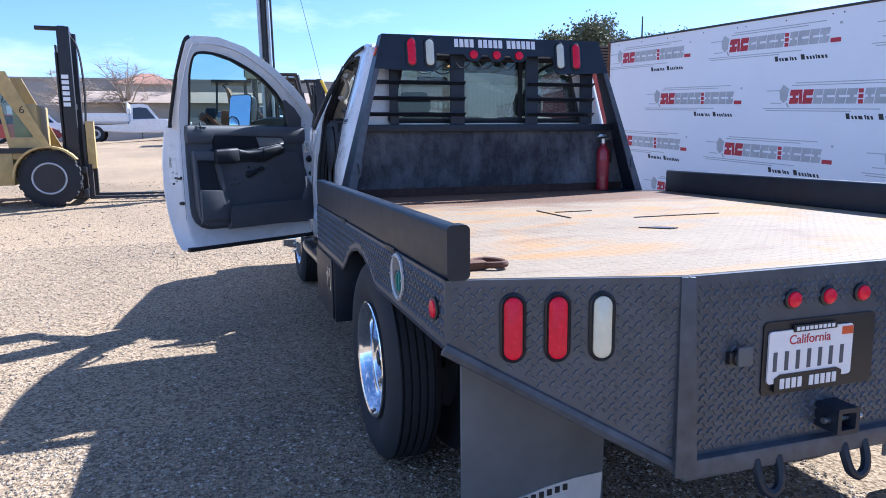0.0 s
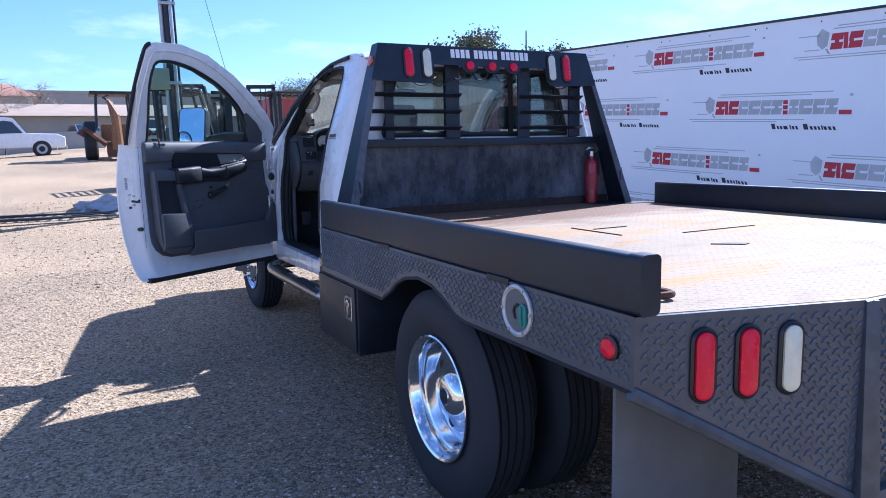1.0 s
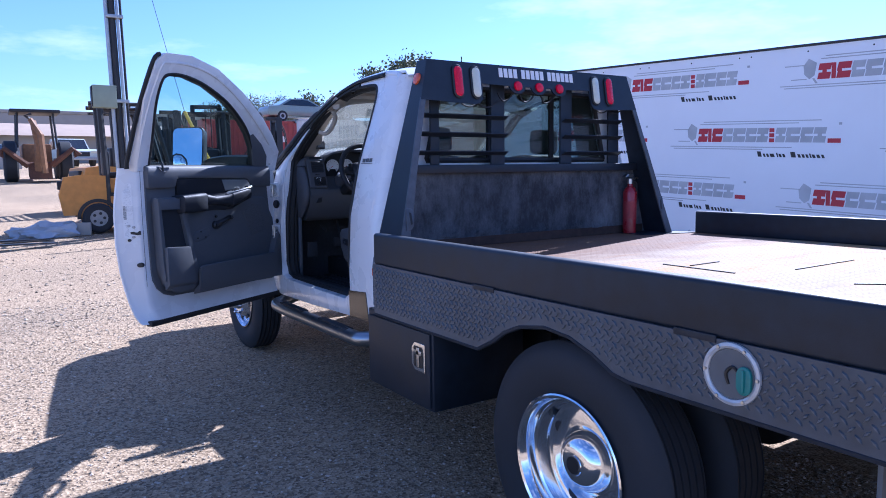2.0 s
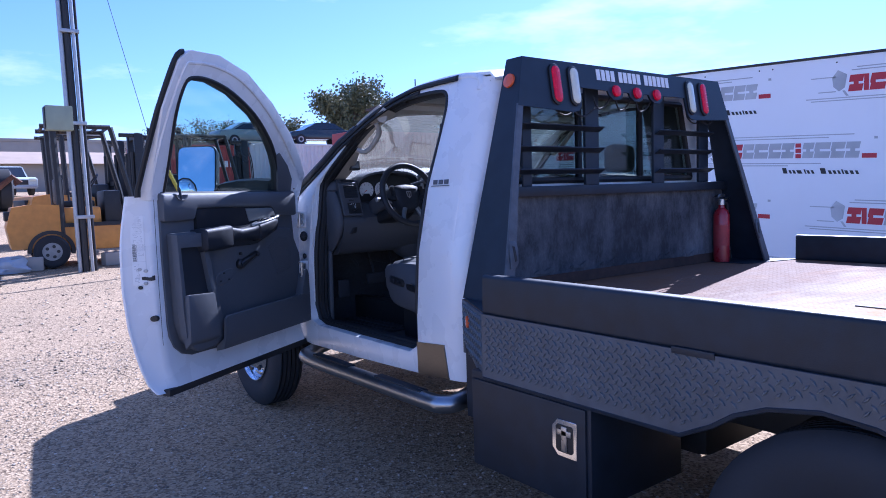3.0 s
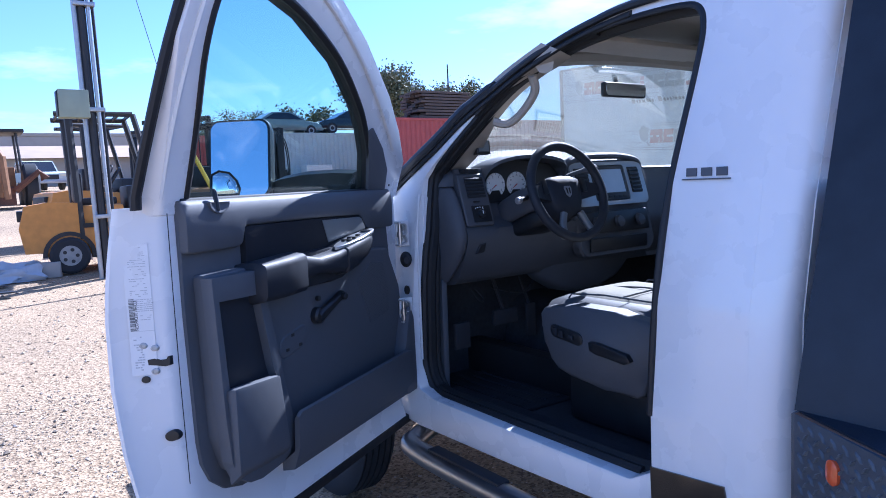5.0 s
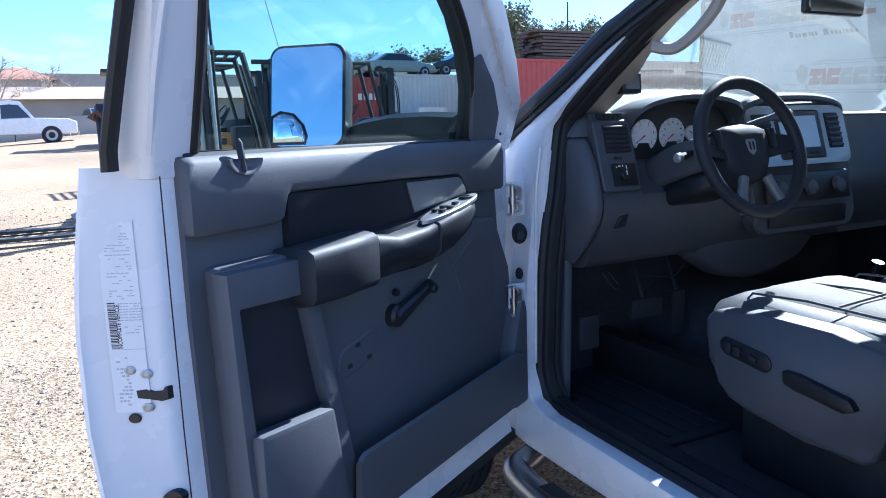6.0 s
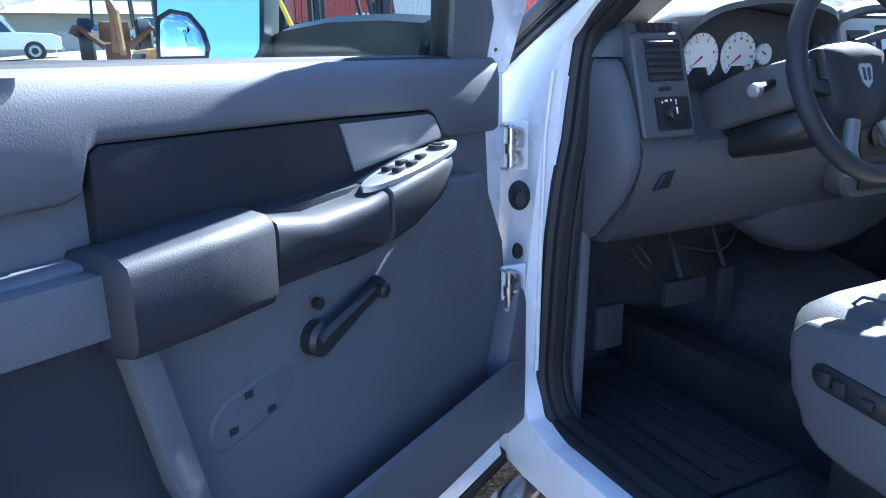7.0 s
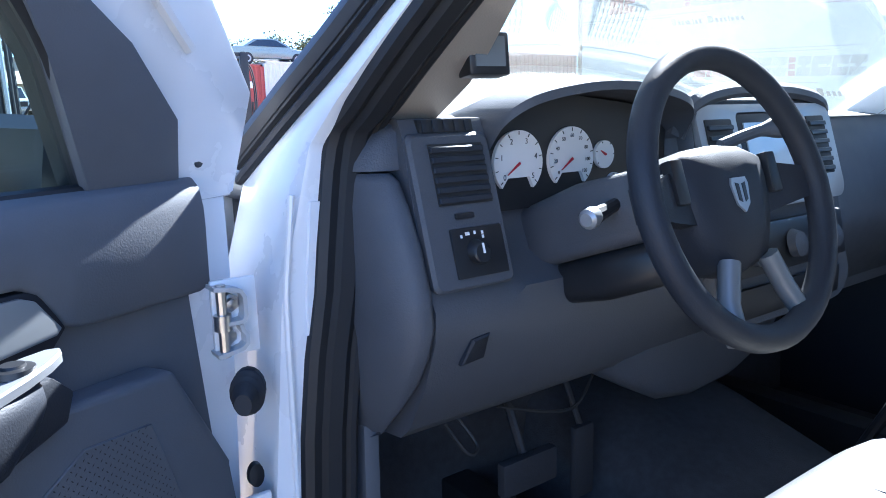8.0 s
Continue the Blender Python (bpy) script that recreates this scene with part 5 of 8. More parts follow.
dpart("glass_run", ring([(fcx + (u - fcx) * 0.999, fcz + (z - fcz) * 0.999) for u, z in FI], [(fcx + (u - fcx) * 0.988, fcz + (z - fcz) * 0.988) for u, z in FI], "x", -0.009, 0.028, 0.0), SEAL, door, "", True)
dgl = dpart("window_glass", prism(FI, "x", 0.008, 0.012), GLASS, door, "", True)
dgl.visible_shadow = False
dpart("bottom_seal", box(-0.040, 0.004, -0.06, 1.035, 0.500, 0.530, 0.006), SEAL, door)
# sail panel between window and post
dpart("sail_panel", prism([(0.150, 1.345), (0.212, 1.475), (0.26, 1.535), (0.235, 1.55), (0.13, 1.49), (0.05, 1.42), (0.030, 1.345)], "x", -0.0200, -0.010, 0.003), GREY_TRIM, door, "", True)

# trim panel
PAN = [(1.005, 1.352), (1.005, 1.10), (0.997, 0.80), (0.990, 0.745), (0.965, 0.695), (0.92, 0.658), (0.86, 0.640), (0.40, 0.630), (0.00, 0.618), (-0.025, 0.66), (-0.022, 0.80), (0.010, 0.99), (0.030, 1.20), (0.036, 1.335), (0.20, 1.350)]
trim = dpart("trim_panel", prism(PAN, "x", -0.018, -0.004, 0.005), GREY_TRIM, door, "grey moulded door trim")
pad = []
for u, zb, q in ((1.004, 1.243, 0.7), (1.0, 1.238, 0.93), (0.985, 1.236, 1), (0.835, 1.236, 1), (0.818, 1.242, 1), (0.806, 1.278, 1), (0.795, 1.286, 1), (0.60, 1.285, 1), (0.46, 1.284, 1), (0.245, 1.279, 1), (0.228, 1.270, 1), (0.205, 1.236, 1), (0.190, 1.230, 1), (0.15, 1.228, 1), (0.03, 1.226, 1), (0.014, 1.228, 0.9), (0.010, 1.232, 0.65)):
    pad.append([(-0.012, u, zb), (-0.034 * q, u, zb), (-0.039 * q, u, zb + 0.005), (-0.0405 * q, u, 1.303), (-0.0398 * q, u, 1.322), (-0.035 * q, u, 1.344), (-0.025 * q, u, 1.354), (-0.012, u, 1.356)])
dpart("upper_pad", loft(pad), GREY_TRIM, trim, "", sharp=50)
low = [(0.975, 1.185), (0.965, 0.80), (0.935, 0.715), (0.85, 0.655), (0.01, 0.64), (-0.005, 0.80), (0.025, 1.02), (0.10, 1.16), (0.35, 1.175), (0.80, 1.185)]
dpart("lower_panel", prism(low, "x", -0.055, -0.010, 0.012, 3), GREY_TRIM, trim)
dpart("dark_insert", prism([(0.793, 1.285), (0.804, 1.277), (0.806, 1.165), (0.60, 1.165), (0.40, 1.18), (0.222, 1.215), (0.204, 1.234), (0.222, 1.268), (0.236, 1.276), (0.46, 1.281)], "x", -0.035, -0.012, 0.003), INSERT_BLACK, trim)
dpart("silver_insert", prism([(0.458, 1.275), (0.246, 1.272), (0.232, 1.266), (0.210, 1.236), (0.216, 1.230), (0.432, 1.208)], "x", -0.038, -0.033, 0.002), SATIN_GREY, trim)
# dark housing that carries the armrest
dpart("armrest_housing", prism([(0.82, 1.190), (0.806, 1.094), (0.64, 1.098), (0.549, 1.106), (0.47, 1.096), (0.408, 1.100), (0.335, 1.128), (0.235, 1.158), (0.225, 1.185), (0.245, 1.205), (0.45, 1.196), (0.66, 1.19)], "x", -0.064, -0.012, 0.006), DARK_TRIM, trim)
# armrest in three lengths
def bulge(us, top, bot, dep, base=-0.014):
    out = []
    for u, t, b, d in zip(us, top, bot, dep):
        d += 0.033
        out.append([(base, u, t - 0.004), (base - d * 0.5, u, t + 0.003), (base - d * 0.86, u, t - 0.001), (base - d * 0.97, u, t - 0.007), (base - d, u, t - 0.018), (base - d * 0.99, u, b + 0.022), (base - d * 0.90, u, b + 0.008), (base - d * 0.5, u, b), (base, u, b)])
    return loft(out)


dpart("armrest", bulge((0.836, 0.829, 0.75, 0.66, 0.648), (1.184, 1.194, 1.198, 1.202, 1.195), (1.100, 1.092, 1.092, 1.094, 1.100), (0.055, 0.066, 0.070, 0.068, 0.055)), DARK_TRIM, trim, "dark padded armrest", sharp=50)
dpart("pull_handle", bulge((0.652, 0.645, 0.57, 0.48, 0.455, 0.450), (1.188, 1.194, 1.180, 1.186, 1.194, 1.190), (1.128, 1.120, 1.128, 1.122, 1.116, 1.12), (0.050, 0.058, 0.056, 0.062, 0.066, 0.06)), DARK_TRIM, trim, "", sharp=50)
dpart("switch_pod", bulge((0.452, 0.447, 0.39, 0.32, 0.28, 0.268), (1.190, 1.197, 1.208, 1.220, 1.222, 1.214), (1.118, 1.112, 1.126, 1.152, 1.176, 1.192), (0.060, 0.068, 0.072, 0.068, 0.054, 0.032)), DARK_TRIM, trim, "", sharp=50)
def pod_top(u):
    return 1.1985 + (0.447 - u) * 0.165


sw = dpart("switch_plate", loft([[(-0.084 + r * math.sin(a_), 0.362 + (0.112 - 0.028 + r) * math.cos(a_), pod_top(0.362 + 0.112 * math.cos(a_)) + h) for a_ in [j * math.tau / 20 for j in range(20)]] for r, h in ((0.028, -0.004), (0.028, 0.003), (0.026, 0.0045))]), SILVER_TRIM, trim, "silver window switch plate")
for u, n in ((0.405, -0.074), (0.405, -0.092), (0.376, -0.076), (0.376, -0.094), (0.345, -0.088)):
    dpart("switch", xf(box(n - 0.006, n + 0.006, u - 0.010, u + 0.010, 0, 0.009, 0.003), Matrix.Translation((0, 0, pod_top(u) + 0.001))), BLACK_TRIM, sw)
dpart("mirror_dial", xf(lathe([(0.0, 0.017), (0.005, 0.016), (0.006, 0.010), (0.008, 0.009), (0.008, 0.001)], "z", (-0.084, 0.292, 0), 20), Matrix.Translation((0, 0, pod_top(0.292) + 0.003))), BLACK_TRIM, sw)
# tall pocket at the latch end
po, pi_ = [(0.985, 1.180), (0.808, 1.178), (0.790, 1.08), (0.755, 0.92), (0.722, 0.780), (0.728, 0.715), (0.745, 0.688), (0.775, 0.675), (0.86, 0.668), (0.905, 0.676), (0.942, 0.702), (0.962, 0.745), (0.972, 0.85)], [(0.966, 1.124), (0.828, 1.119), (0.812, 1.04), (0.790, 0.93), (0.783, 0.910), (0.780, 0.903), (0.785, 0.900), (0.80, 0.900), (0.86, 0.903), (0.90, 0.905), (0.930, 0.907), (0.950, 0.908), (0.953, 0.92)]
dpart("pocket_frame", ring(po, pi_, "x", -0.082, -0.050, 0.012), GREY_TRIM, trim)
dpart("pocket_back", prism([(0.970, 1.130), (0.822, 1.126), (0.77, 0.88), (0.955, 0.89)], "x", -0.0585, -0.054), DARK_TRIM, trim)
dpart("pocket_bin", bevel(loft([[(-0.060, 0.955, 0.68), (-0.060, 0.745, 0.675), (-0.098, 0.755, 0.71), (-0.098, 0.955, 0.715)], [(-0.060, 0.960, 0.915), (-0.060, 0.795, 0.905), (-0.112, 0.800, 0.914), (-0.112, 0.968, 0.926)]]), 0.010), GREY_TRIM, trim)
# window crank, screw cover, lock pin
crk = dpart("window_crank", lathe([(-0.055, 0.024), (-0.070, 0.023), (-0.076, 0.017), (-0.077, 0.001)], "x", (0, 0.553, 1.012), 18), BLACK_TRIM, trim, "black window crank")
dpart("crank_arm", loft([[(n, 0.553 - k * 0.112, 1.012 + k * 0.042 + h * w) for n, h in ((-0.070, -1), (-0.080, -0.9), (-0.086, -0.5), (-0.086, 0.5), (-0.080, 0.9), (-0.070, 1))] for k, w in ((-0.12, 0.014), (-0.05, 0.020), (0.2, 0.018), (0.6, 0.014), (0.92, 0.015), (1.02, 0.012), (1.06, 0.007))]), BLACK_TRIM, crk)
dpart("crank_grip", lathe([(-0.084, 0.011), (-0.096, 0.011), (-0.099, 0.007)], "x", (0, 0.449, 1.051), 14), BLACK_TRIM, crk)
dpart("crank_knob", lathe([(-0.066, 0.008), (-0.075, 0.008)], "x", (0, 0.556, 1.062), 12), BLACK_TRIM, trim)
dpart("screw_cover", loft([[(-0.0555 - o, p[0], p[1] + (0.68 - p[0]) * 0.2) for p in rounded(0.597 + q, 0.727 - q, 0.930 + q, 0.990 - q, 0.028 - q)] for o, q in ((0, 0), (0.003, 0.004))]), GREY_TRIM, trim)
for u, z in ((0.695, 0.947), (0.636, 0.949), (0.669, 0.982)):
    dpart("clip_hole", box(-0.0600, -0.0575, u - 0.006, u + 0.006, z - 0.004, z + 0.004), INK, trim)
dpart("lock_dish", loft([[(n, 0.895 + r * 0.034 * math.cos(a_), 1.348 - r * 0.026 * math.sin(a_)) for a_ in [math.pi * j / 14 for j in range(15)]] for n, r in ((-0.026, 1.0), (-0.044, 1.0), (-0.044, 0.86), (-0.0405, 0.7))]), GREY_TRIM, trim, "", sharp=60)
dpart("lock_pin", tube([(-0.042, 0.90, 1.328), (-0.034, 0.90, 1.372), (-0.032, 0.90, 1.379)], [0.005, 0.006, 0.003]), BLACK_TRIM, trim)
# map pocket along the foot
dpart("map_pocket", loft([[(-0.050, u, 0.632), (-0.088, u, 0.640), (-0.108, u, 0.70), (-0.112, u, zt), (-0.104, u, zt + 0.004), (-0.097, u, zt - 0.006), (-0.092, u, 0.69), (-0.050, u, 0.655)] for u, zt in ((0.738, 0.782), (0.725, 0.792), (0.4, 0.796), (0.09, 0.800), (0.06, 0.79))]), GREY_TRIM, trim, "", sharp=50)
for k in range(7):
    dpart("rib", tube([(-0.092 - 0.0024 * k, 0.70 - 0.02 * k, 0.655 + 0.011 * k), (-0.092 - 0.0024 * k, 0.10, 0.655 + 0.011 * k)], 0.0022, 5), GREY_TRIM, trim)
dpart("pocket_end", prism([(0.0, 0.64), (0.005, 0.90), (0.03, 0.95), (0.09, 0.79), (0.08, 0.64)], "x", -0.098, -0.05, 0.01), GREY_TRIM, trim)
gr = dpart("speaker_grille", prism([(0.314, 1.074), (0.219, 1.124), (0.140, 1.115), (0.110, 1.02), (0.115, 0.945), (0.240, 0.925)], "x", -0.0575, -0.054, 0.001, 1), GREY_TRIM, trim)
gp = [(0.314, 1.074), (0.219, 1.124), (0.140, 1.115), (0.110, 1.02), (0.115, 0.945), (0.240, 0.925)]


def in_poly(x, y, p):
    ok = False
    for (a, b), (c, d) in zip(p, p[1:] + p[:1]):
        if (b > y) != (d > y) and x < (c - a) * (y - b) / (d - b) + a:
            ok = not ok
    return ok


lugs("grille_perforation", INK, gr, lambda u, v, o: tuple(MD @ Vector((-0.0578 - o * 0.2, 0.10 + u, 0.91 + v))), lambda u, v: in_poly(0.10 + u + 0.004, 0.91 + v, gp) and in_poly(0.10 + u - 0.006, 0.91 + v, gp), 0.24, 0.23, pitch=0.0046, size=0.0020, high=0.001)
# latch end: label, latch, screws, plugs. The end cap faces the latch side.
UE = 1.106


def cap_turn(bm):
    """Lay a piece on the slanting end of the door."""
    for v in bm.verts:
        v.co.y += 0.69 * (v.co.x - 0.083)
    return bm


lab = dpart("door_label", cap_turn(box(0.018, 0.062, UE + 0.0004, UE + 0.0009, 0.978, 1.268)), WHITE, door, "white vehicle label with small print")
rng = random.Random(9)


def print_row(z, x0, end, fill, ink, tall=0.0014):
    """A line of small print as short bars."""
    while x0 > end + 0.003:
        w = rng.uniform(0.002, 0.006)
        if rng.random() < fill:
            dpart("bar", cap_turn(box(max(end, x0 - w), x0, UE + 0.0009, UE + 0.0012, z, z + tall)), ink, lab)
        x0 -= w + rng.uniform(0.0008, 0.0016)


print_row(1.2595, 0.058, 0.030, 0.95, GREY_INK)
for k, (z, fill) in enumerate(((1.249, 0.8), (1.245, 0.7), (1.241, 0.3), (1.236, 0.5), (1.232, 0.6), (1.228, 0.7), (1.224, 0.6), (1.218, 0.9), (1.212, 0.2), (1.207, 0.35), (1.201, 0.3), (1.197, 0.2), (1.191, 0.8), (1.186, 0.3), (1.180, 0.25), (1.176, 0.4), (1.171, 0.3), (1.165, 0.6), (1.161, 0.55), (1.157, 0.6), (1.153, 0.3))):
    print_row(z, 0.054, 0.024, fill, GREY_INK)
for k in range(7):
    print_row(1.1455 - k * 0.0042, 0.045, 0.016, 0.95, GREY_INK)
for k, fill in enumerate((0.4, 0.9, 0.95, 0.6)):
    print_row(1.110 - k * 0.0045, 0.040, 0.020, fill, GREY_INK)
for k in range(14):
    print_row(1.062 - k * 0.0056, 0.055, 0.038, 0.5, GREY_INK, 0.0028)
z = 1.148
while z > 1.077:
    h = rng.choice((0.0006, 0.0010, 0.0016))
    dpart("bar", cap_turn(box(0.049, 0.058, UE + 0.0009, UE + 0.0012, z - h, z)), INK, lab)
    z -= h + rng.choice((0.0007, 0.0010, 0.0015))
dpart("bar", cap_turn(box(0.018, 0.044, UE + 0.0009, UE + 0.0012, 1.0762, 1.0768)), GREY_INK, lab)
text_part("lettering", "INCOMPLETE VEHICLE", 0.0068, MD @ Matrix(((1, 0, 0, 0), (0.69, 1, 0, -0.69 * 0.083), (0, 0, 1, 0), (0, 0, 0, 1))) @ Matrix(((0, 1, 0, 0.0465), (0, 0, 1, UE + 0.0012), (1, 0, 0, 1.111), (0, 0, 0, 1))), INK, lab, 0.0003)
dpart("latch", cap_turn(prism([(0.033, 1.000), (0.034, 1.012), (0.022, 1.0135), (0.014, 1.009), (0.002, 1.010), (-0.001, 1.016), (-0.004, 1.016), (-0.004, 0.996), (0.004, 0.994), (0.020, 0.998)], "y", UE - 0.02, UE + 0.0015, 0.0)), MACHINE_BLACK, door, "black door latch")
for n, z in ((0.039, 1.044), (0.020, 1.037), (0.022, 0.985)):
    dpart("latch_screw", cap_turn(lathe([(UE, 0.0075), (UE + 0.002, 0.007), (UE + 0.003, 0.004), (UE + 0.0022, 0.0035), (UE + 0.0022, 0.0005)], "y", (n, 0, z), 12)), GALV, door)
dpart("plug", cap_turn(lathe([(UE, 0.008), (UE + 0.002, 0.007), (UE + 0.0022, 0.0005)], "y", (0.040, 0, 0.968), 12)), BLACK_TRIM, door)
dpart("plug", cap_turn(lathe([(UE - 0.010, 0.013), (UE + 0.001, 0.012), (UE + 0.002, 0.0005)], "y", (0.004, 0, 0.835), 14)), BLACK_TRIM, door)
dpart("end_seam", cap_turn(tube([(-0.019, UE + 0.0, 1.33), (-0.018, UE, 1.15), (-0.018, UE, 0.95), (-0.020, UE, 0.72)], 0.0008, 5)), SEAL, door)
dpart("plug", lathe([(-0.015, 0.008), (-0.022, 0.007), (-0.0225, 0.0005)], "x", (0, 0.0, 1.372), 12), BLACK_TRIM, door)
# hinges: a bent strap on the jamb, an inner leaf, its pin and bolts
def strap(path, thick, y0, y1):
    """A flat strip of metal bent along a line of (x, z), as wide as y0 to y1."""
    pts = [Vector((x, z)) for x, z in path]
    a_, b_ = [], []
    for i, p in enumerate(pts):
        d = (pts[min(i + 1, len(pts) - 1)] - pts[max(i - 1, 0)]).normalized()
        q = Vector((-d.y, d.x)) * thick / 2
        a_.append(tuple(p + q))
        b_.append(tuple(p - q))
    return prism(a_ + b_[::-1], "y", y0, y1)


for z in (1.200, 0.930):
    hb = part("hinge_bracket", strap([(0.150, z + 0.037), (0.172, z + 0.034), (0.180, z + 0.031), (0.184, z + 0.024), (0.184, z + 0.004), (0.182, z - 0.002), (0.178, z - 0.004), (0.164, z - 0.004)], 0.0045, 3.884, 3.912), PALE_CAST, door, "dull white hinge bracket")
    part("hinge_leaf", strap([(0.150, z - 0.040), (0.170, z - 0.037), (0.179, z - 0.035), (0.184, z - 0.030), (0.184, z - 0.020), (0.180, z - 0.014), (0.178, z - 0.007)], 0.0045, 3.885, 3.912), PALE_CAST, hb)
    part("hinge_backplate", box(0.152, 0.204, 3.902, 3.9105, z - 0.046, z + 0.043, 0.003), WHITE, hb)
    part("hinge_pin", tube([(0.160, 3.893, z - 0.043), (0.160, 3.893, z + 0.040)], 0.006, 10), STEEL, hb)
    part("pin_collar", lathe([(z + 0.006, 0.010), (z - 0.012, 0.010)], "z", (0.160, 3.893, 0), 12), STEEL, hb)
    part("hinge_bolt", lathe([(3.904, 0.012), (3.895, 0.011), (3.894, 0.007), (3.888, 0.006), (3.887, 0.001)], "y", (0.170, 0, z + 0.017), 6), STEEL, hb)
    part("hinge_bolt", lathe([(3.904, 0.009), (3.896, 0.008), (3.895, 0.001)], "y", (0.168, 0, z - 0.022), 6), STEEL, hb)
part("jamb_plug", xf(lathe([(0.004, 0.014), (-0.004, 0.013), (-0.006, 0.001)], "y", (0, 0, 0), 14), Matrix.Translation((0.188, 3.908, 0.998)) @ Matrix.Diagonal((0.72, 1, 1.15, 1))), BLACK_TRIM, cab)
boot = [(0.004, 0.023), (-0.006, 0.023), (-0.009, 0.019), (-0.014, 0.024), (-0.018, 0.016), (-0.023, 0.021), (-0.027, 0.014), (-0.032, 0.018), (-0.050, 0.011)]
part("wiring_boot", xf(lathe(boot, "y", (0, 0, 0), 18), Matrix.Translation((0.188, 3.907, 1.108)) @ Matrix.Rotation(radians(-28), 4, "Z") @ Matrix.Diagonal((0.85, 1, 1.15, 1))), RUBBER, door, "black ribbed rubber wiring boot")
# towing mirror
hm = Matrix.Translation((0.365, 0.31, 1.475)) @ Matrix.Rotation(radians(20), 4, "Z") @ Matrix.Rotation(radians(10), 4, "X")
mir_ob = dpart("towing_mirror", xf(loft([[(x, y, z) for x, z in rounded(-0.105 + i, 0.105 - i, -0.135 + i, 0.135 - i, 0.035)] for y, i in ((-0.10, 0.03), (-0.06, 0.008), (-0.01, 0.0), (0.008, 0.002))]), hm), BLACK_TRIM, door, "black towing mirror on two arms")
dpart("mirror_glass", xf(prism(rounded(-0.096, 0.096, -0.125, 0.126, 0.03), "y", 0.0085, 0.0115), hm), MIRROR, mir_ob)
dpart("blind_spot_mirror", xf(loft([[(x, 0.0118 + h, z) for x, z in ((0.003 + s, -0.118 + s), (0.094 - s, -0.118 + s), (0.095 - s, -0.05 - s), (0.07 - s, -0.038 - s), (0.035, -0.045 - s), (0.010 + s, -0.072), (0.0 + s, -0.10))] for s, h in ((0, 0), (0.004, 0.003), (0.02, 0.0055), (0.034, 0.006))]), hm), MIRROR, mir_ob)
dpart("blind_spot_frame", xf(tube([(x, 0.0135, z) for x, z in ((0.003, -0.118), (0.094, -0.118), (0.095, -0.05), (0.07, -0.038), (0.035, -0.045), (0.010, -0.072), (0.0, -0.10))], 0.004, 6, True), hm), BLACK_TRIM, mir_ob)
dpart("mirror_arm", loft([[(n, u - 0.03, z0), (n, u + 0.03, z0), (n, u + 0.03, z1 - 0.012), (n, u, z1), (n, u - 0.03, z1 - 0.012)] for n, u, z0, z1 in ((0.06, 0.115, 1.325, 1.425), (0.12, 0.15, 1.325, 1.43), (0.20, 0.20, 1.33, 1.428), (0.27, 0.235, 1.345, 1.415), (0.30, 0.245, 1.36, 1.40))]), BLACK_TRIM, mir_ob, "", 50)
dpart("mirror_foot", box(0.035, 0.075, 0.03, 0.115, 1.33, 1.42, 0.015), BLACK_TRIM, mir_ob)
dpart("door_pull_outside", box(0.095, 0.125, 0.85, 1.02, 1.13, 1.17, 0.012), BLACK_TRIM, door)

# ---- inside the cab ----
DASH_OUT = [(4.22, 1.375), (4.05, 1.405), (3.94, 1.412), (3.892, 1.4145), (3.866, 1.4135), (3.8575, 1.398), (3.834, 1.30), (3.806, 1.206), (3.794, 1.186), (3.797, 1.15), (3.822, 1.085), (3.862, 1.015), (3.885, 0.995), (3.95, 0.985), (4.22, 0.97)]
DASH_IN = DASH_OUT[:3] + [(3.905, 1.412), (3.896, 1.404), (3.892, 1.385), (3.888, 1.29), (3.862, 1.228), (3.800, 1.196)] + DASH_OUT[9:]
DASH_RIGHT = [(y + 0.03 * (1 if 3 < k < 12 else 0), z - 0.02 * (1 if 1 < k < 6 else 0)) for k, (y, z) in enumerate(DASH_OUT)]


def vent_y(z):
    """The face of the panel left of the column leans forwards as it rises."""
    return 3.80 + 0.30 * (z - 1.206)


dash = part("dashboard", loft([[(x, y, z) for y, z in prof] for x, prof in ((0.380, DASH_OUT), (0.508, DASH_OUT), (0.530, DASH_IN), (0.905, DASH_IN), (0.935, DASH_OUT), (1.38, DASH_OUT), (1.47, DASH_RIGHT), (W - 0.34, DASH_RIGHT))]), DASH_GREY, truck, "dark grey moulded dashboard with white gauges", 40)
part("dash_top", loft([[(x, y, z) for y, z in ((4.21, 1.378), (4.05, 1.412 + dz), (3.94, 1.418 + dz), (3.90 + dy, 1.410 + dz), (3.90 + dy, 1.402 + dz), (4.05, 1.40), (4.21, 1.37))] for x, dz, dy in ((0.33, -0.025, 0.05), (0.37, 0.0, 0.0), (0.9, 0.0, 0.0), (1.5, -0.015, 0.02), (W - 0.345, -0.028, 0.05))]), DASH_TOP, dash, "dash top with sunlight put into its pale colour", 50)


def on_top(name, bm, material, parent):
    """Lay a piece on the dash top, which falls towards the windscreen."""
    for v in bm.verts:
        v.co.z -= 0.2125 * max(0.0, v.co.y - 4.05)
    return part(name, bm, material, parent)


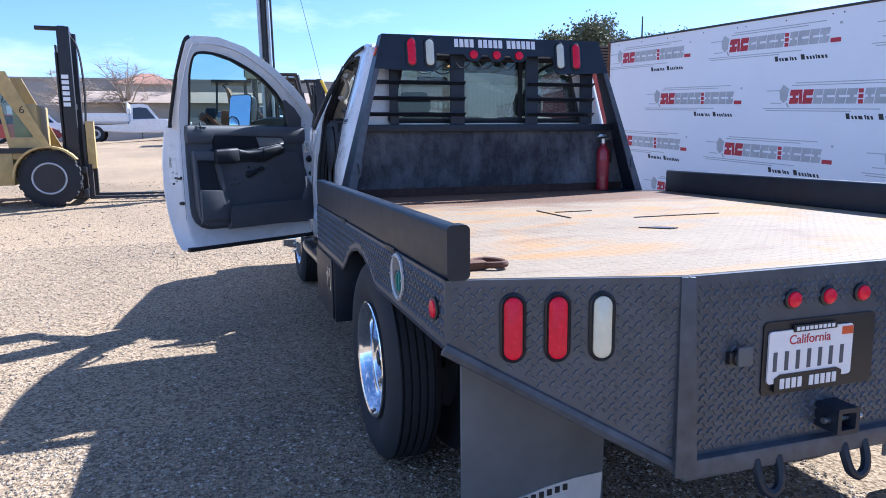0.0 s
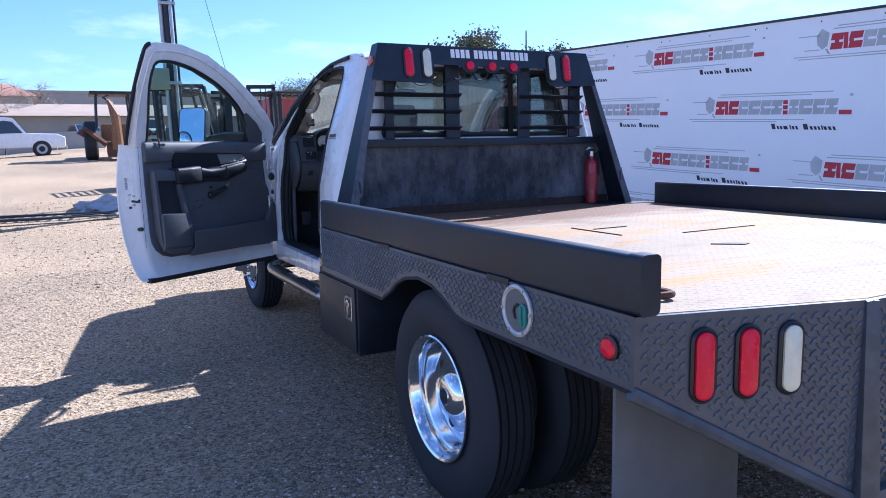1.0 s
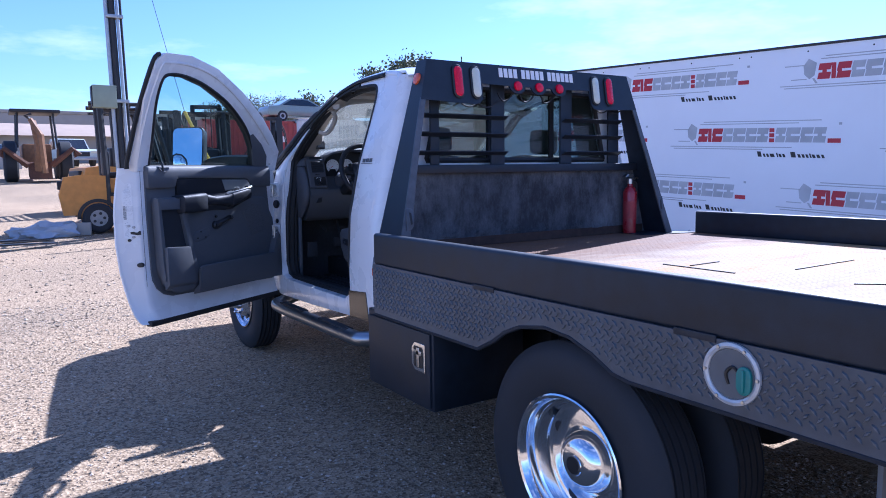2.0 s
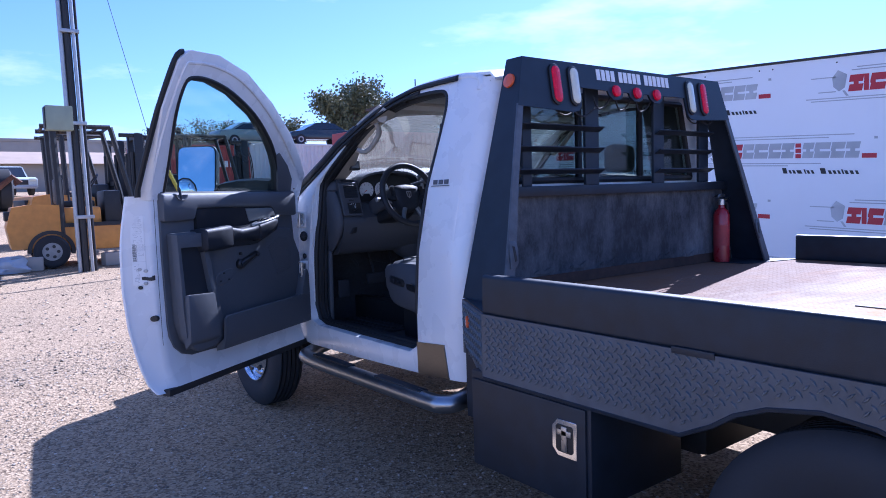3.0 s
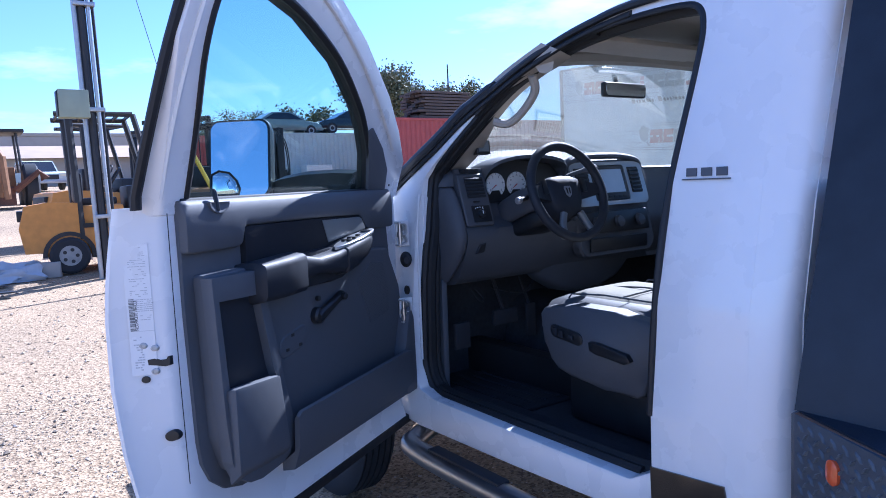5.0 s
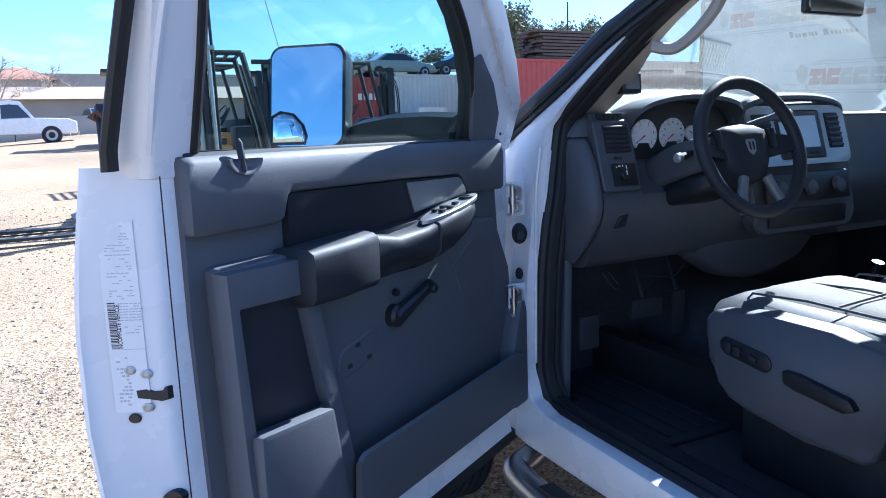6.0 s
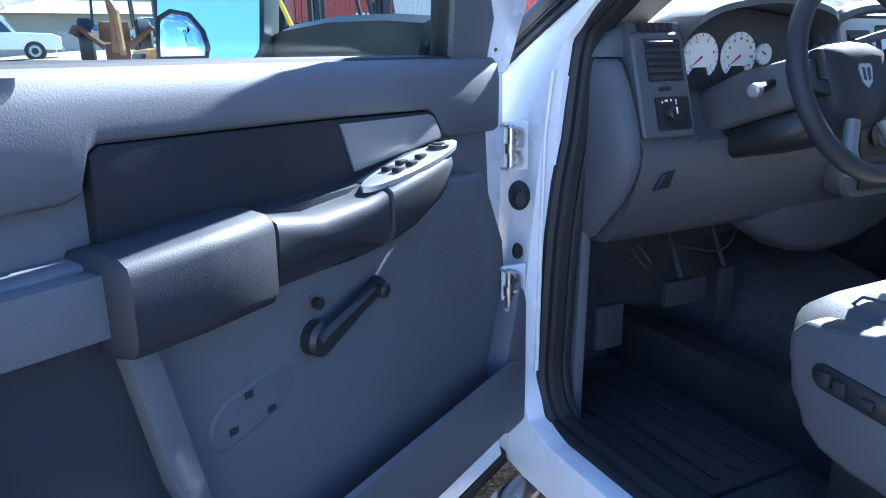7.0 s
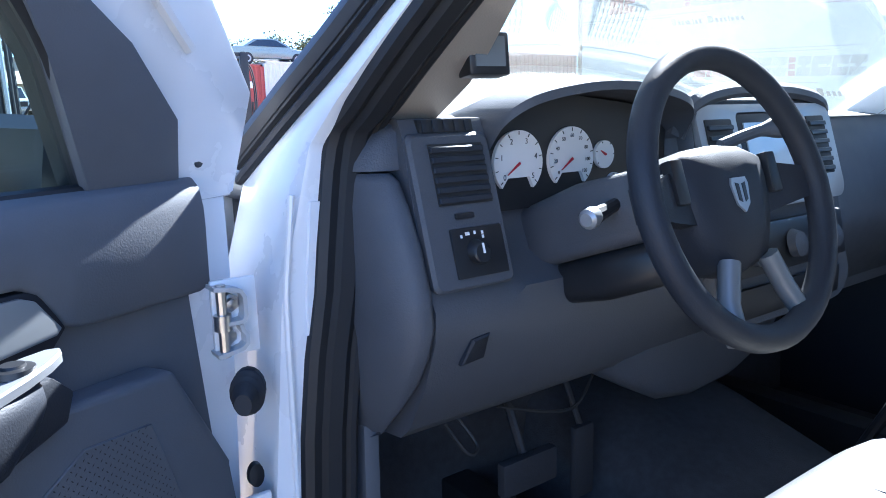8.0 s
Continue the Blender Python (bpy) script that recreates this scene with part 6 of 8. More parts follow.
for x0 in (0.850, 1.190):
    dv = on_top("defrost_grille", box(x0, x0 + 0.150, 4.098, 4.172, 1.406, 1.4130, 0.002), INK, dash)
    for j in range(11):
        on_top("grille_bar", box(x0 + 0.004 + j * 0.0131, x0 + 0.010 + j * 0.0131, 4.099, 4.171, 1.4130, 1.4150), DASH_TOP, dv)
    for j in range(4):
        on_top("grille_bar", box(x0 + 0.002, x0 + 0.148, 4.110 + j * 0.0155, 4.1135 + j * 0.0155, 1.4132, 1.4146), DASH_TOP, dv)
dv = on_top("sensor_grille", lathe([(1.4075, 0.026), (1.4130, 0.026), (1.4131, 0.0005)], "z", (1.090, 4.146, 0), 24), INK, dash)
for j in range(7):
    w_ = math.sqrt(0.025 ** 2 - (-0.0195 + j * 0.0065) ** 2)
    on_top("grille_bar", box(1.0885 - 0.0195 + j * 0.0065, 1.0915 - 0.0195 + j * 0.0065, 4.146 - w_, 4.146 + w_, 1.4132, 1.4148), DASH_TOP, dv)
for x0, x1 in ((0.62, 1.125), (1.185, 1.62)):
    on_top("defrost_slot", box(x0, x1, 4.196, 4.206, 1.4105, 1.4150), INK, dash)
part("dash_speaker", lathe([(1.408, 0.045), (1.4145, 0.042), (1.416, 0.02), (1.416, 0.001)], "z", (CX - 0.05, 4.08, 0), 24), DASH_GREY, dash)
# hood over the gauges
hood_pts = smooth_line([(0.508, 3.845, 1.372), (0.512, 3.82, 1.402), (0.545, 3.80, 1.426), (0.61, 3.79, 1.440), (0.69, 3.785, 1.446), (0.79, 3.79, 1.440), (0.87, 3.80, 1.424), (0.905, 3.82, 1.402), (0.912, 3.845, 1.372)], 5)
hr = []
for p in hood_pts:
    hr.append([(p.x, p.y, p.z), (p.x, p.y + 0.002, p.z + 0.012), (p.x, p.y + 0.10, p.z + 0.014), (p.x, p.y + 0.24, min(p.z, 1.40)), (p.x, p.y + 0.10, p.z - 0.004)])
part("gauge_hood", loft(hr), DASH_GREY, dash, "", 50)
part("gauge_panel", prism([(0.522, 1.285), (0.905, 1.285), (0.905, 1.385), (0.86, 1.424), (0.69, 1.442), (0.56, 1.430), (0.522, 1.39)], "y", 3.872, 3.884), BLACK_TRIM, dash)
for n_, (gx, gz_, gr_) in enumerate(((0.577, 1.350, 0.045), (0.681, 1.351, 0.046), (0.753, 1.353, 0.021), (0.777, 1.309, 0.015))):
    face = circle(gx, gz_, gr_, 28) if n_ > 1 else [p for p in circle(gx, gz_, gr_, 36) if not (abs(p[0] - gx) < 0.026 and p[1] < gz_)] and [(gx + gr_ * math.cos(radians(a)), gz_ + gr_ * math.sin(radians(a))) for a in range(-52, 233, 8)] + [(gx - 0.020, gz_ - 0.020), (gx + 0.020, gz_ - 0.020)]
    g_ = part("gauge", prism(face, "y", 3.866, 3.872), DIAL, dash, "white gauge dial with dark figures")
    for k in range(11 if n_ < 2 else 5):
        a = radians(220 - k * (26 if n_ < 2 else 55))
        r0, r1 = gr_ * 0.86, gr_ * 0.97
        c, s = math.cos(a), math.sin(a)
        part("tick", tube([(gx + r0 * c, 3.8655, gz_ + r0 * s), (gx + r1 * c, 3.8655, gz_ + r1 * s)], 0.0007, 4), INK, g_)
    a = radians(215 if n_ < 2 else 150)
    part("needle", tube([(gx, 3.864, gz_), (gx + gr_ * 0.6 * math.cos(a), 3.864, gz_ + gr_ * 0.6 * math.sin(a))], [0.0022, 0.0008], 5), RED_INK, g_)
    nums = (["0", "1", "2", "3", "4", "5"] if n_ == 0 else ["0", "20", "40", "50", "60", "70", "80", "100", "120"]) if n_ < 2 else []
    for k, word in enumerate(nums):
        a = radians(216 - k * (252 / (len(nums) - 1)))
        text_part("figure", word, 0.011 if n_ == 0 else 0.0075, pose(gx + gr_ * 0.72 * math.cos(a), 3.8655, gz_ + gr_ * 0.72 * math.sin(a), 90, 0, 0), INK, g_, 0.0002)
# left vent, light switch, end cap
def on_vent(name, bm, material, parent, label=""):
    """Lay a piece, drawn with y as its height over the panel, on the leaning face."""
    for v in bm.verts:
        v.co.y = vent_y(v.co.z) + v.co.y
    return part(name, bm, material, parent, label)


vp = on_vent("vent_panel", loft([[(x, -o, z) for x, z in rounded(0.381 + i, 0.506 - i, 1.208 + i, 1.396 - i, 0.010)] for o, i in ((-0.012, 0), (0.004, 0), (0.009, 0.004))]), DASH_GREY, dash)
on_vent("vent_hole", box(0.408, 0.491, -0.0105, -0.006, 1.309, 1.383), INK, vp)
for k in range(6):
    on_vent("vent_slat", box(0.4085, 0.4905, -0.0145, -0.009, 1.3115 + k * 0.0121, 1.3195 + k * 0.0121, 0.0015, 1), DARK_TRIM, vp)
on_vent("vent_wheel", box(0.428, 0.457, -0.0125, -0.006, 1.292, 1.299, 0.002), BLACK_TRIM, vp)
top_slot = on_vent("defrost_vent", box(0.404, 0.487, -0.004, 0.004, 1.397, 1.4125), INK, dash)
for k in range(5):
    on_vent("vent_slat", box(0.408 + k * 0.0165, 0.4145 + k * 0.0165, -0.0065, -0.003, 1.398, 1.4115), DARK_TRIM, top_slot)
ls = on_vent("light_switch_panel", box(0.415, 0.495, -0.0125, -0.006, 1.222, 1.281, 0.002), BLACK_TRIM, vp)
on_vent("light_knob", lathe([(-0.0125, 0.015), (-0.024, 0.013), (-0.026, 0.011), (-0.026, 0.001)], "y", (0.449, 0, 1.252), 20), BLACK_TRIM, ls)
on_vent("knob_mark", box(0.4485, 0.4510, -0.0275, -0.026, 1.252, 1.264), WHITE_INK, ls)
for x, z in ((0.428, 1.270), (0.436, 1.2725), (0.4395, 1.2725), (0.449, 1.273), (0.461, 1.272), (0.461, 1.267)):
    on_vent("bar", box(x, x + 0.0028, -0.0135, -0.0125, z, z + 0.0038), WHITE_INK, ls)
# a rounded cap closes the dashboard's outer end, with a shoulder piece above it
cap_rows = []
for z, xr, yr in ((1.002, 0.350, 3.902), (1.010, 0.358, 3.886), (1.05, 0.366, 3.854), (1.09, 0.371, 3.822), (1.13, 0.374, 3.800), (1.17, 0.376, 3.790), (1.21, 0.376, 3.795), (1.26, 0.375, 3.810), (1.31, 0.373, 3.832), (1.340, 0.371, 3.848), (1.350, 0.366, 3.858)):
    cap_rows.append([(0.324, 3.96, z), (0.320, 3.915, z), (0.326, yr + 0.055, z), (0.338, yr + 0.022, z), (0.352, yr + 0.005, z), (xr - 0.008, yr - 0.002, z), (xr, yr + 0.002, z), (xr + 0.002, yr + 0.03, z), (xr, 3.96, z)])
part("end_cap", loft(cap_rows), DASH_GREY, dash, "", 60)
part("dash_shoulder", loft([[(x, y + d, z) for y, z in ((3.98, 1.352), (3.98, 1.411 - h), (3.905, 1.411 - h), (3.880, 1.408 - h), (3.868, 1.398 - h), (3.864, 1.353))] for x, d, h in ((0.322, 0.045, 0.044), (0.332, 0.020, 0.036), (0.350, 0.006, 0.018), (0.368, 0.001, 0.004), (0.380, 0.0, 0.0))]), DASH_GREY, dash, "", 50)
part("hood_release", loft([[(x, y - o, z) for x, y, z in ((0.424 + i, 3.806, 1.108 + i), (0.460 - i, 3.806, 1.112 + i), (0.464 - i, 3.798, 1.146 - i), (0.436 + i, 3.798, 1.142 - i))] for i, o in ((0, -0.006), (0, 0.001), (0.003, 0.003))]), DARK_TRIM, dash)
part("lower_centre_panel", loft([[(x, 3.872, 1.06), (x, 3.858, 1.05), (x, 3.866 + d, z + 0.02), (x, 3.885 + d, z), (x, 3.96, z), (x, 3.96, 1.06)] for x, z, d in ((0.795, 0.985, 0.02), (0.83, 0.955, 0.008), (0.92, 0.905, 0.0), (1.02, 0.888, 0.0), (1.14, 0.895, 0.0), (1.26, 0.93, 0.005), (1.34, 0.98, 0.02))]), DASH_GREY, dash, "", 50)
part("tunnel_cover", loft([[(0.86, y, 0.565), (0.90, y, z - 0.06), (0.97, y, z - 0.01), (1.06, y, z), (1.22, y, z), (1.31, y, z - 0.01), (1.38, y, z - 0.06), (1.42, y, 0.565)] for y, z in ((3.50, 0.66), (3.58, 0.70), (3.75, 0.74), (3.95, 0.80), (4.20, 0.86))]), CARPET, cab, "", 50)
# centre stack, leaning like the panel beside the column
def on_stack(name, bm, material, parent, label="", sharp=35.0):
    for v in bm.verts:
        v.co.y += vent_y(max(v.co.z, 1.17))
    return part(name, bm, material, parent, label, sharp)


cs = on_stack("centre_console_panel", loft([[(x, -o, z) for x, z in rounded(0.925 + i, 1.385 - i, 1.04 + i, 1.435 - i, 0.05)] for o, i in ((-0.03, 0), (0.006, 0), (0.014, 0.006))]), DASH_GREY, dash)
on_stack("silver_bezel", ring(rounded(0.935, 1.375, 1.245, 1.424, 0.03), rounded(1.048, 1.258, 1.262, 1.410, 0.012), "y", -0.024, -0.010, 0.003), SILVER_TRIM, cs, "satin silver bezel round the radio and vents")
rad = on_stack("radio", box(1.050, 1.256, -0.022, -0.010, 1.264, 1.408, 0.004), BLACK_TRIM, cs, "double-height radio with a pale screen")
on_stack("screen", box(1.068, 1.238, -0.0245, -0.0215, 1.296, 1.392), mat("pale_screen", (0.45, 0.5, 0.55), 0.12, vary=0.05, coat=0.8), rad)
for k in range(6):
    on_stack("button", box(1.070 + k * 0.029, 1.090 + k * 0.029, -0.0245, -0.0215, 1.274, 1.284, 0.002, 1), DARK_TRIM, rad)
for x0, x1 in ((0.953, 1.030), (1.278, 1.345)):
    v_ = on_stack("vent", box(x0, x1, -0.027, -0.016, 1.290, 1.400, 0.004), INK, cs)
    for k in range(6):
        z0 = 1.297 + k * 0.017
        on_stack("vent_slat", box(x0 + 0.003, x1 - 0.003, -0.031, -0.025, z0, z0 + 0.008, 0.001, 1), BLACK_TRIM, v_)
hc = on_stack("heater_panel", box(0.965, 1.345, -0.022, -0.010, 1.135, 1.222, 0.006), BLACK_TRIM, cs)
for x in (1.02, 1.15, 1.28):
    on_stack("heater_knob", lathe([(-0.022, 0.025), (-0.036, 0.022), (-0.038, 0.001)], "y", (x, 0, 1.178), 20), DASH_GREY, hc)
on_stack("centre_hood", tube(smooth_line([(0.920, 0.010, 1.375), (0.945, -0.014, 1.425), (1.03, -0.020, 1.446), (1.15, -0.022, 1.450), (1.27, -0.020, 1.446), (1.365, -0.014, 1.425), (1.390, 0.010, 1.375)], 5), 0.015, 8), DASH_GREY, cs)
on_stack("lower_bin", box(0.98, 1.33, -0.020, -0.010, 1.06, 1.115, 0.006), BLACK_TRIM, cs)
part("transfer_lever", tube(smooth_line([(1.22, 3.72, 0.58), (1.22, 3.68, 0.75), (1.24, 3.62, 0.90), (1.24, 3.60, 0.96)], 5), [0.010] * 15 + [0.018], 8), BLACK_TRIM, dash)
# passenger side of the dash
part("glove_box", loft([[(1.40, 3.888, 1.14), (1.40, 3.875, 1.13), (1.40, 3.90, 1.02), (1.40, 3.94, 1.02)], [(W - 0.38, 3.905, 1.14), (W - 0.38, 3.89, 1.13), (W - 0.38, 3.91, 1.02), (W - 0.38, 3.95, 1.02)]]), GREY_TRIM, dash)

# steering wheel and column
SC, ST = Vector((0.685, 3.598, 1.318)), radians(19)
sm = Matrix.Translation(SC) @ Matrix.Rotation(radians(90) - ST, 4, "X")     # local z along the column, towards the driver
SR = 0.170


def sp(name, bm, material, parent, label="", sharp=50):
    return part(name, xf(bm, sm), material, parent, label, sharp)


swl = sp("steering_wheel", tube([(SR * math.cos(a), SR * math.sin(a), 0.0) for a in [k * math.tau / 56 for k in range(56)]], 0.0165, 12, True), DARK_TRIM, truck, "dark leather steering wheel with a broad grey hub")
hub_out = [(-0.085, 0.052), (-0.05, 0.064), (0.0, 0.068), (0.05, 0.064), (0.085, 0.052), (0.088, 0.02), (0.075, -0.04), (0.05, -0.082), (0.0, -0.092), (-0.05, -0.082), (-0.075, -0.04), (-0.088, 0.02)]
sp("hub_pad", loft([[(x * s, y * s, z) for x, y in hub_out] for s, z in ((1.0, -0.065), (1.0, -0.032), (0.96, -0.020), (0.85, -0.010), (0.5, -0.002))]), DARK_TRIM, swl, "grey airbag cover")
bd = sp("hub_badge", prism([(-0.014, 0.02), (0.014, 0.02), (0.017, 0.012), (0.012, -0.012), (0.0, -0.022), (-0.012, -0.012), (-0.017, 0.012)], "z", -0.0025, 0.0005), SILVER_TRIM, swl)
sp("badge_field", prism([(-0.010, 0.014), (-0.003, 0.012), (-0.003, -0.010), (-0.009, -0.007)], "z", 0.0005, 0.0012), BLACK_TRIM, bd)
sp("badge_field", prism([(0.010, 0.014), (0.003, 0.012), (0.003, -0.010), (0.009, -0.007)], "z", 0.0005, 0.0012), BLACK_TRIM, bd)
for s in (-1, 1):
    sp("spoke", loft([[(s * x, y, z) for y, z in ((h, -0.022 + d), (h, d), (-h * 0.6, d), (-h * 0.6, -0.022 + d))] for x, h, d in ((0.07, 0.045, -0.018), (0.11, 0.035, -0.012), (0.15, 0.026, -0.002), (0.172, 0.024, 0.002))]), DARK_TRIM, swl)
    sp("cruise_buttons", box(s * 0.096 - 0.011, s * 0.096 + 0.011, -0.002, 0.05, -0.022, -0.008, 0.003), BLACK_TRIM, swl)
    sp("lower_spoke", tube([(s * 0.04, -0.075, -0.012), (s * 0.06, -0.12, -0.012), (s * 0.075, -0.165, -0.003)], 0.013, 8), SATIN_GREY, swl)
col = sp("steering_column", loft([[(x, y, z) for x, y in rounded(-w, w, -0.030, t, 0.02)] for z, w, t in ((-0.055, 0.056, 0.045), (-0.085, 0.082, 0.060), (-0.17, 0.100, 0.066), (-0.30, 0.092, 0.06))]), DASH_GREY, dash, "dark plastic steering column cowl")
sp("lower_cowl", loft([[(x, y, z) for x, y in rounded(-w, w, -d, -0.029, 0.022)] for z, w, d in ((-0.055, 0.052, 0.062), (-0.085, 0.078, 0.086), (-0.17, 0.094, 0.092), (-0.29, 0.082, 0.085))]), BLACK_TRIM, col)
stk = part("turn_stalk", tube([(0.61, 3.715, 1.306), (0.575, 3.71, 1.298), (0.552, 3.706, 1.294)], [0.008, 0.009, 0.011], 10), BLACK_TRIM, col)
part("stalk_end", tube([(0.554, 3.706, 1.294), (0.548, 3.705, 1.2935), (0.538, 3.703, 1.292), (0.534, 3.702, 1.2915)], [0.011, 0.0135, 0.0125, 0.008], 12), SILVER_TRIM, stk)
part("gear_lever", tube(smooth_line([(0.75, 3.67, 1.37), (0.80, 3.655, 1.385), (0.84, 3.64, 1.392), (0.868, 3.63, 1.394)], 5), [0.008] * 7 + [0.010, 0.013, 0.015, 0.016, 0.017, 0.017, 0.016, 0.015, 0.009], 10), GREY_TRIM, col)
part("ignition", lathe([(0, 0.017), (0.02, 0.016), (0.022, 0.001)], "x", (0.745, 3.70, 1.33), 16), BLACK_TRIM, col)
# pedals and loose cables
pb = part("brake_pedal", box(0.60, 0.72, 3.93, 3.95, 0.80, 0.86, 0.006), RUBBER, truck)
part("pedal_arm", tube([(0.66, 3.95, 0.85), (0.66, 4.02, 1.0)], 0.008), MACHINE_BLACK, pb)
pb = part("accelerator_pedal", xf(box(0.79, 0.84, 3.955, 3.97, 0.72, 0.86, 0.006), Matrix()), RUBBER, truck)
part("pedal_arm", tube([(0.815, 3.965, 0.85), (0.815, 4.04, 1.0)], 0.006), MACHINE_BLACK, pb)
pb = part("parking_brake_pedal", box(0.40, 0.47, 3.92, 3.94, 0.74, 0.84, 0.006), RUBBER, truck)
part("cable", tube(smooth_line([(0.50, 3.95, 0.955), (0.52, 3.92, 0.912), (0.545, 3.93, 0.915), (0.53, 3.96, 0.955)], 5), 0.003, 6), INK, dash)
part("cable", tube(smooth_line([(0.62, 3.97, 0.945), (0.72, 3.94, 0.918), (0.78, 3.94, 0.918), (0.84, 3.96, 0.955)], 5), 0.003, 6), INK, dash)
# windscreen gadget
gps = part("dash_display", xf(box(-0.032, 0.032, -0.012, 0.012, -0.034, 0.034, 0.005), pose(0.462, 3.80, 1.485, -6, 0, -10) @ Matrix.Diagonal((0.85, 1.35, 0.74, 1))), BLACK_TRIM, cab, "small black display clipped to the windscreen post")
part("screen", xf(box(-0.023, 0.023, -0.0135, -0.0115, -0.021, 0.026), pose(0.462, 3.80, 1.485, -6, 0, -10) @ Matrix.Diagonal((0.85, 1.35, 0.74, 1))), mat("grey_lcd", (0.16, 0.18, 0.19), 0.2, vary=0.03), gps)

# ---- bench seat in three parts ----
def cushion(x0, x1, y0, y1, z0, z1, r, nx=8, bulge_=0.02):
    rows = []
    for k in range(nx + 1):
        s = k / nx
        x = x0 + (x1 - x0) * s
        e = math.sqrt(max(0.0, 1 - (2 * s - 1) ** 6))
        q = r * (1 - e) + 0.0
        prof = []
        for cx_, cz_, a0 in ((y1 - r, z1 - r, 0), (y0 + r, z1 - r, 90), (y0 + r, z0 + r, 180), (y1 - r, z0 + r, 270)):
            for j in range(6):
                a = radians(a0 + 90 * j / 5)
                prof.append((x, cx_ + (r - q) * math.cos(a), cz_ + (r - q) * math.sin(a) + (bulge_ * e if a0 < 180 else 0)))
        rows.append(prof)
    return loft(rows)


seat = part("bench_seat", cushion(0.455, 1.00, 3.02, 3.56, 0.80, 0.955, 0.06), SEAT_VINYL, truck, "grey cloth bench seat with fold-down middle", 50)
part("seat_insert", cushion(0.545, 0.935, 3.06, 3.505, 0.90, 0.968, 0.03), SEAT_CLOTH, seat, "pale grey woven seat cloth", 50)
for x in (0.545, 0.74, 0.935):
    part("seam", tube([(x, 3.08, 0.992), (x, 3.32, 0.995), (x, 3.46, 0.985), (x, 3.49, 0.95)], 0.003, 5), SEAT_VINYL, seat)
part("seam", tube([(0.545, 3.26, 0.992), (0.74, 3.27, 0.996), (0.935, 3.26, 0.992)], 0.003, 5), SEAT_VINYL, seat)
part("seat_valance", prism([(3.485, 0.955), (3.508, 0.93), (3.506, 0.89), (3.488, 0.84), (3.468, 0.785), (3.435, 0.757), (3.38, 0.742), (3.235, 0.730), (3.12, 0.726), (3.09, 0.745), (3.078, 0.79), (3.05, 0.90), (3.03, 0.95), (3.20, 0.972), (3.36, 0.972)], "x", 0.443, 0.505, 0.016, 3), SEAT_VINYL, seat, "", 60)
part("seat_frame", box(0.52, 0.98, 3.05, 3.46, 0.57, 0.80, 0.02), MACHINE_BLACK, seat)
sbp = part("seat_switch_plate", loft([[(x, y, z + (y - 3.39) * 0.13) for y, z in rounded(3.3205 + i, 3.4555 - i, 0.856 + i, 0.896 - i, 0.0195 - i)] for x, i in ((0.449, 0.0), (0.439, 0.0), (0.437, 0.004))]), BLACK_TRIM, seat, "oval black plate with seat switches", 50)
for y, z, h in ((3.430, 0.881, 0.013), (3.405, 0.877, 0.012), (3.362, 0.872, 0.007)):
    part("button", box(0.430, 0.438, y - 0.010, y + 0.010, z - h, z + h, 0.004), DARK_TRIM, sbp)
part("recline_lever", prism([(3.285, 0.872), (3.28, 0.845), (3.25, 0.838), (3.15, 0.826), (3.125, 0.838), (3.14, 0.856), (3.25, 0.872)], "x", 0.425, 0.446, 0.005), BLACK_TRIM, seat)
mseat = part("middle_cushion", cushion(1.005, 1.27, 3.02, 3.49, 0.80, 0.955, 0.06), SEAT_VINYL, seat, "", 50)
part("passenger_cushion", cushion(1.275, 1.82, 3.02, 3.53, 0.80, 0.955, 0.06), SEAT_VINYL, seat, "", 50)
for x0, x1 in ((0.47, 1.0), (1.005, 1.27), (1.275, 1.81)):
    b = cushion(x0, x1, 2.90, 3.06, 0.90, 1.39, 0.06)
    xf(b, Matrix.Translation((0, 3.0, 0.9)) @ Matrix.Rotation(radians(14), 4, "X") @ Matrix.Translation((0, -3.0, -0.9)))
    part("backrest", b, SEAT_CLOTH, seat, "", 50)
for x in (0.735, 1.54):
    b = cushion(x - 0.11, x + 0.11, 2.79, 2.87, 1.40, 1.53, 0.038)
    part("headrest", b, SEAT_CLOTH, seat, "", 50)
part("seat_belt", tube([(0.49, 2.82, 1.62), (0.46, 2.85, 1.2), (0.44, 2.92, 0.75)], 0.012, 6), BLACK_TRIM, cab)

# fire extinguisher standing in the corner of the bed
ex = thing("fire_extinguisher", "red fire extinguisher standing against the black bulkhead", "fire extinguisher")
EX, EY = 1.905, 2.452
ecyl = part("cylinder", lathe([(ZD + 0.002, 0.036), (ZD + 0.006, 0.040), (ZD + 0.25, 0.041), (ZD + 0.275, 0.033), (ZD + 0.29, 0.016), (ZD + 0.31, 0.014)], "z", (EX, EY, 0), 24), RED_PAINT, ex)
part("valve", lathe([(ZD + 0.305, 0.018), (ZD + 0.335, 0.018), (ZD + 0.337, 0.010)], "z", (EX, EY, 0), 14), STEEL, ex)
part("lever", prism([(EX - 0.055, ZD + 0.345), (EX + 0.02, ZD + 0.35), (EX + 0.02, ZD + 0.362), (EX - 0.03, ZD + 0.365)], "y", EY - 0.01, EY + 0.01, 0.002), STEEL, ex)
part("handle", prism([(EX - 0.02, ZD + 0.33), (EX + 0.065, ZD + 0.345), (EX + 0.065, ZD + 0.335), (EX, ZD + 0.32)], "y", EY - 0.008, EY + 0.008, 0.002), STEEL, ex)
part("hose", tube(smooth_line([(EX + 0.02, EY, ZD + 0.32), (EX + 0.055, EY, ZD + 0.30), (EX + 0.058, EY, ZD + 0.18)], 5), 0.008, 8), RUBBER, ex)
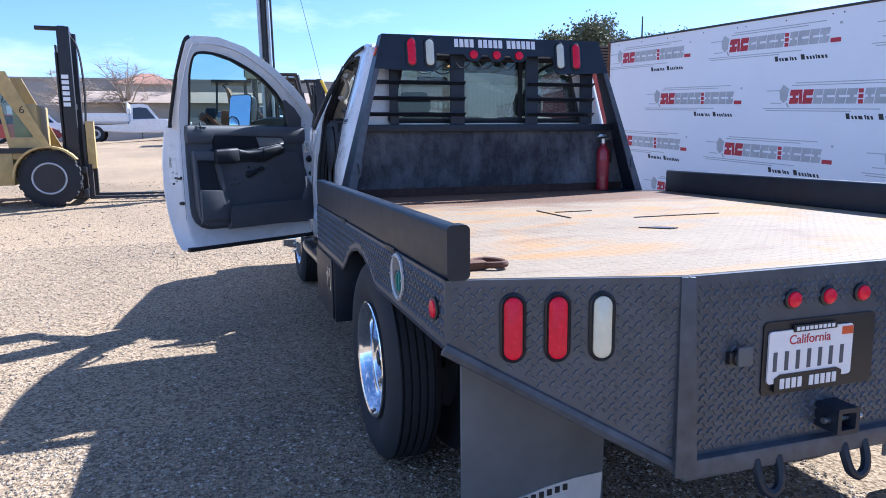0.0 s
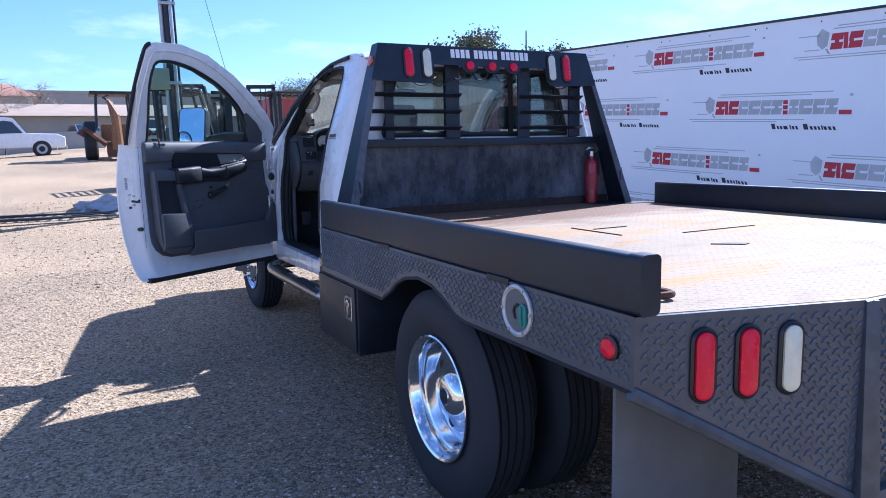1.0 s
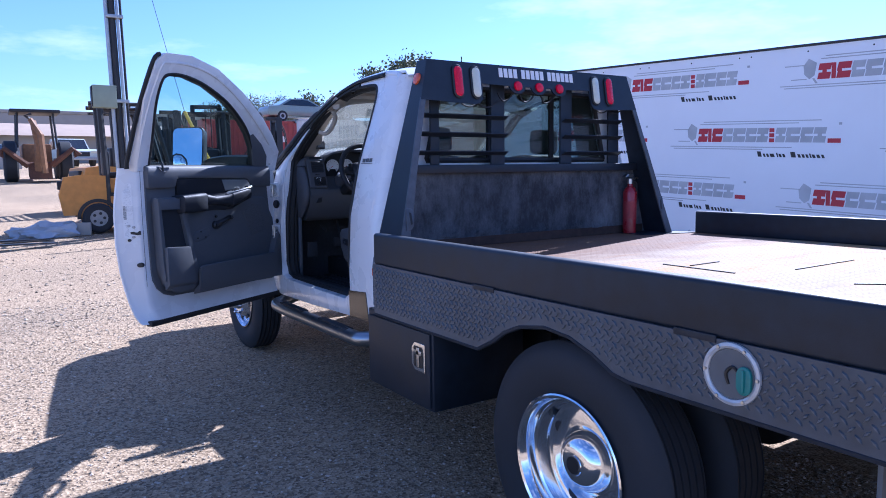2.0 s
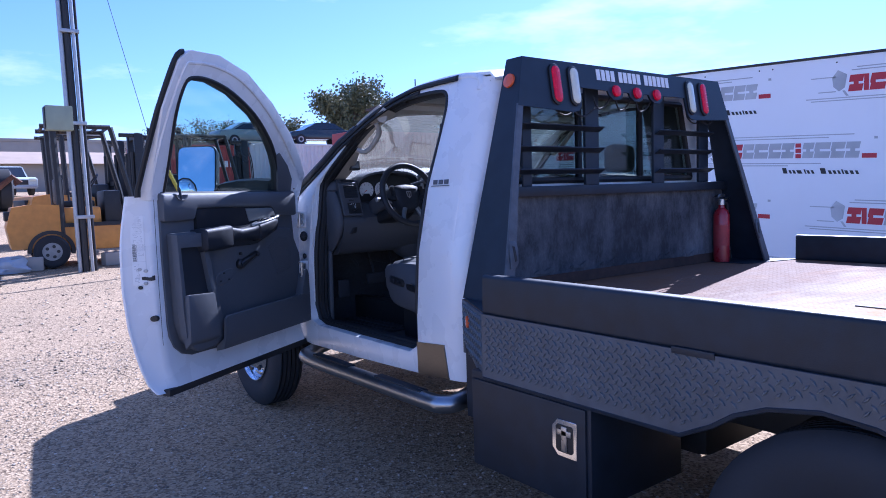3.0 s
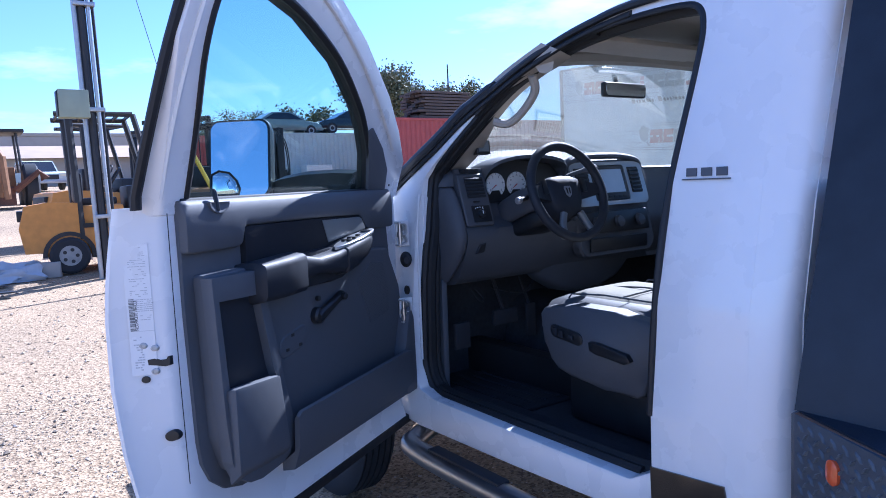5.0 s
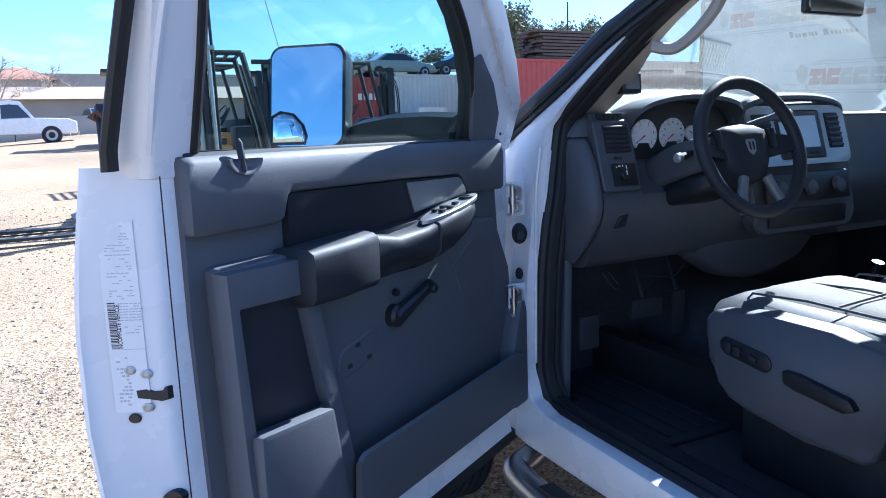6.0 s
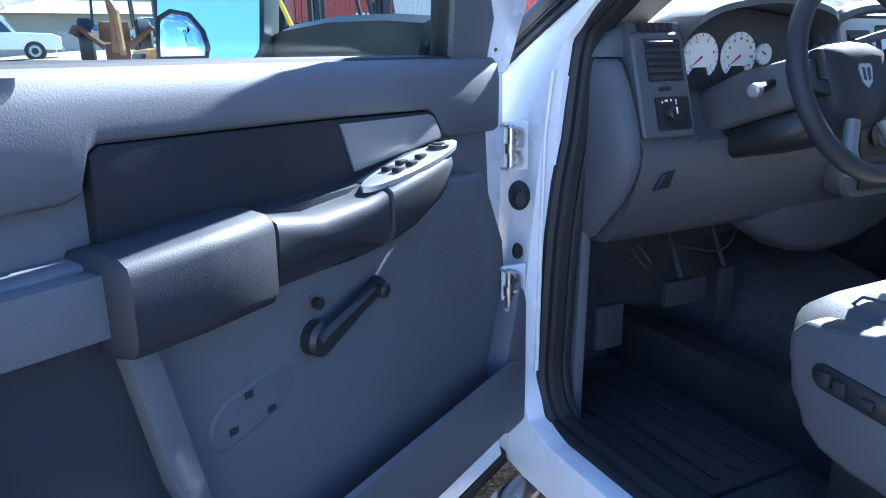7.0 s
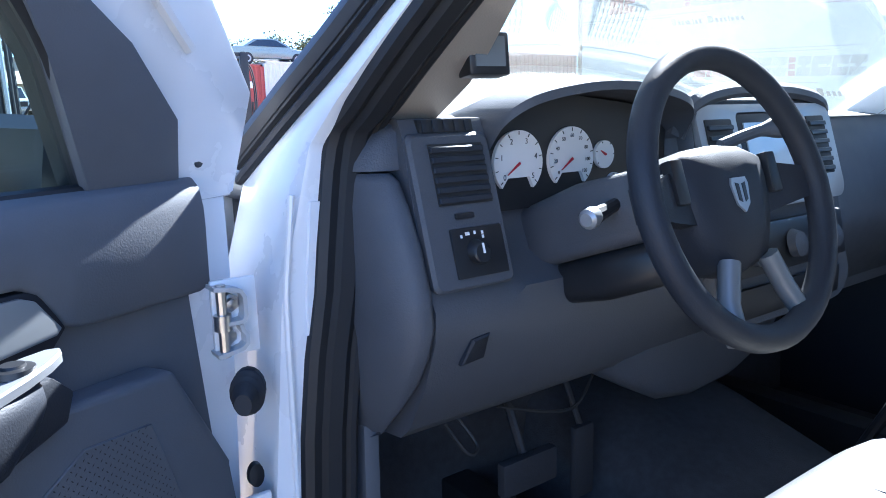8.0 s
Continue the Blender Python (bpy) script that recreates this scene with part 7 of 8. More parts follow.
part("label_band", lathe([(ZD + 0.09, 0.0412), (ZD + 0.20, 0.0415)], "z", (EX, EY, 0), 24), mat("faded_red_label", (0.32, 0.035, 0.040), 0.5, vary=0.3, scale=60), ex)

# ---- the long trailer with printed side ----
tr = thing("box_trailer", "long white box trailer with repeated red and grey printed logos", "trailer")
TXX = 5.60


def tz(y):
    return 2.525 + 0.048 * (y - 4.0)


TY0, TY1 = -8.0, 8.46
body_tr = part("trailer_body", loft([[(TXX, y, gz(y) - 0.02), (TXX, y, tz(y)), (TXX + 2.5, y, tz(y)), (TXX + 2.5, y, gz(y) - 0.02)] for y in (TY0, 0.0, 4.0, 4.6, 5.4, 6.4, TY1)]), WHITE_WALL, tr)
part("top_rail", tube([(TXX - 0.004, y, tz(y) + 0.006) for y in (TY0, 0.0, 4.5, TY1 + 0.01)], 0.014, 6), MACHINE_BLACK, tr)
part("corner_post", tube([(TXX - 0.002, TY1 + 0.004, gz(TY1)), (TXX - 0.002, TY1 + 0.004, tz(TY1))], 0.028, 6), RUST, tr)
for x in (TXX + 0.3, TXX + 2.2):
    for y in (-6.2, -5.0):
        part("trailer_wheel", lathe([(-0.12, 0.2), (-0.13, 0.44), (-0.1, 0.5), (0.1, 0.5), (0.13, 0.44), (0.12, 0.2)], "x", (x, y, 0.5), 28), RUBBER, tr)
for k in range(26):
    y = 8.2 - k * 0.46 - 0.16 * (k % 3)
    part("rivet", lathe([(TXX, 0.009), (TXX - 0.004, 0.007)], "x", (0, y, tz(y) - 0.055), 6), MACHINE_BLACK, tr)


def logo(y0, z0, s):
    """One printed mark as plain shapes: y0 the left end of its red block, z0 its middle height."""
    def tilt(pts):
        return [(y, z + 0.048 * (y - y0)) for y, z in pts]

    def at(a, c):
        return (y0 - a * s, z0 + c * s)

    def bar(a, b_, c, d, material, skew=0.0):
        part("print", prism(tilt([at(a, c), at(b_, c), at(b_ + skew, d), at(a + skew, d)]), "x", TXX - 0.003, TXX + 0.001), material, tr)

    for a, b_, z in ((0.06, 1.24, 0.128), (0.02, 1.04, 0.106), (-0.30, -0.10, 0.060), (-0.24, -0.10, -0.060), (-0.34, 0.98, -0.112), (-0.30, 0.70, -0.132)):
        bar(a, b_, z - 0.004, z + 0.004, GREY_INK)
    part("print", prism(tilt([at(*p) for p in ((-0.13, 0.055), (-0.085, 0.115), (-0.015, 0.075), (-0.03, -0.03), (-0.075, -0.06), (-0.12, -0.02))]), "x", TXX - 0.003, TXX + 0.001), GREY_INK, tr)
    bar(-0.02, 0.0, -0.10, -0.055, GREY_INK, -0.03)
    x = 0.0
    for w, mt, cut in ((0.105, RED_INK, 2), (0.036, RED_INK, 0), (0.110, RED_INK, 1), (0.10, GREY_INK, 3), (0.125, GREY_INK, 1), (0.105, GREY_INK, 3), (0.105, GREY_INK, 4), (0.0, None, 0), (0.09, GREY_INK, 4), (0.125, GREY_INK, 1), (0.105, GREY_INK, 3), (0.105, GREY_INK, 4)):
        if mt is None:
            for k in range(3):
                bar(x + 0.008, x + 0.055, -0.066 + k * 0.046, -0.030 + k * 0.046, RED_INK)
            x += 0.068
            continue
        # a block as wide as a letter, with a pale slit across it
        e = x + w
        if cut:
            bar(x, e, 0.010, 0.066, mt, 0.012)
            bar(x - 0.006, e - 0.006, -0.066, -0.010, mt, 0.012)
            bar(x + (0.0 if cut % 2 else w * 0.35), x + w * (0.35 if cut % 2 else 0.7), -0.010, 0.010, mt)
        else:
            bar(x, e, -0.066, 0.066, mt)
        x = e + 0.010
    bar(x + 0.01, x + 0.12, -0.068, -0.030, RED_INK)
    bar(x + 0.10, x + 0.125, 0.085, 0.105, GREY_INK)
    x0 = 0.66
    for k, w in enumerate((0.052, 0.026, 0.030, 0.056, 0.018, 0.030, 0.028, 0.0, 0.060, 0.032, 0.030, 0.026, 0.018, 0.034, 0.036, 0.030)):
        if w:
            h = 0.034 if k in (0, 8) else (0.020 if k in (4, 12) else 0.010)
            bar(x0, x0 + w * 0.7, -0.200, -0.178 + h * 0.8, INK, -0.014)
        else:
            x0 += 0.035
        x0 += w + 0.006


for row in range(4):
    for k in range(-5, 3):
        y0 = 5.70 + 2.37 * k - (1.0 if row % 2 else 0)
        if TY0 + 1.6 < y0 and y0 < TY1 - 0.36:
            logo(y0, 2.345 - 0.622 * row + 0.048 * (y0 - 5.70), 1.15)

# ---- pole, cabinet, guy wire ----
pole = thing("utility_pole", "tall steel pole with strapped conduits", "pole")
pd_ = Vector((-0.0106, 0, 1))
pb_ = Vector((0.52, 11.7, gz(11.7)))
for dx, dy, r_, m_ in ((0, 0, 0.055, MACHINE_BLACK), (-0.085, -0.03, 0.03, GALV), (0.075, -0.05, 0.026, GALV), (0.13, -0.01, 0.02, MACHINE_BLACK)):
    part("pole_tube", tube([pb_ + Vector((dx, dy, -0.1)), pb_ + Vector((dx, dy, 0)) + pd_ * 9.0], r_, 10), m_, pole)
for z in (0.75, 2.1, 3.4, 4.8):
    part("strap", box(0.42 - 0.0106 * z, 0.67 - 0.0106 * z, 11.60, 11.78, z + 0.36, z + 0.41, 0.006), GALV, pole)
cabn = thing("meter_cabinet", "grey-green steel cabinet with open side fixed to the pole", "cabinet")
part("cabinet_box", box(0.10, 0.44, 11.42, 11.60, 2.36, 2.70, 0.012), GREEN_BOX, cabn)
part("cabinet_side", box(0.085, 0.10, 11.44, 11.58, 2.38, 2.68, 0.004), MACHINE_BLACK, cabn)
guy = thing("guy_wire", "thin steel guy wire with yellow plastic guard", "wire")
part("wire", tube([(0.45, 11.7, 6.9), (1.42, 11.35, 2.33), (2.25, 11.05, 0.3)], 0.0045, 5), MACHINE_BLACK, guy)
part("wire_guard", tube([(1.42, 11.34, 2.33), (2.1, 11.09, 0.66)], 0.028, 8), YELLOW_GUARD, guy)


# ---- forklifts ----
OLD_PAINT = mat("worn_orange_machine_paint", (0.34, 0.15, 0.05), 0.6, vary=0.35, scale=9)

RIM_GREY = mat("dusty_grey_rim_paint", (0.30, 0.30, 0.29), 0.6, vary=0.3, scale=14)


def forklift(at, paint, label, mast_h=2.4, wheel_r=0.33, big=False, name_bars=None):
    f = thing("forklift", label, "forklift", at, "forklifts in the yard")
    k = 1.35 if big else 1.0
    cw, rw_, rp, g0, g1 = (0.0, -0.85, -0.72, -0.76, 0.24) if big else (0.32, -0.42, -0.28, -0.46, 0.50)
    part("counterweight", loft([[((x + cw) * k, y * k, z * k) for x, z in ((-1.25, 0.30), (-1.30, 0.62), (-1.22, 0.92), (-0.95, 0.96), (-0.60, 0.94), (-0.60, 0.30))] for y in (-0.50, -0.46, 0.46, 0.50)]), paint, f)
    part("slot", box((-1.31 + cw) * k, (-1.2 + cw) * k, -0.3 * k, 0.3 * k, 0.72 * k, 0.86 * k, 0.01), MACHINE_BLACK, f)
    part("chassis", box(-0.7 * k, (0.33 if big else 0.66) * k, -0.48 * k, 0.48 * k, 0.24 * k, 0.62 * k, 0.03), paint, f)
    part("engine_hood", box((-0.85 + cw) * k, (-0.02 + cw) * k, -0.42 * k, 0.42 * k, 0.62 * k, (1.0 if big else 0.90) * k, 0.05), paint, f)
    part("side_stripe", box(-0.55 * k, 0.55 * k, -0.492 * k, -0.478 * k, 0.60 * k, 0.66 * k), MACHINE_BLACK, f)
    st = part("operator_seat", join(box((-0.55 + cw) * k, (-0.08 + cw) * k, -0.24 * k, 0.24 * k, 0.9 * k, 1.0 * k, 0.03), box((-0.62 + cw) * k, (-0.50 + cw) * k, -0.24 * k, 0.24 * k, 0.95 * k, 1.35 * k, 0.04)), MACHINE_BLACK, f)
    part("cowl", box(0.35 * k, 0.60 * k, -0.40 * k, 0.40 * k, 0.6 * k, 1.15 * k, 0.04), paint if big else MACHINE_BLACK, f)
    part("steering_wheel", tube([(0.25 * k + 0.08 * math.cos(a), 0.17 * math.sin(a), 1.28 * k + 0.13 * math.cos(a)) for a in [j * math.tau / 14 for j in range(14)]], 0.014, 6, True), MACHINE_BLACK, f)
    gt = 2.0 if big else 2.12
    guard = paint if big else MACHINE_BLACK
    for y in (-0.45, 0.45):
        part("guard_post", tube([((rp + 0.03) * k, y * k, 0.45 * k), ((rp - 0.02) * k, y * k, gt)], 0.05 * k, 6), guard, f)
        if big:
            po_ = [(0.22, 2.03), (0.45, 2.03), (0.99, 0.83), (1.08, 0.72), (0.43, 0.72)]
            pi_2 = [(0.32, 1.74), (0.345, 1.74), (0.74, 1.07), (0.73, 1.05), (0.43, 1.05)]
            part("cab_side_plate", ring(po_, pi_2, "y", y * k - 0.02, y * k + 0.02, 0.004), paint, f)
            part("door_window", prism(pi_2, "y", y * k - 0.004, y * k + 0.004), GLASS, f)
            part("fender", loft([[(0.93 + r2 * math.cos(radians(a)), y * k * 1.2 + d, 0.43 + r2 * math.sin(radians(a))) for r2, d in ((0.46, -0.12), (0.49, -0.12), (0.49, 0.12), (0.46, 0.12))] for a in range(35, 190, 12)]), paint, f)
            continue
        part("guard_post", tube([(0.80 * k, y * k, 0.6 * k), (0.72 * k, y * k, 1.15 * k), (g1 * k, y * k, gt)], (0.06 if big else 0.04) * k, 6), guard, f)
        part("guard_side", tube([(g0 * k, y * k, gt), (g1 * k, y * k, gt)], 0.035 * k, 6), guard, f)
    for j in range(7):
        x = (g0 + 0.03 + j * 0.15) * k
        part("guard_bar", box(x, x + 0.03, -0.45 * k, 0.45 * k, gt - 0.015, gt + 0.02), guard, f)
    mx = 0.86 * k
    for y in (-0.30, 0.30):
        part("mast_rail", box(mx, mx + 0.13 * k, (y - 0.05) * k, (y + 0.05) * k, 0.08, mast_h, 0.008), MACHINE_BLACK, f)
        part("lift_cylinder", tube([(mx - 0.02, y * 0.8 * k, 0.2), (mx - 0.02, y * 0.8 * k, mast_h * 0.86)], 0.035 * k, 8), MACHINE_BLACK, f)
    for z in (0.35, mast_h * 0.55, mast_h - 0.08):
        part("mast_cross", box(mx + 0.02, mx + 0.09 * k, -0.33 * k, 0.33 * k, z, z + 0.09), MACHINE_BLACK, f)
    if big:
        part("mast_shield", box(mx - 0.05, mx - 0.03, -0.30 * k, 0.30 * k, 0.3, mast_h * 0.9), MACHINE_BLACK, f)
    part("mast_bracket", box(mx - 0.22 * k, mx + 0.02, -0.33 * k, -0.26 * k, mast_h - 0.06, mast_h + 0.0, 0.01), MACHINE_BLACK, f)
    part("carriage", join(box(mx + 0.15 * k, mx + 0.20 * k, -0.45 * k, 0.45 * k, 0.10, 0.22, 0.01), box(mx + 0.15 * k, mx + 0.20 * k, -0.45 * k, 0.45 * k, 0.48, 0.58, 0.01), *[box(mx + 0.17 * k, mx + 0.20 * k, y - 0.02, y + 0.02, 0.5, 1.25) for y in (-0.4, -0.2, 0.0, 0.2, 0.4)]), MACHINE_BLACK, f)
    for y in (-0.28, 0.28):
        part("fork", prism([(mx + 0.20 * k, 0.62), (mx + 0.25 * k, 0.62), (mx + 0.25 * k, 0.11), (mx + (1.6 if big else 1.15) * k, 0.075), (mx + (1.6 if big else 1.15) * k, 0.065), (mx + 0.20 * k, 0.06)], "y", y * k - 0.06, y * k + 0.06), MACHINE_BLACK, f)
    for j in range(2):
        part("hose", tube(smooth_line([(mx + 0.1, -0.1 + 0.12 * j, mast_h - 0.05), (mx + 0.24, -0.1 + 0.12 * j, mast_h - 0.3), (mx + 0.28, -0.1 + 0.12 * j, mast_h * 0.6), (mx + 0.2, -0.1 + 0.12 * j, 0.7)], 5), 0.012, 6), RUBBER, f)
    for x, y, r_ in ((0.93, -0.5 * k, wheel_r * 1.1), (0.93, 0.5 * k, wheel_r * 1.1), (rw_ * k, -0.46 * k, wheel_r), (rw_ * k, 0.46 * k, wheel_r)):
        wh = part("wheel", lathe([(-0.11, r_ * 0.5), (-0.115, r_ * 0.86), (-0.09, r_), (0.09, r_), (0.115, r_ * 0.86), (0.11, r_ * 0.5)], "y", (x, y, r_), 28), RUBBER, f)
        part("rim", lathe([(-0.118, r_ * 0.55), (-0.10, r_ * 0.45), (-0.08, r_ * 0.2), (-0.12, r_ * 0.15), (-0.12, 0.001)] if y < 0 else [(0.118, r_ * 0.55), (0.10, r_ * 0.45), (0.08, r_ * 0.2), (0.12, r_ * 0.15), (0.12, 0.001)], "y", (x, y, r_), 20), RIM_GREY if (not big and x < 0) else MACHINE_BLACK, wh)
        if not big and x < 0:
            for j in range(5):
                a = j * math.tau / 5
                part("rim_hole", lathe([(-0.122, 0.001), (-0.122, r_ * 0.10), (-0.10, r_ * 0.10)] if y < 0 else [(0.122, 0.001), (0.122, r_ * 0.10), (0.10, r_ * 0.10)], "y", (x + r_ * 0.33 * math.cos(a), y, r_ + r_ * 0.33 * math.sin(a)), 10), MACHINE_BLACK, wh)
            part("wheel_arch", loft([[(x + r2 * math.cos(radians(a)), y + d, r_ + r2 * math.sin(radians(a))) for r2, d in ((r_ * 1.08, -0.06), (r_ * 1.30, -0.06), (r_ * 1.30, 0.06), (r_ * 1.08, 0.06))] for a in range(-10, 191, 12)]), MACHINE_BLACK, f)
        if big:
            part("rim_ring", tube([(x + r_ * 0.55 * math.cos(j * math.tau / 24), y + (-0.118 if y < 0 else 0.118), r_ + r_ * 0.55 * math.sin(j * math.tau / 24)) for j in range(24)], 0.014, 6, True), TARP, wh)
        if big:
            for j in range(20):
                a = j * math.tau / 20
                part("tread_block", xf(box(-0.10, 0.10, -0.035, 0.035, r_ - 0.01, r_ + 0.018), Matrix.Translation((x, y, r_)) @ Matrix.Rotation(a, 4, "Y") @ Matrix.Diagonal((0.35, 2.6, 1, 1))), RUBBER, wh)
    if name_bars:
        for j in range(6):
            part("bar", box(mx + 0.015, mx + 0.115, -0.352 * k, -0.349 * k, name_bars - j * 0.085, name_bars + 0.06 - j * 0.085), WHITE_INK, f)
    if big:
        text_part("lettering", "6", 0.16, pose(0.62, -0.45 * k - 0.021, 1.46, 90, 0, 0), INK, f)
        part("carriage_plate", box(mx + 0.21 * k, mx + 0.30 * k, -0.32 * k, -0.2 * k, 0.55, 1.3, 0.01), paint, f)
    return f


forklift(pose(-3.89, 11.2, gz(10.9), 0, 0, 3), TAN, "large faded tan forklift with tall black mast and forks lowered", 2.74, 0.385, True, 1.95)
fk = forklift(pose(0.63, 12.75, gz(12.6), 0, 0, -4), YELLOW, "orange-yellow forklift with black overhead guard, parked behind a pole", 2.05, 0.245, False)
copy_thing(fk, pose(1.2, 16.4, gz(16.4), 0, 0, 12))
copy_thing(fk, pose(3.4, 15.2, gz(15.2), 0, 0, -8))
dark_fk = forklift(pose(2.9, 15.6, gz(15.6), 0, 0, 75), OLD_PAINT, "worn orange-brown forklift turned end on", 2.4, 0.3, False)

# heap of sheeting, blocks
heap = bmesh.new()
bmesh.ops.create_icosphere(heap, subdivisions=4, radius=1.0)
for v in heap.verts:
    n_ = noise.fractal(v.co * 2.2, 1.0, 2.0, 4)
    v.co = Vector((v.co.x * 0.55, v.co.y * 0.3, max(-0.02, v.co.z) * 0.22)) * (1 + 0.4 * n_)
sh_ = part("plastic_sheeting", xf(heap, Matrix.Translation((-0.55, 12.3, gz(12.3)))), TARP)
tagged(sh_, "crumpled pale plastic sheeting lying on the gravel", "sheeting")
for x, y, r_ in ((1.05, 12.2, 8), (-0.15, 12.25, -14)):
    cb = part("concrete_block", xf(box(-0.2, 0.2, -0.1, 0.1, 0, 0.2, 0.012), pose(x, y, gz(y), 0, 0, r_)), CONCRETE)
    tagged(cb, "pale concrete block lying by the pole", "block", "concrete blocks")


# ---- parked vehicles: length along x, nose at +x ----
def vehicle(at, paint, label, category, kind_="sedan", L=4.6, wd=1.75, H=1.42, group=""):
    v = thing("car" if kind_ == "sedan" else ("pickup" if kind_ in ("pickup", "tray") else "suv"), label, category, at, group)
    h = H
    if kind_ == "sedan":
        low = [(-L / 2, 0.35), (-L / 2, 0.75), (-L / 2 + 0.1, 0.92), (-L * 0.30, 0.95), (L * 0.20, 0.93), (L * 0.42, 0.80), (L / 2, 0.62), (L / 2, 0.32)]
        top = [(-L * 0.36, 0.93), (-L * 0.20, h - 0.04), (-L * 0.02, h), (L * 0.08, h - 0.03), (L * 0.26, 0.91)]
    elif kind_ == "pickup":
        low = [(-L / 2, 0.5), (-L / 2, 1.05), (L * 0.18, 1.06), (L * 0.44, 1.04), (L / 2, 0.92), (L / 2, 0.45)]
        top = [(-L * 0.10, 1.05), (-L * 0.09, h - 0.02), (L * 0.04, h), (L * 0.10, h - 0.05), (L * 0.21, 1.05)]
    elif kind_ == "tray":
        low = [(-L / 2, 0.55), (-L / 2, 0.80), (-0.15, 0.80), (-0.10, 1.08), (L * 0.18, 1.10), (L * 0.44, 1.06), (L / 2, 0.92), (L / 2, 0.45), (-0.1, 0.45)]
        top = [(-0.08, 1.07), (-0.05, h - 0.04), (L * 0.06, h), (L * 0.13, h - 0.05), (L * 0.22, 1.07)]
        tray = part("tray", box(-L / 2 - 0.02, -0.22, -wd / 2 - 0.06, wd / 2 + 0.06, 0.86, 0.96, 0.01), GALV, v)
        for s in (-1, 1):
            part("drop_side", box(-L / 2, -0.26, s * (wd / 2 + 0.03) - 0.02, s * (wd / 2 + 0.03) + 0.02, 0.96, 1.36, 0.01), paint, tray)
            part("headboard_post", box(-0.25, -0.18, s * wd / 2 - 0.03, s * wd / 2 + 0.03, 0.96, h + 0.06, 0.01), paint, tray)
        part("tailgate", box(-L / 2 - 0.03, -L / 2 + 0.01, -wd / 2, wd / 2, 0.96, 1.36, 0.01), paint, tray)
        part("headboard", box(-0.24, -0.19, -wd / 2, wd / 2, 1.36, h + 0.05, 0.01), paint, tray)
    else:
        low = [(-L / 2, 0.45), (-L / 2, 1.0), (L * 0.2, 1.05), (L * 0.46, 0.98), (L / 2, 0.85), (L / 2, 0.4)]
        top = [(-L * 0.49, 1.0), (-L * 0.46, h - 0.03), (-L * 0.1, h), (L * 0.06, h - 0.02), (L * 0.22, 1.04)]
    body = part("body", prism(low, "y", -wd / 2, wd / 2, 0.05, 3), paint, v)
    ins = 0.12
    hi = bmesh.new()
    hi.free()
    part("cabin", loft([[(x, y * (wd / 2 - 0.03), z) for x, z in top[:1]] + [(x, y * (wd / 2 - (0.03 if z < 1.06 else ins)), z) for x, z in top[1:]] for y in (-1, 1)]), paint, v)
    cx_ = sum(p[0] for p in top) / len(top)
    for s in (-1, 1):
        def win(p, out):
            x, z = p
            x, z = cx_ + (x - cx_) * 0.82, 0.5 * (z - 1.0) * 1.5 + 1.03
            t_ = (z - 1.0) / max(0.1, h - 1.0)
            return (x, s * (wd / 2 - 0.03 - (ins - 0.03) * t_ + out), z)
        part("side_window", loft([[win(p, 0.004) for p in top], [win(p, 0.012) for p in top]]), DARK_CAR, v)
    a, b_ = top[-1], top[-2]
    part("windscreen", loft([[(a[0] + o, -wd / 2 + 0.12, a[1] + o), (a[0] + o, wd / 2 - 0.12, a[1] + o), (b_[0] + 0.05 + o, wd / 2 - 0.18, b_[1] - 0.03 + o), (b_[0] + 0.05 + o, -wd / 2 + 0.18, b_[1] - 0.03 + o)] for o in (0.006, 0.014)]), DARK_CAR, v)
    r_ = 0.32 if kind_ == "sedan" else 0.38
    for x in (-L * 0.31, L * 0.32):
        for s in (-1, 1):
            w_ = part("wheel", lathe([(s * (wd / 2 - 0.2), r_ * 0.6), (s * (wd / 2 - 0.2), r_), (s * (wd / 2 + 0.0), r_), (s * (wd / 2 + 0.02), r_ * 0.7)], "y", (x, 0, r_), 24), RUBBER, v)
            part("rim", lathe([(s * (wd / 2 + 0.01), r_ * 0.62), (s * (wd / 2 + 0.025), r_ * 0.58), (s * (wd / 2 + 0.015), r_ * 0.1)], "y", (x, 0, r_), 16), GALV, w_)
    for s in (-1, 1):
        part("headlight", box(L / 2 - 0.08, L / 2 + 0.01, s * wd * 0.36 - 0.16, s * wd * 0.36 + 0.16, 0.62 if kind_ == "sedan" else 0.78, 0.74 if kind_ == "sedan" else 0.95, 0.02), CLEAR_LENS, v)
    part("bumper", box(L / 2 - 0.02, L / 2 + 0.07, -wd / 2 + 0.05, wd / 2 - 0.05, 0.38, 0.56, 0.03), GALV if kind_ != "sedan" else paint, v)
    part("grille", box(L / 2 - 0.02, L / 2 + 0.015, -wd * 0.24, wd * 0.24, 0.6, 0.86 if kind_ != "sedan" else 0.7, 0.01), MACHINE_BLACK, v)
    return v


YARD = "vehicles parked round the yard"
def yard(x, y, turn):
    """A stance on the ground of the yard."""
    return pose(x, y, gz(y, x), 0, 0, turn)


vehicle(yard(-4.15, 36.6, 2), WHITE, "white pickup with a pale flat tray, parked across the yard", "pickup", "tray", 5.4, 1.95, 1.82, YARD)
vehicle(yard(-9.6, 41.5, 12), WHITE, "white pickup parked beyond the forklift", "pickup", "pickup", 5.3, 1.9, 1.75, YARD)
vehicle(yard(3.25, 49.0, -80), mat("pale_green_white_paint", (0.5, 0.55, 0.52), 0.35), "pale older pickup facing the yard", "pickup", "pickup", 5.3, 1.95, 1.75, YARD)
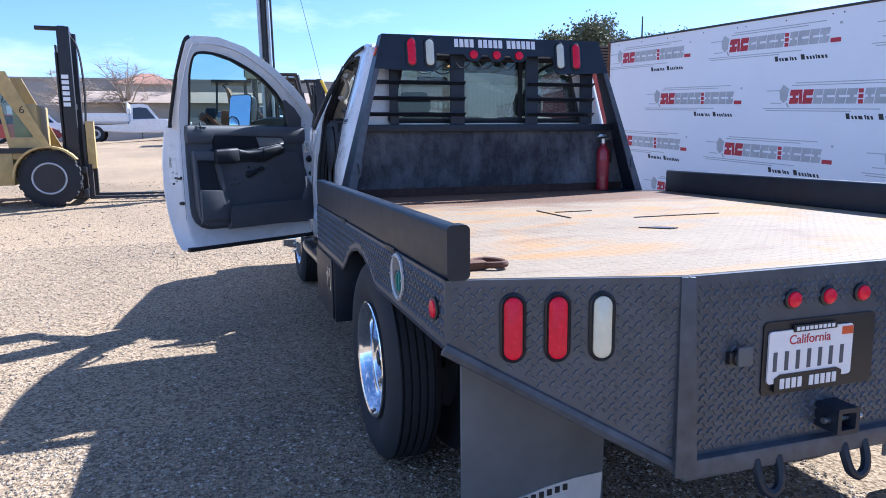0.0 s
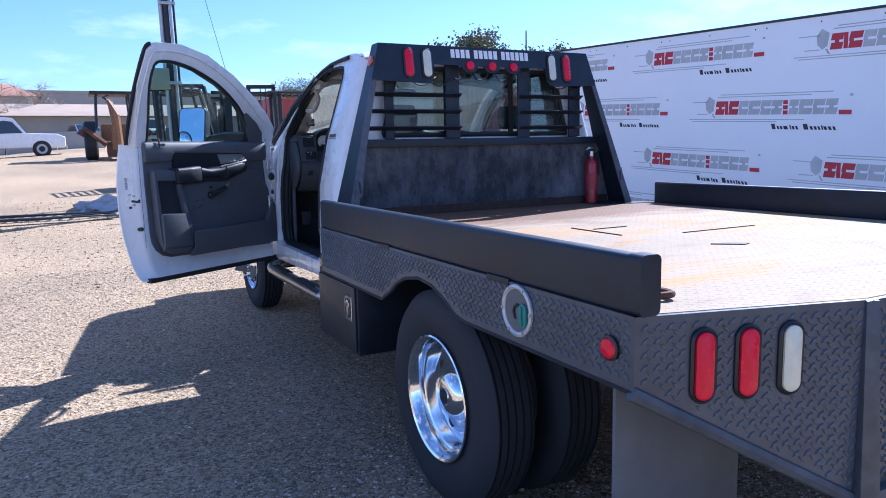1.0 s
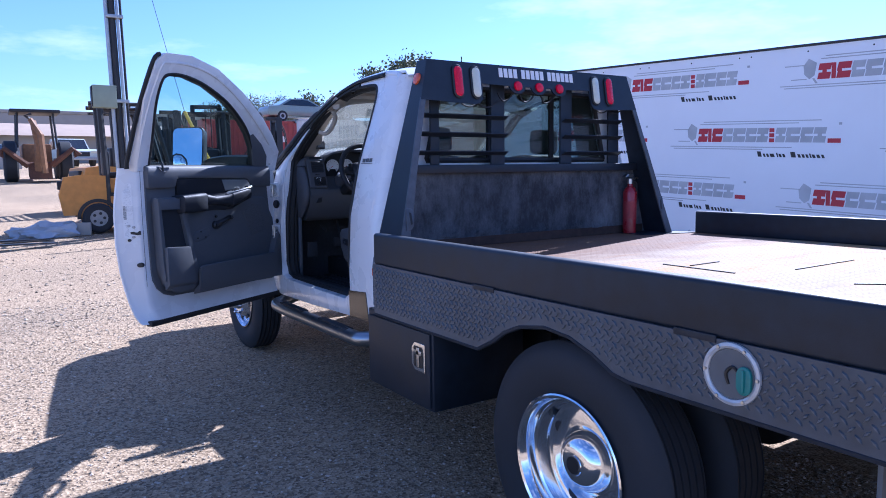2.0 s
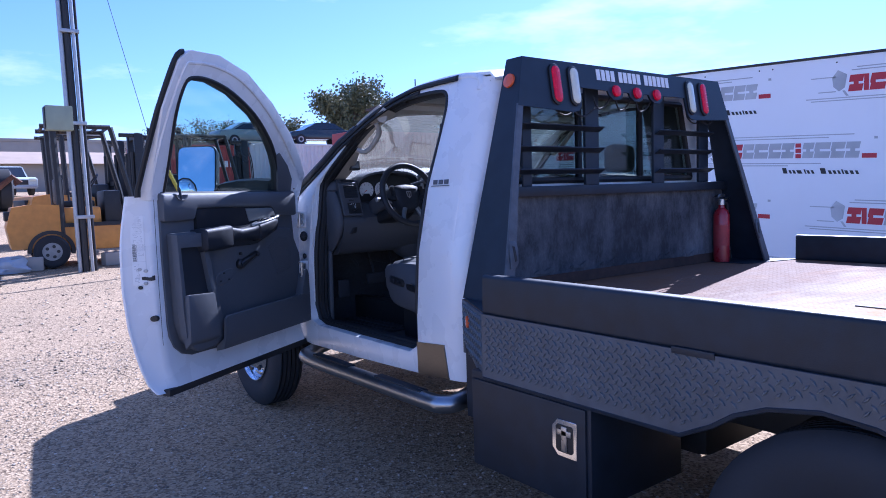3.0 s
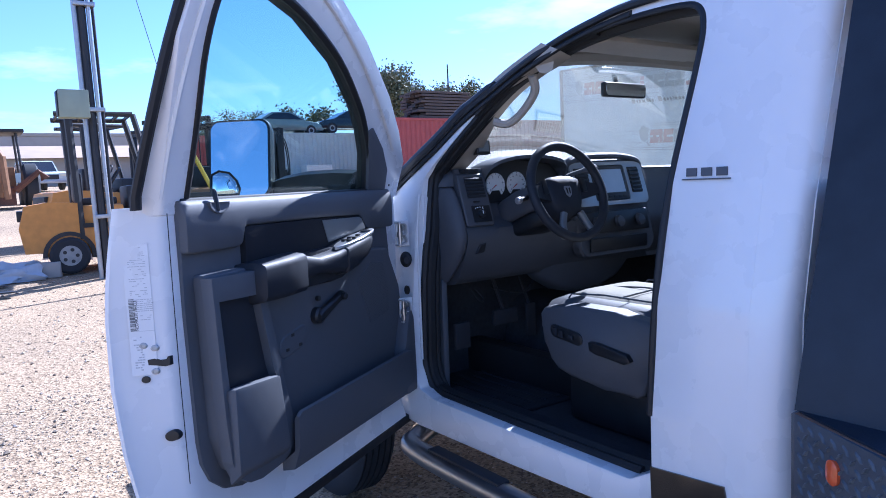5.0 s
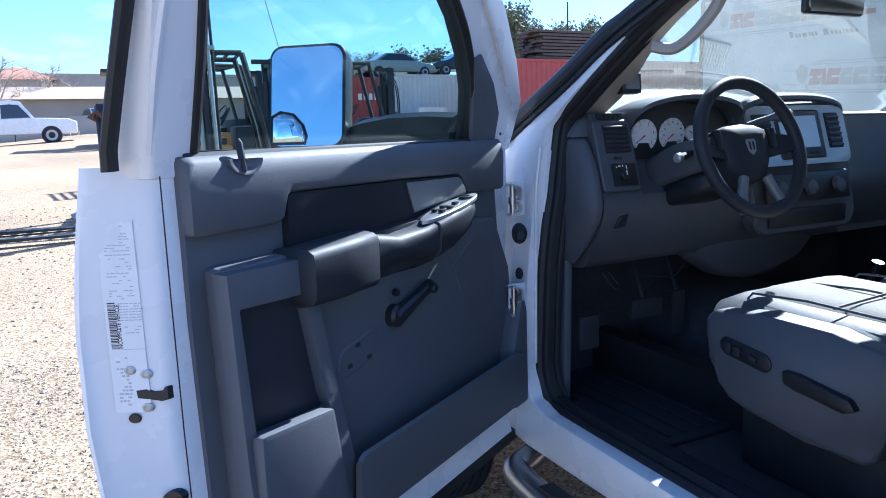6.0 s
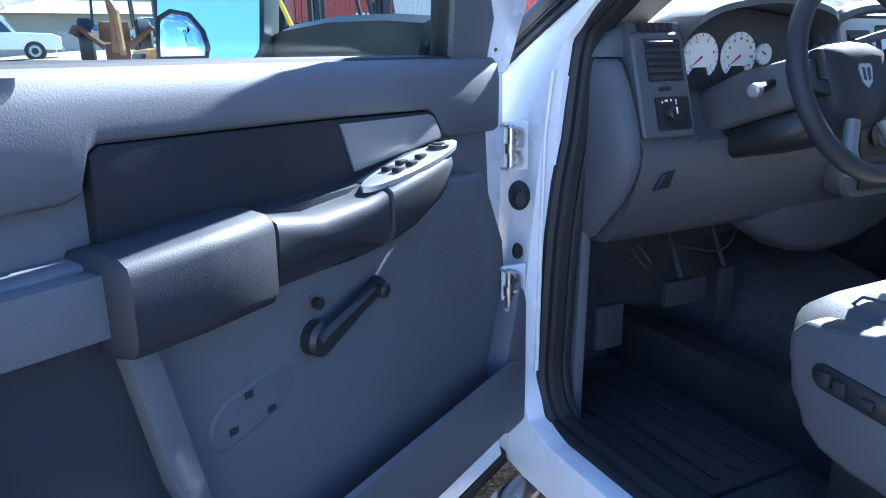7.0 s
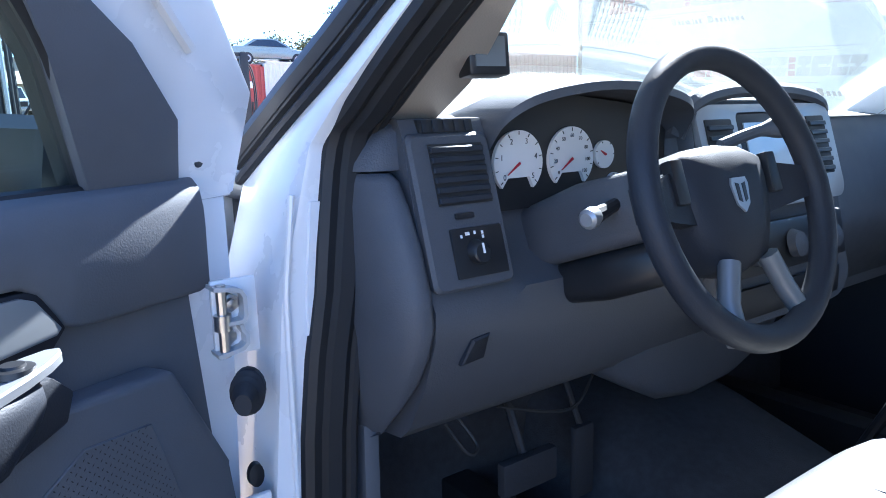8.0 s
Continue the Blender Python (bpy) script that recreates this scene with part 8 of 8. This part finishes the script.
vehicle(yard(-0.3, 57.0, -75), SILVER_CAR, "silver car parked behind a backhoe", "car", "sedan", 4.5, 1.75, 1.42, YARD)
red_bike = vehicle(yard(-9.4, 36.0, 20), CONT_RED, "small red car beyond the tan forklift", "car", "sedan", 3.8, 1.6, 1.4, YARD)

# backhoe
OLD_ORANGE = mat("faded_orange_brown_paint", (0.28, 0.14, 0.06), 0.7, vary=0.4, scale=8)
bh = thing("backhoe", "old orange-brown backhoe loader with its boom folded upright", "backhoe", pose(0.35, 28.2, gz(28.2), 0, 0, 0))
for s in (-1, 1):
    w_ = part("rear_tyre", lathe([(-0.2, 0.35), (-0.22, 0.62), (-0.16, 0.72), (0.16, 0.72), (0.22, 0.62), (0.2, 0.35)], "x", (s * 0.85, 0.2, 0.72), 28), RUBBER, bh)
    part("canopy_post", tube([(s * 0.62, 0.0, 1.2), (s * 0.55, 0.1, 2.45)], 0.04, 6), MACHINE_BLACK, bh)
    part("canopy_post", tube([(s * 0.62, 1.3, 1.2), (s * 0.55, 1.2, 2.45)], 0.04, 6), MACHINE_BLACK, bh)
    part("outrigger", tube([(s * 0.35, -0.55, 0.55), (s * 1.05, -0.6, 1.15), (s * 1.2, -0.6, 0.9)], [0.11, 0.09, 0.16], 6), RUST, bh)
    part("front_tyre", lathe([(-0.13, 0.2), (-0.13, 0.45), (0.13, 0.45), (0.13, 0.2)], "x", (s * 0.8, 2.4, 0.45), 24), RUBBER, bh)
part("canopy", box(-0.78, 0.78, -0.15, 1.4, 2.42, 2.54, 0.04), MACHINE_BLACK, bh)
part("body", box(-0.45, 0.45, 0.3, 2.6, 0.6, 1.35, 0.06), OLD_ORANGE, bh)
part("boom", join(tube([(-0.05, -0.5, 0.4), (0.0, -0.75, 1.3), (-0.12, -0.5, 2.1)], [0.17, 0.14, 0.10], 6), tube([(0.12, -0.85, 0.3), (0.05, -0.95, 1.6), (-0.2, -0.6, 2.15)], [0.10, 0.11, 0.08], 6)), OLD_ORANGE, bh)
part("boom_hook", tube([(-0.12, -0.5, 2.1), (-0.35, -0.5, 2.28), (-0.15, -0.5, 2.35)], 0.05, 6), MACHINE_BLACK, bh)
part("bucket", prism([(-0.7, 0.1), (-0.55, 0.65), (-0.25, 0.7), (-0.15, 0.2)], "x", -0.35, 0.35, 0.02), RUST, bh)


# ---- containers, timber, coach ----
def corrugated(x0, x1, y, z0, z1, pitch=0.28, depth=0.04):
    """A ribbed sheet facing -y."""
    pts, x, k = [], x0, 0
    while x < x1:
        pts += [(x, y), (x + pitch * 0.35, y), (x + pitch * 0.5, y + depth), (x + pitch * 0.85, y + depth)]
        x += pitch
    pts += [(x1, y), (x1, y + 0.12), (x0, y + 0.12)]
    return prism(pts, "z", z0, z1)


def container(x0, x1, y, ztop, material, label):
    h = ztop - gz(y)
    c = thing("shipping_container", label, "container", None, "shipping containers")
    part("side", corrugated(x0 + 0.08, x1 - 0.08, y, ztop - h + 0.1, ztop - 0.1), material, c)
    part("box", box(x0 + 0.02, x1 - 0.02, y + 0.13, y + 2.4, ztop - h, ztop, 0.02), material, c)
    for z in (ztop - 0.06, ztop - h + 0.06):
        part("rail", box(x0, x1, y - 0.02, y + 0.12, z - 0.06, z + 0.06, 0.01), material, c)
    for x in (x0, x1 - 0.12):
        part("corner_post", box(x, x + 0.12, y - 0.02, y + 0.14, ztop - h, ztop, 0.01), material, c)
    return c


container(9.2, 14.7, 40.0, 4.45, CONT_RED, "weathered red shipping container")
for k in range(5):
    pr = part("bar", box(12.6 + k * 0.32, 12.8 + k * 0.32, 39.96, 39.985, 3.2, 3.55), WHITE_INK)
    tagged(pr, "white painted container mark shown as a plain bar", "marking", "container marks")
container(14.8, 27.0, 40.0, 4.62, CONT_WHITE, "long white corrugated container wall")
container(16.1, 28.3, 30.0, 4.50, CONT_RED, "long weathered red container beside the timber")
container(9.5, 12.0, 44.0, 4.6, CONT_RED, "weathered red shipping container")
tm = thing("timber_stack", "stack of weathered boards on the red container", "timber")
rng = random.Random(4)
for k in range(9):
    for j in range(3):
        x0 = 18.0 + rng.uniform(-0.3, 0.3) + j * 0.02
        part("board", box(x0, x0 + 3.2 + rng.uniform(-0.4, 0.4), 30.1 + j * 0.7, 30.7 + j * 0.7, 4.52 + k * 0.15, 4.63 + k * 0.15, 0.004, 1), WOOD, tm)
bx_ = part("white_crate", box(15.6, 17.2, 38.4, 39.2, gz(39), gz(39) + 1.1, 0.02), WHITE)
tagged(bx_, "white crate standing before the containers", "crate")
vehicle(pose(15.4, 41.1, 4.46, 0, 0, 2), SILVER_CAR, "silver-green sedan parked on top of the containers", "car", "sedan", 4.6, 1.75, 1.40, "cars on the containers")
vehicle(pose(19.8, 41.1, 4.62, 0, 0, 178), DARK_CAR, "dark blue sedan parked on top of the containers", "car", "sedan", 4.6, 1.75, 1.40, "cars on the containers")

# ---- far buildings, wall, trees ----
bl = thing("warehouse", "long pale grey warehouse with plain walls", "building")
part("wall", box(-75, 62, 130, 160, gz(130) - 1, 11.6, 0.1), CONCRETE, bl)
part("fascia", box(-75.1, 62.1, 129.9, 160.1, 11.6, 12.1, 0.05), CONCRETE, bl)
for x in range(-60, 60, 14):
    part("door", box(x, x + 4, 129.88, 130.05, gz(130), gz(130) + 2.6), WHITE, bl)
hs = thing("house", "low house with a red tiled hip roof", "house")
part("wall", box(-15, -6, 127.0, 134, gz(128) - 1, 10.9), CONCRETE, hs)
part("roof", loft([[(-15.8, 126.5, 10.9), (-5.2, 126.5, 10.9), (-5.2, 135, 10.9), (-15.8, 135, 10.9)], [(-11.5, 130.5, 13.0), (-9.5, 130.5, 13.0), (-9.5, 131, 13.0), (-11.5, 131, 13.0)]]), ROOF_TILE, hs)
sh2 = thing("shed", "low shed with dusty tan roof along the yard", "shed")
part("wall", box(-12, 30, 62, 70, gz(62, -12) - 0.5, gz(62) + 2.2), CONCRETE, sh2)
part("roof", prism([(61.2, gz(62) + 2.1), (66, gz(62) + 3.3), (70.8, gz(62) + 2.1)], "x", -12.5, 30.5), mat("dusty_tan_sheet_roof", (0.36, 0.27, 0.20), 0.8, vary=0.15, scale=1.0), sh2)
jb = thing("concrete_barrier", "low pale concrete wall along the yard", "wall")
for k in range(12):
    x = -30 + k * 2.55
    g = gz(45, x + 1.2)
    part("block", prism([(45.0, g - 0.3), (45.7, g - 0.3), (45.5, g + 0.95), (45.2, g + 0.95)], "x", x, x + 2.5, 0.02), CONCRETE, jb)
barn = thing("barn", "dark barn with a rounded roof behind the containers", "barn")
part("barn_body", prism([(18.6 + 3.3 * math.cos(a), 4.2 + 1.9 * math.sin(a)) for a in [radians(k) for k in range(0, 181, 15)]] + [(15.3, 2.0), (21.9, 2.0)], "y", 58, 72), mat("brown_sheet_roof", (0.12, 0.09, 0.08), 0.7), barn)
sp_ = thing("flag_pole", "slim dark pole rising behind the timber", "pole")
part("pole_post", tube([(30.6, 45, gz(45)), (30.6, 45, 10.2)], [0.14, 0.05], 6), MACHINE_BLACK, sp_)


def tree(at, h, spread, seed, label, leaves=2600, bare=False):
    rng = random.Random(seed)
    t = thing("tree", label, "tree", at, "trees behind the yard")
    limbs, tips = [tube([(0, 0, -1.6), (0.1, 0.05, h * 0.25), (0.0, 0.15, h * 0.5)], [h * 0.035, h * 0.028, h * 0.018], 7)], []
    for k in range(22 if not bare else 30):
        a, z0 = rng.uniform(0, 6.28), rng.uniform(0.2, 0.5) * h
        r_ = spread * rng.uniform(0.35, 1.0)
        z1 = h * rng.uniform(0.45, 0.97)
        r_ *= 1.0 - 0.55 * max(0, (z1 / h - 0.55)) / 0.45
        p0, p2 = Vector((0, 0.1, z0)), Vector((r_ * math.cos(a), r_ * math.sin(a), z1))
        p1 = p0.lerp(p2, 0.5) + Vector((rng.uniform(-0.3, 0.3), rng.uniform(-0.3, 0.3), h * 0.06))
        limbs.append(tube([p0, p1, p2], [h * 0.012, h * 0.007, h * 0.002], 5))
        tips.append(p2)
        tips.append(p1.lerp(p2, 0.5))
    part("trunk", join(*limbs), PALE_BARK if bare else BARK, t)
    if bare:
        tw = []
        for p in tips:
            for k in range(7):
                q_ = p + Vector((rng.gauss(0, 1), rng.gauss(0, 1), rng.uniform(0, 1.2))) * h * 0.10
                tw.append(tube([p, p.lerp(q_, 0.5) + Vector((0, 0, 0.05)), q_], [h * 0.003, h * 0.002, h * 0.001], 3))
        part("twig_crown", join(*tw), PALE_BARK, t)
        return t
    verts, faces = [], []
    for k in range(leaves):
        c = rng.choice(tips)
        d = Vector((rng.gauss(0, 1), rng.gauss(0, 1), rng.gauss(0, 0.8)))
        p = c + d * spread * 0.115
        n_ = Vector((rng.gauss(0, 1), rng.gauss(0, 1), rng.gauss(0, 1))).normalized()
        e1 = n_.orthogonal().normalized() * h * rng.uniform(0.009, 0.018)
        e2 = n_.cross(e1) * rng.uniform(0.5, 0.9)
        i = len(verts)
        verts += [tuple(p - e1), tuple(p + e2), tuple(p + e1), tuple(p - e2)]
        faces.append((i, i + 1, i + 2, i + 3))
    me = bpy.data.meshes.new("crown")
    me.from_pydata(verts, [], faces)
    me.materials.append(LEAF)
    cr = new("crown", me)
    cr.parent = t
    return t


TL = "broad olive-green tree with an uneven airy crown"
t1 = tree(pose(39.0, 69.5, (gz(70) + 0.56)), 12.0, 5.6, 1, TL, 11500)
copy_thing(t1, pose(45.0, 71.5, (gz(73) + 0.6) - 0.6, 0, 0, 130))
copy_thing(t1, pose(33.0, 76, (gz(76) + 0.64) - 4.5, 0, 0, 220))
t2_ = tree(pose(27.0, 80, (gz(80) + 0.7)), 6.5, 4.4, 2, TL, 5200)
copy_thing(t2_, pose(31.5, 84, (gz(84) + 0.76), 0, 0, 60))
copy_thing(t2_, pose(23.5, 86, (gz(86) + 0.78) - 0.5, 0, 0, 160))
copy_thing(t1, pose(56, 78, (gz(78) + 0.67), 0, 0, 20))
tree(pose(-7.0, 62, gz(62, -7)), 6.2, 3.6, 7, "bare leafless tree with fine branches", 0, True)
tree(pose(-4.0, 66, gz(66, -4)), 5.2, 3.2, 8, "bare leafless tree with fine branches", 0, True)
tree(pose(-10.5, 58, gz(58, -10)), 5.0, 3.2, 9, "bare leafless tree with fine branches", 0, True)
hl = bmesh.new()
hv = []
for k in range(60):
    x = -420 + k * 15
    z = 17 + 3.5 * noise.noise(Vector((x * 0.012, 3.1, 0)))
    hv.append((x, z))
hill = part("far_hills", prism([(-420, 0)] + hv + [(465, 0)], "y", 330, 345), mat("far_scrub_hill", (0.19, 0.17, 0.14), 0.95, vary=0.2, scale=0.08))
tagged(hill, "low brown scrub hills on the horizon", "hills", "", "structure")
hl.free()
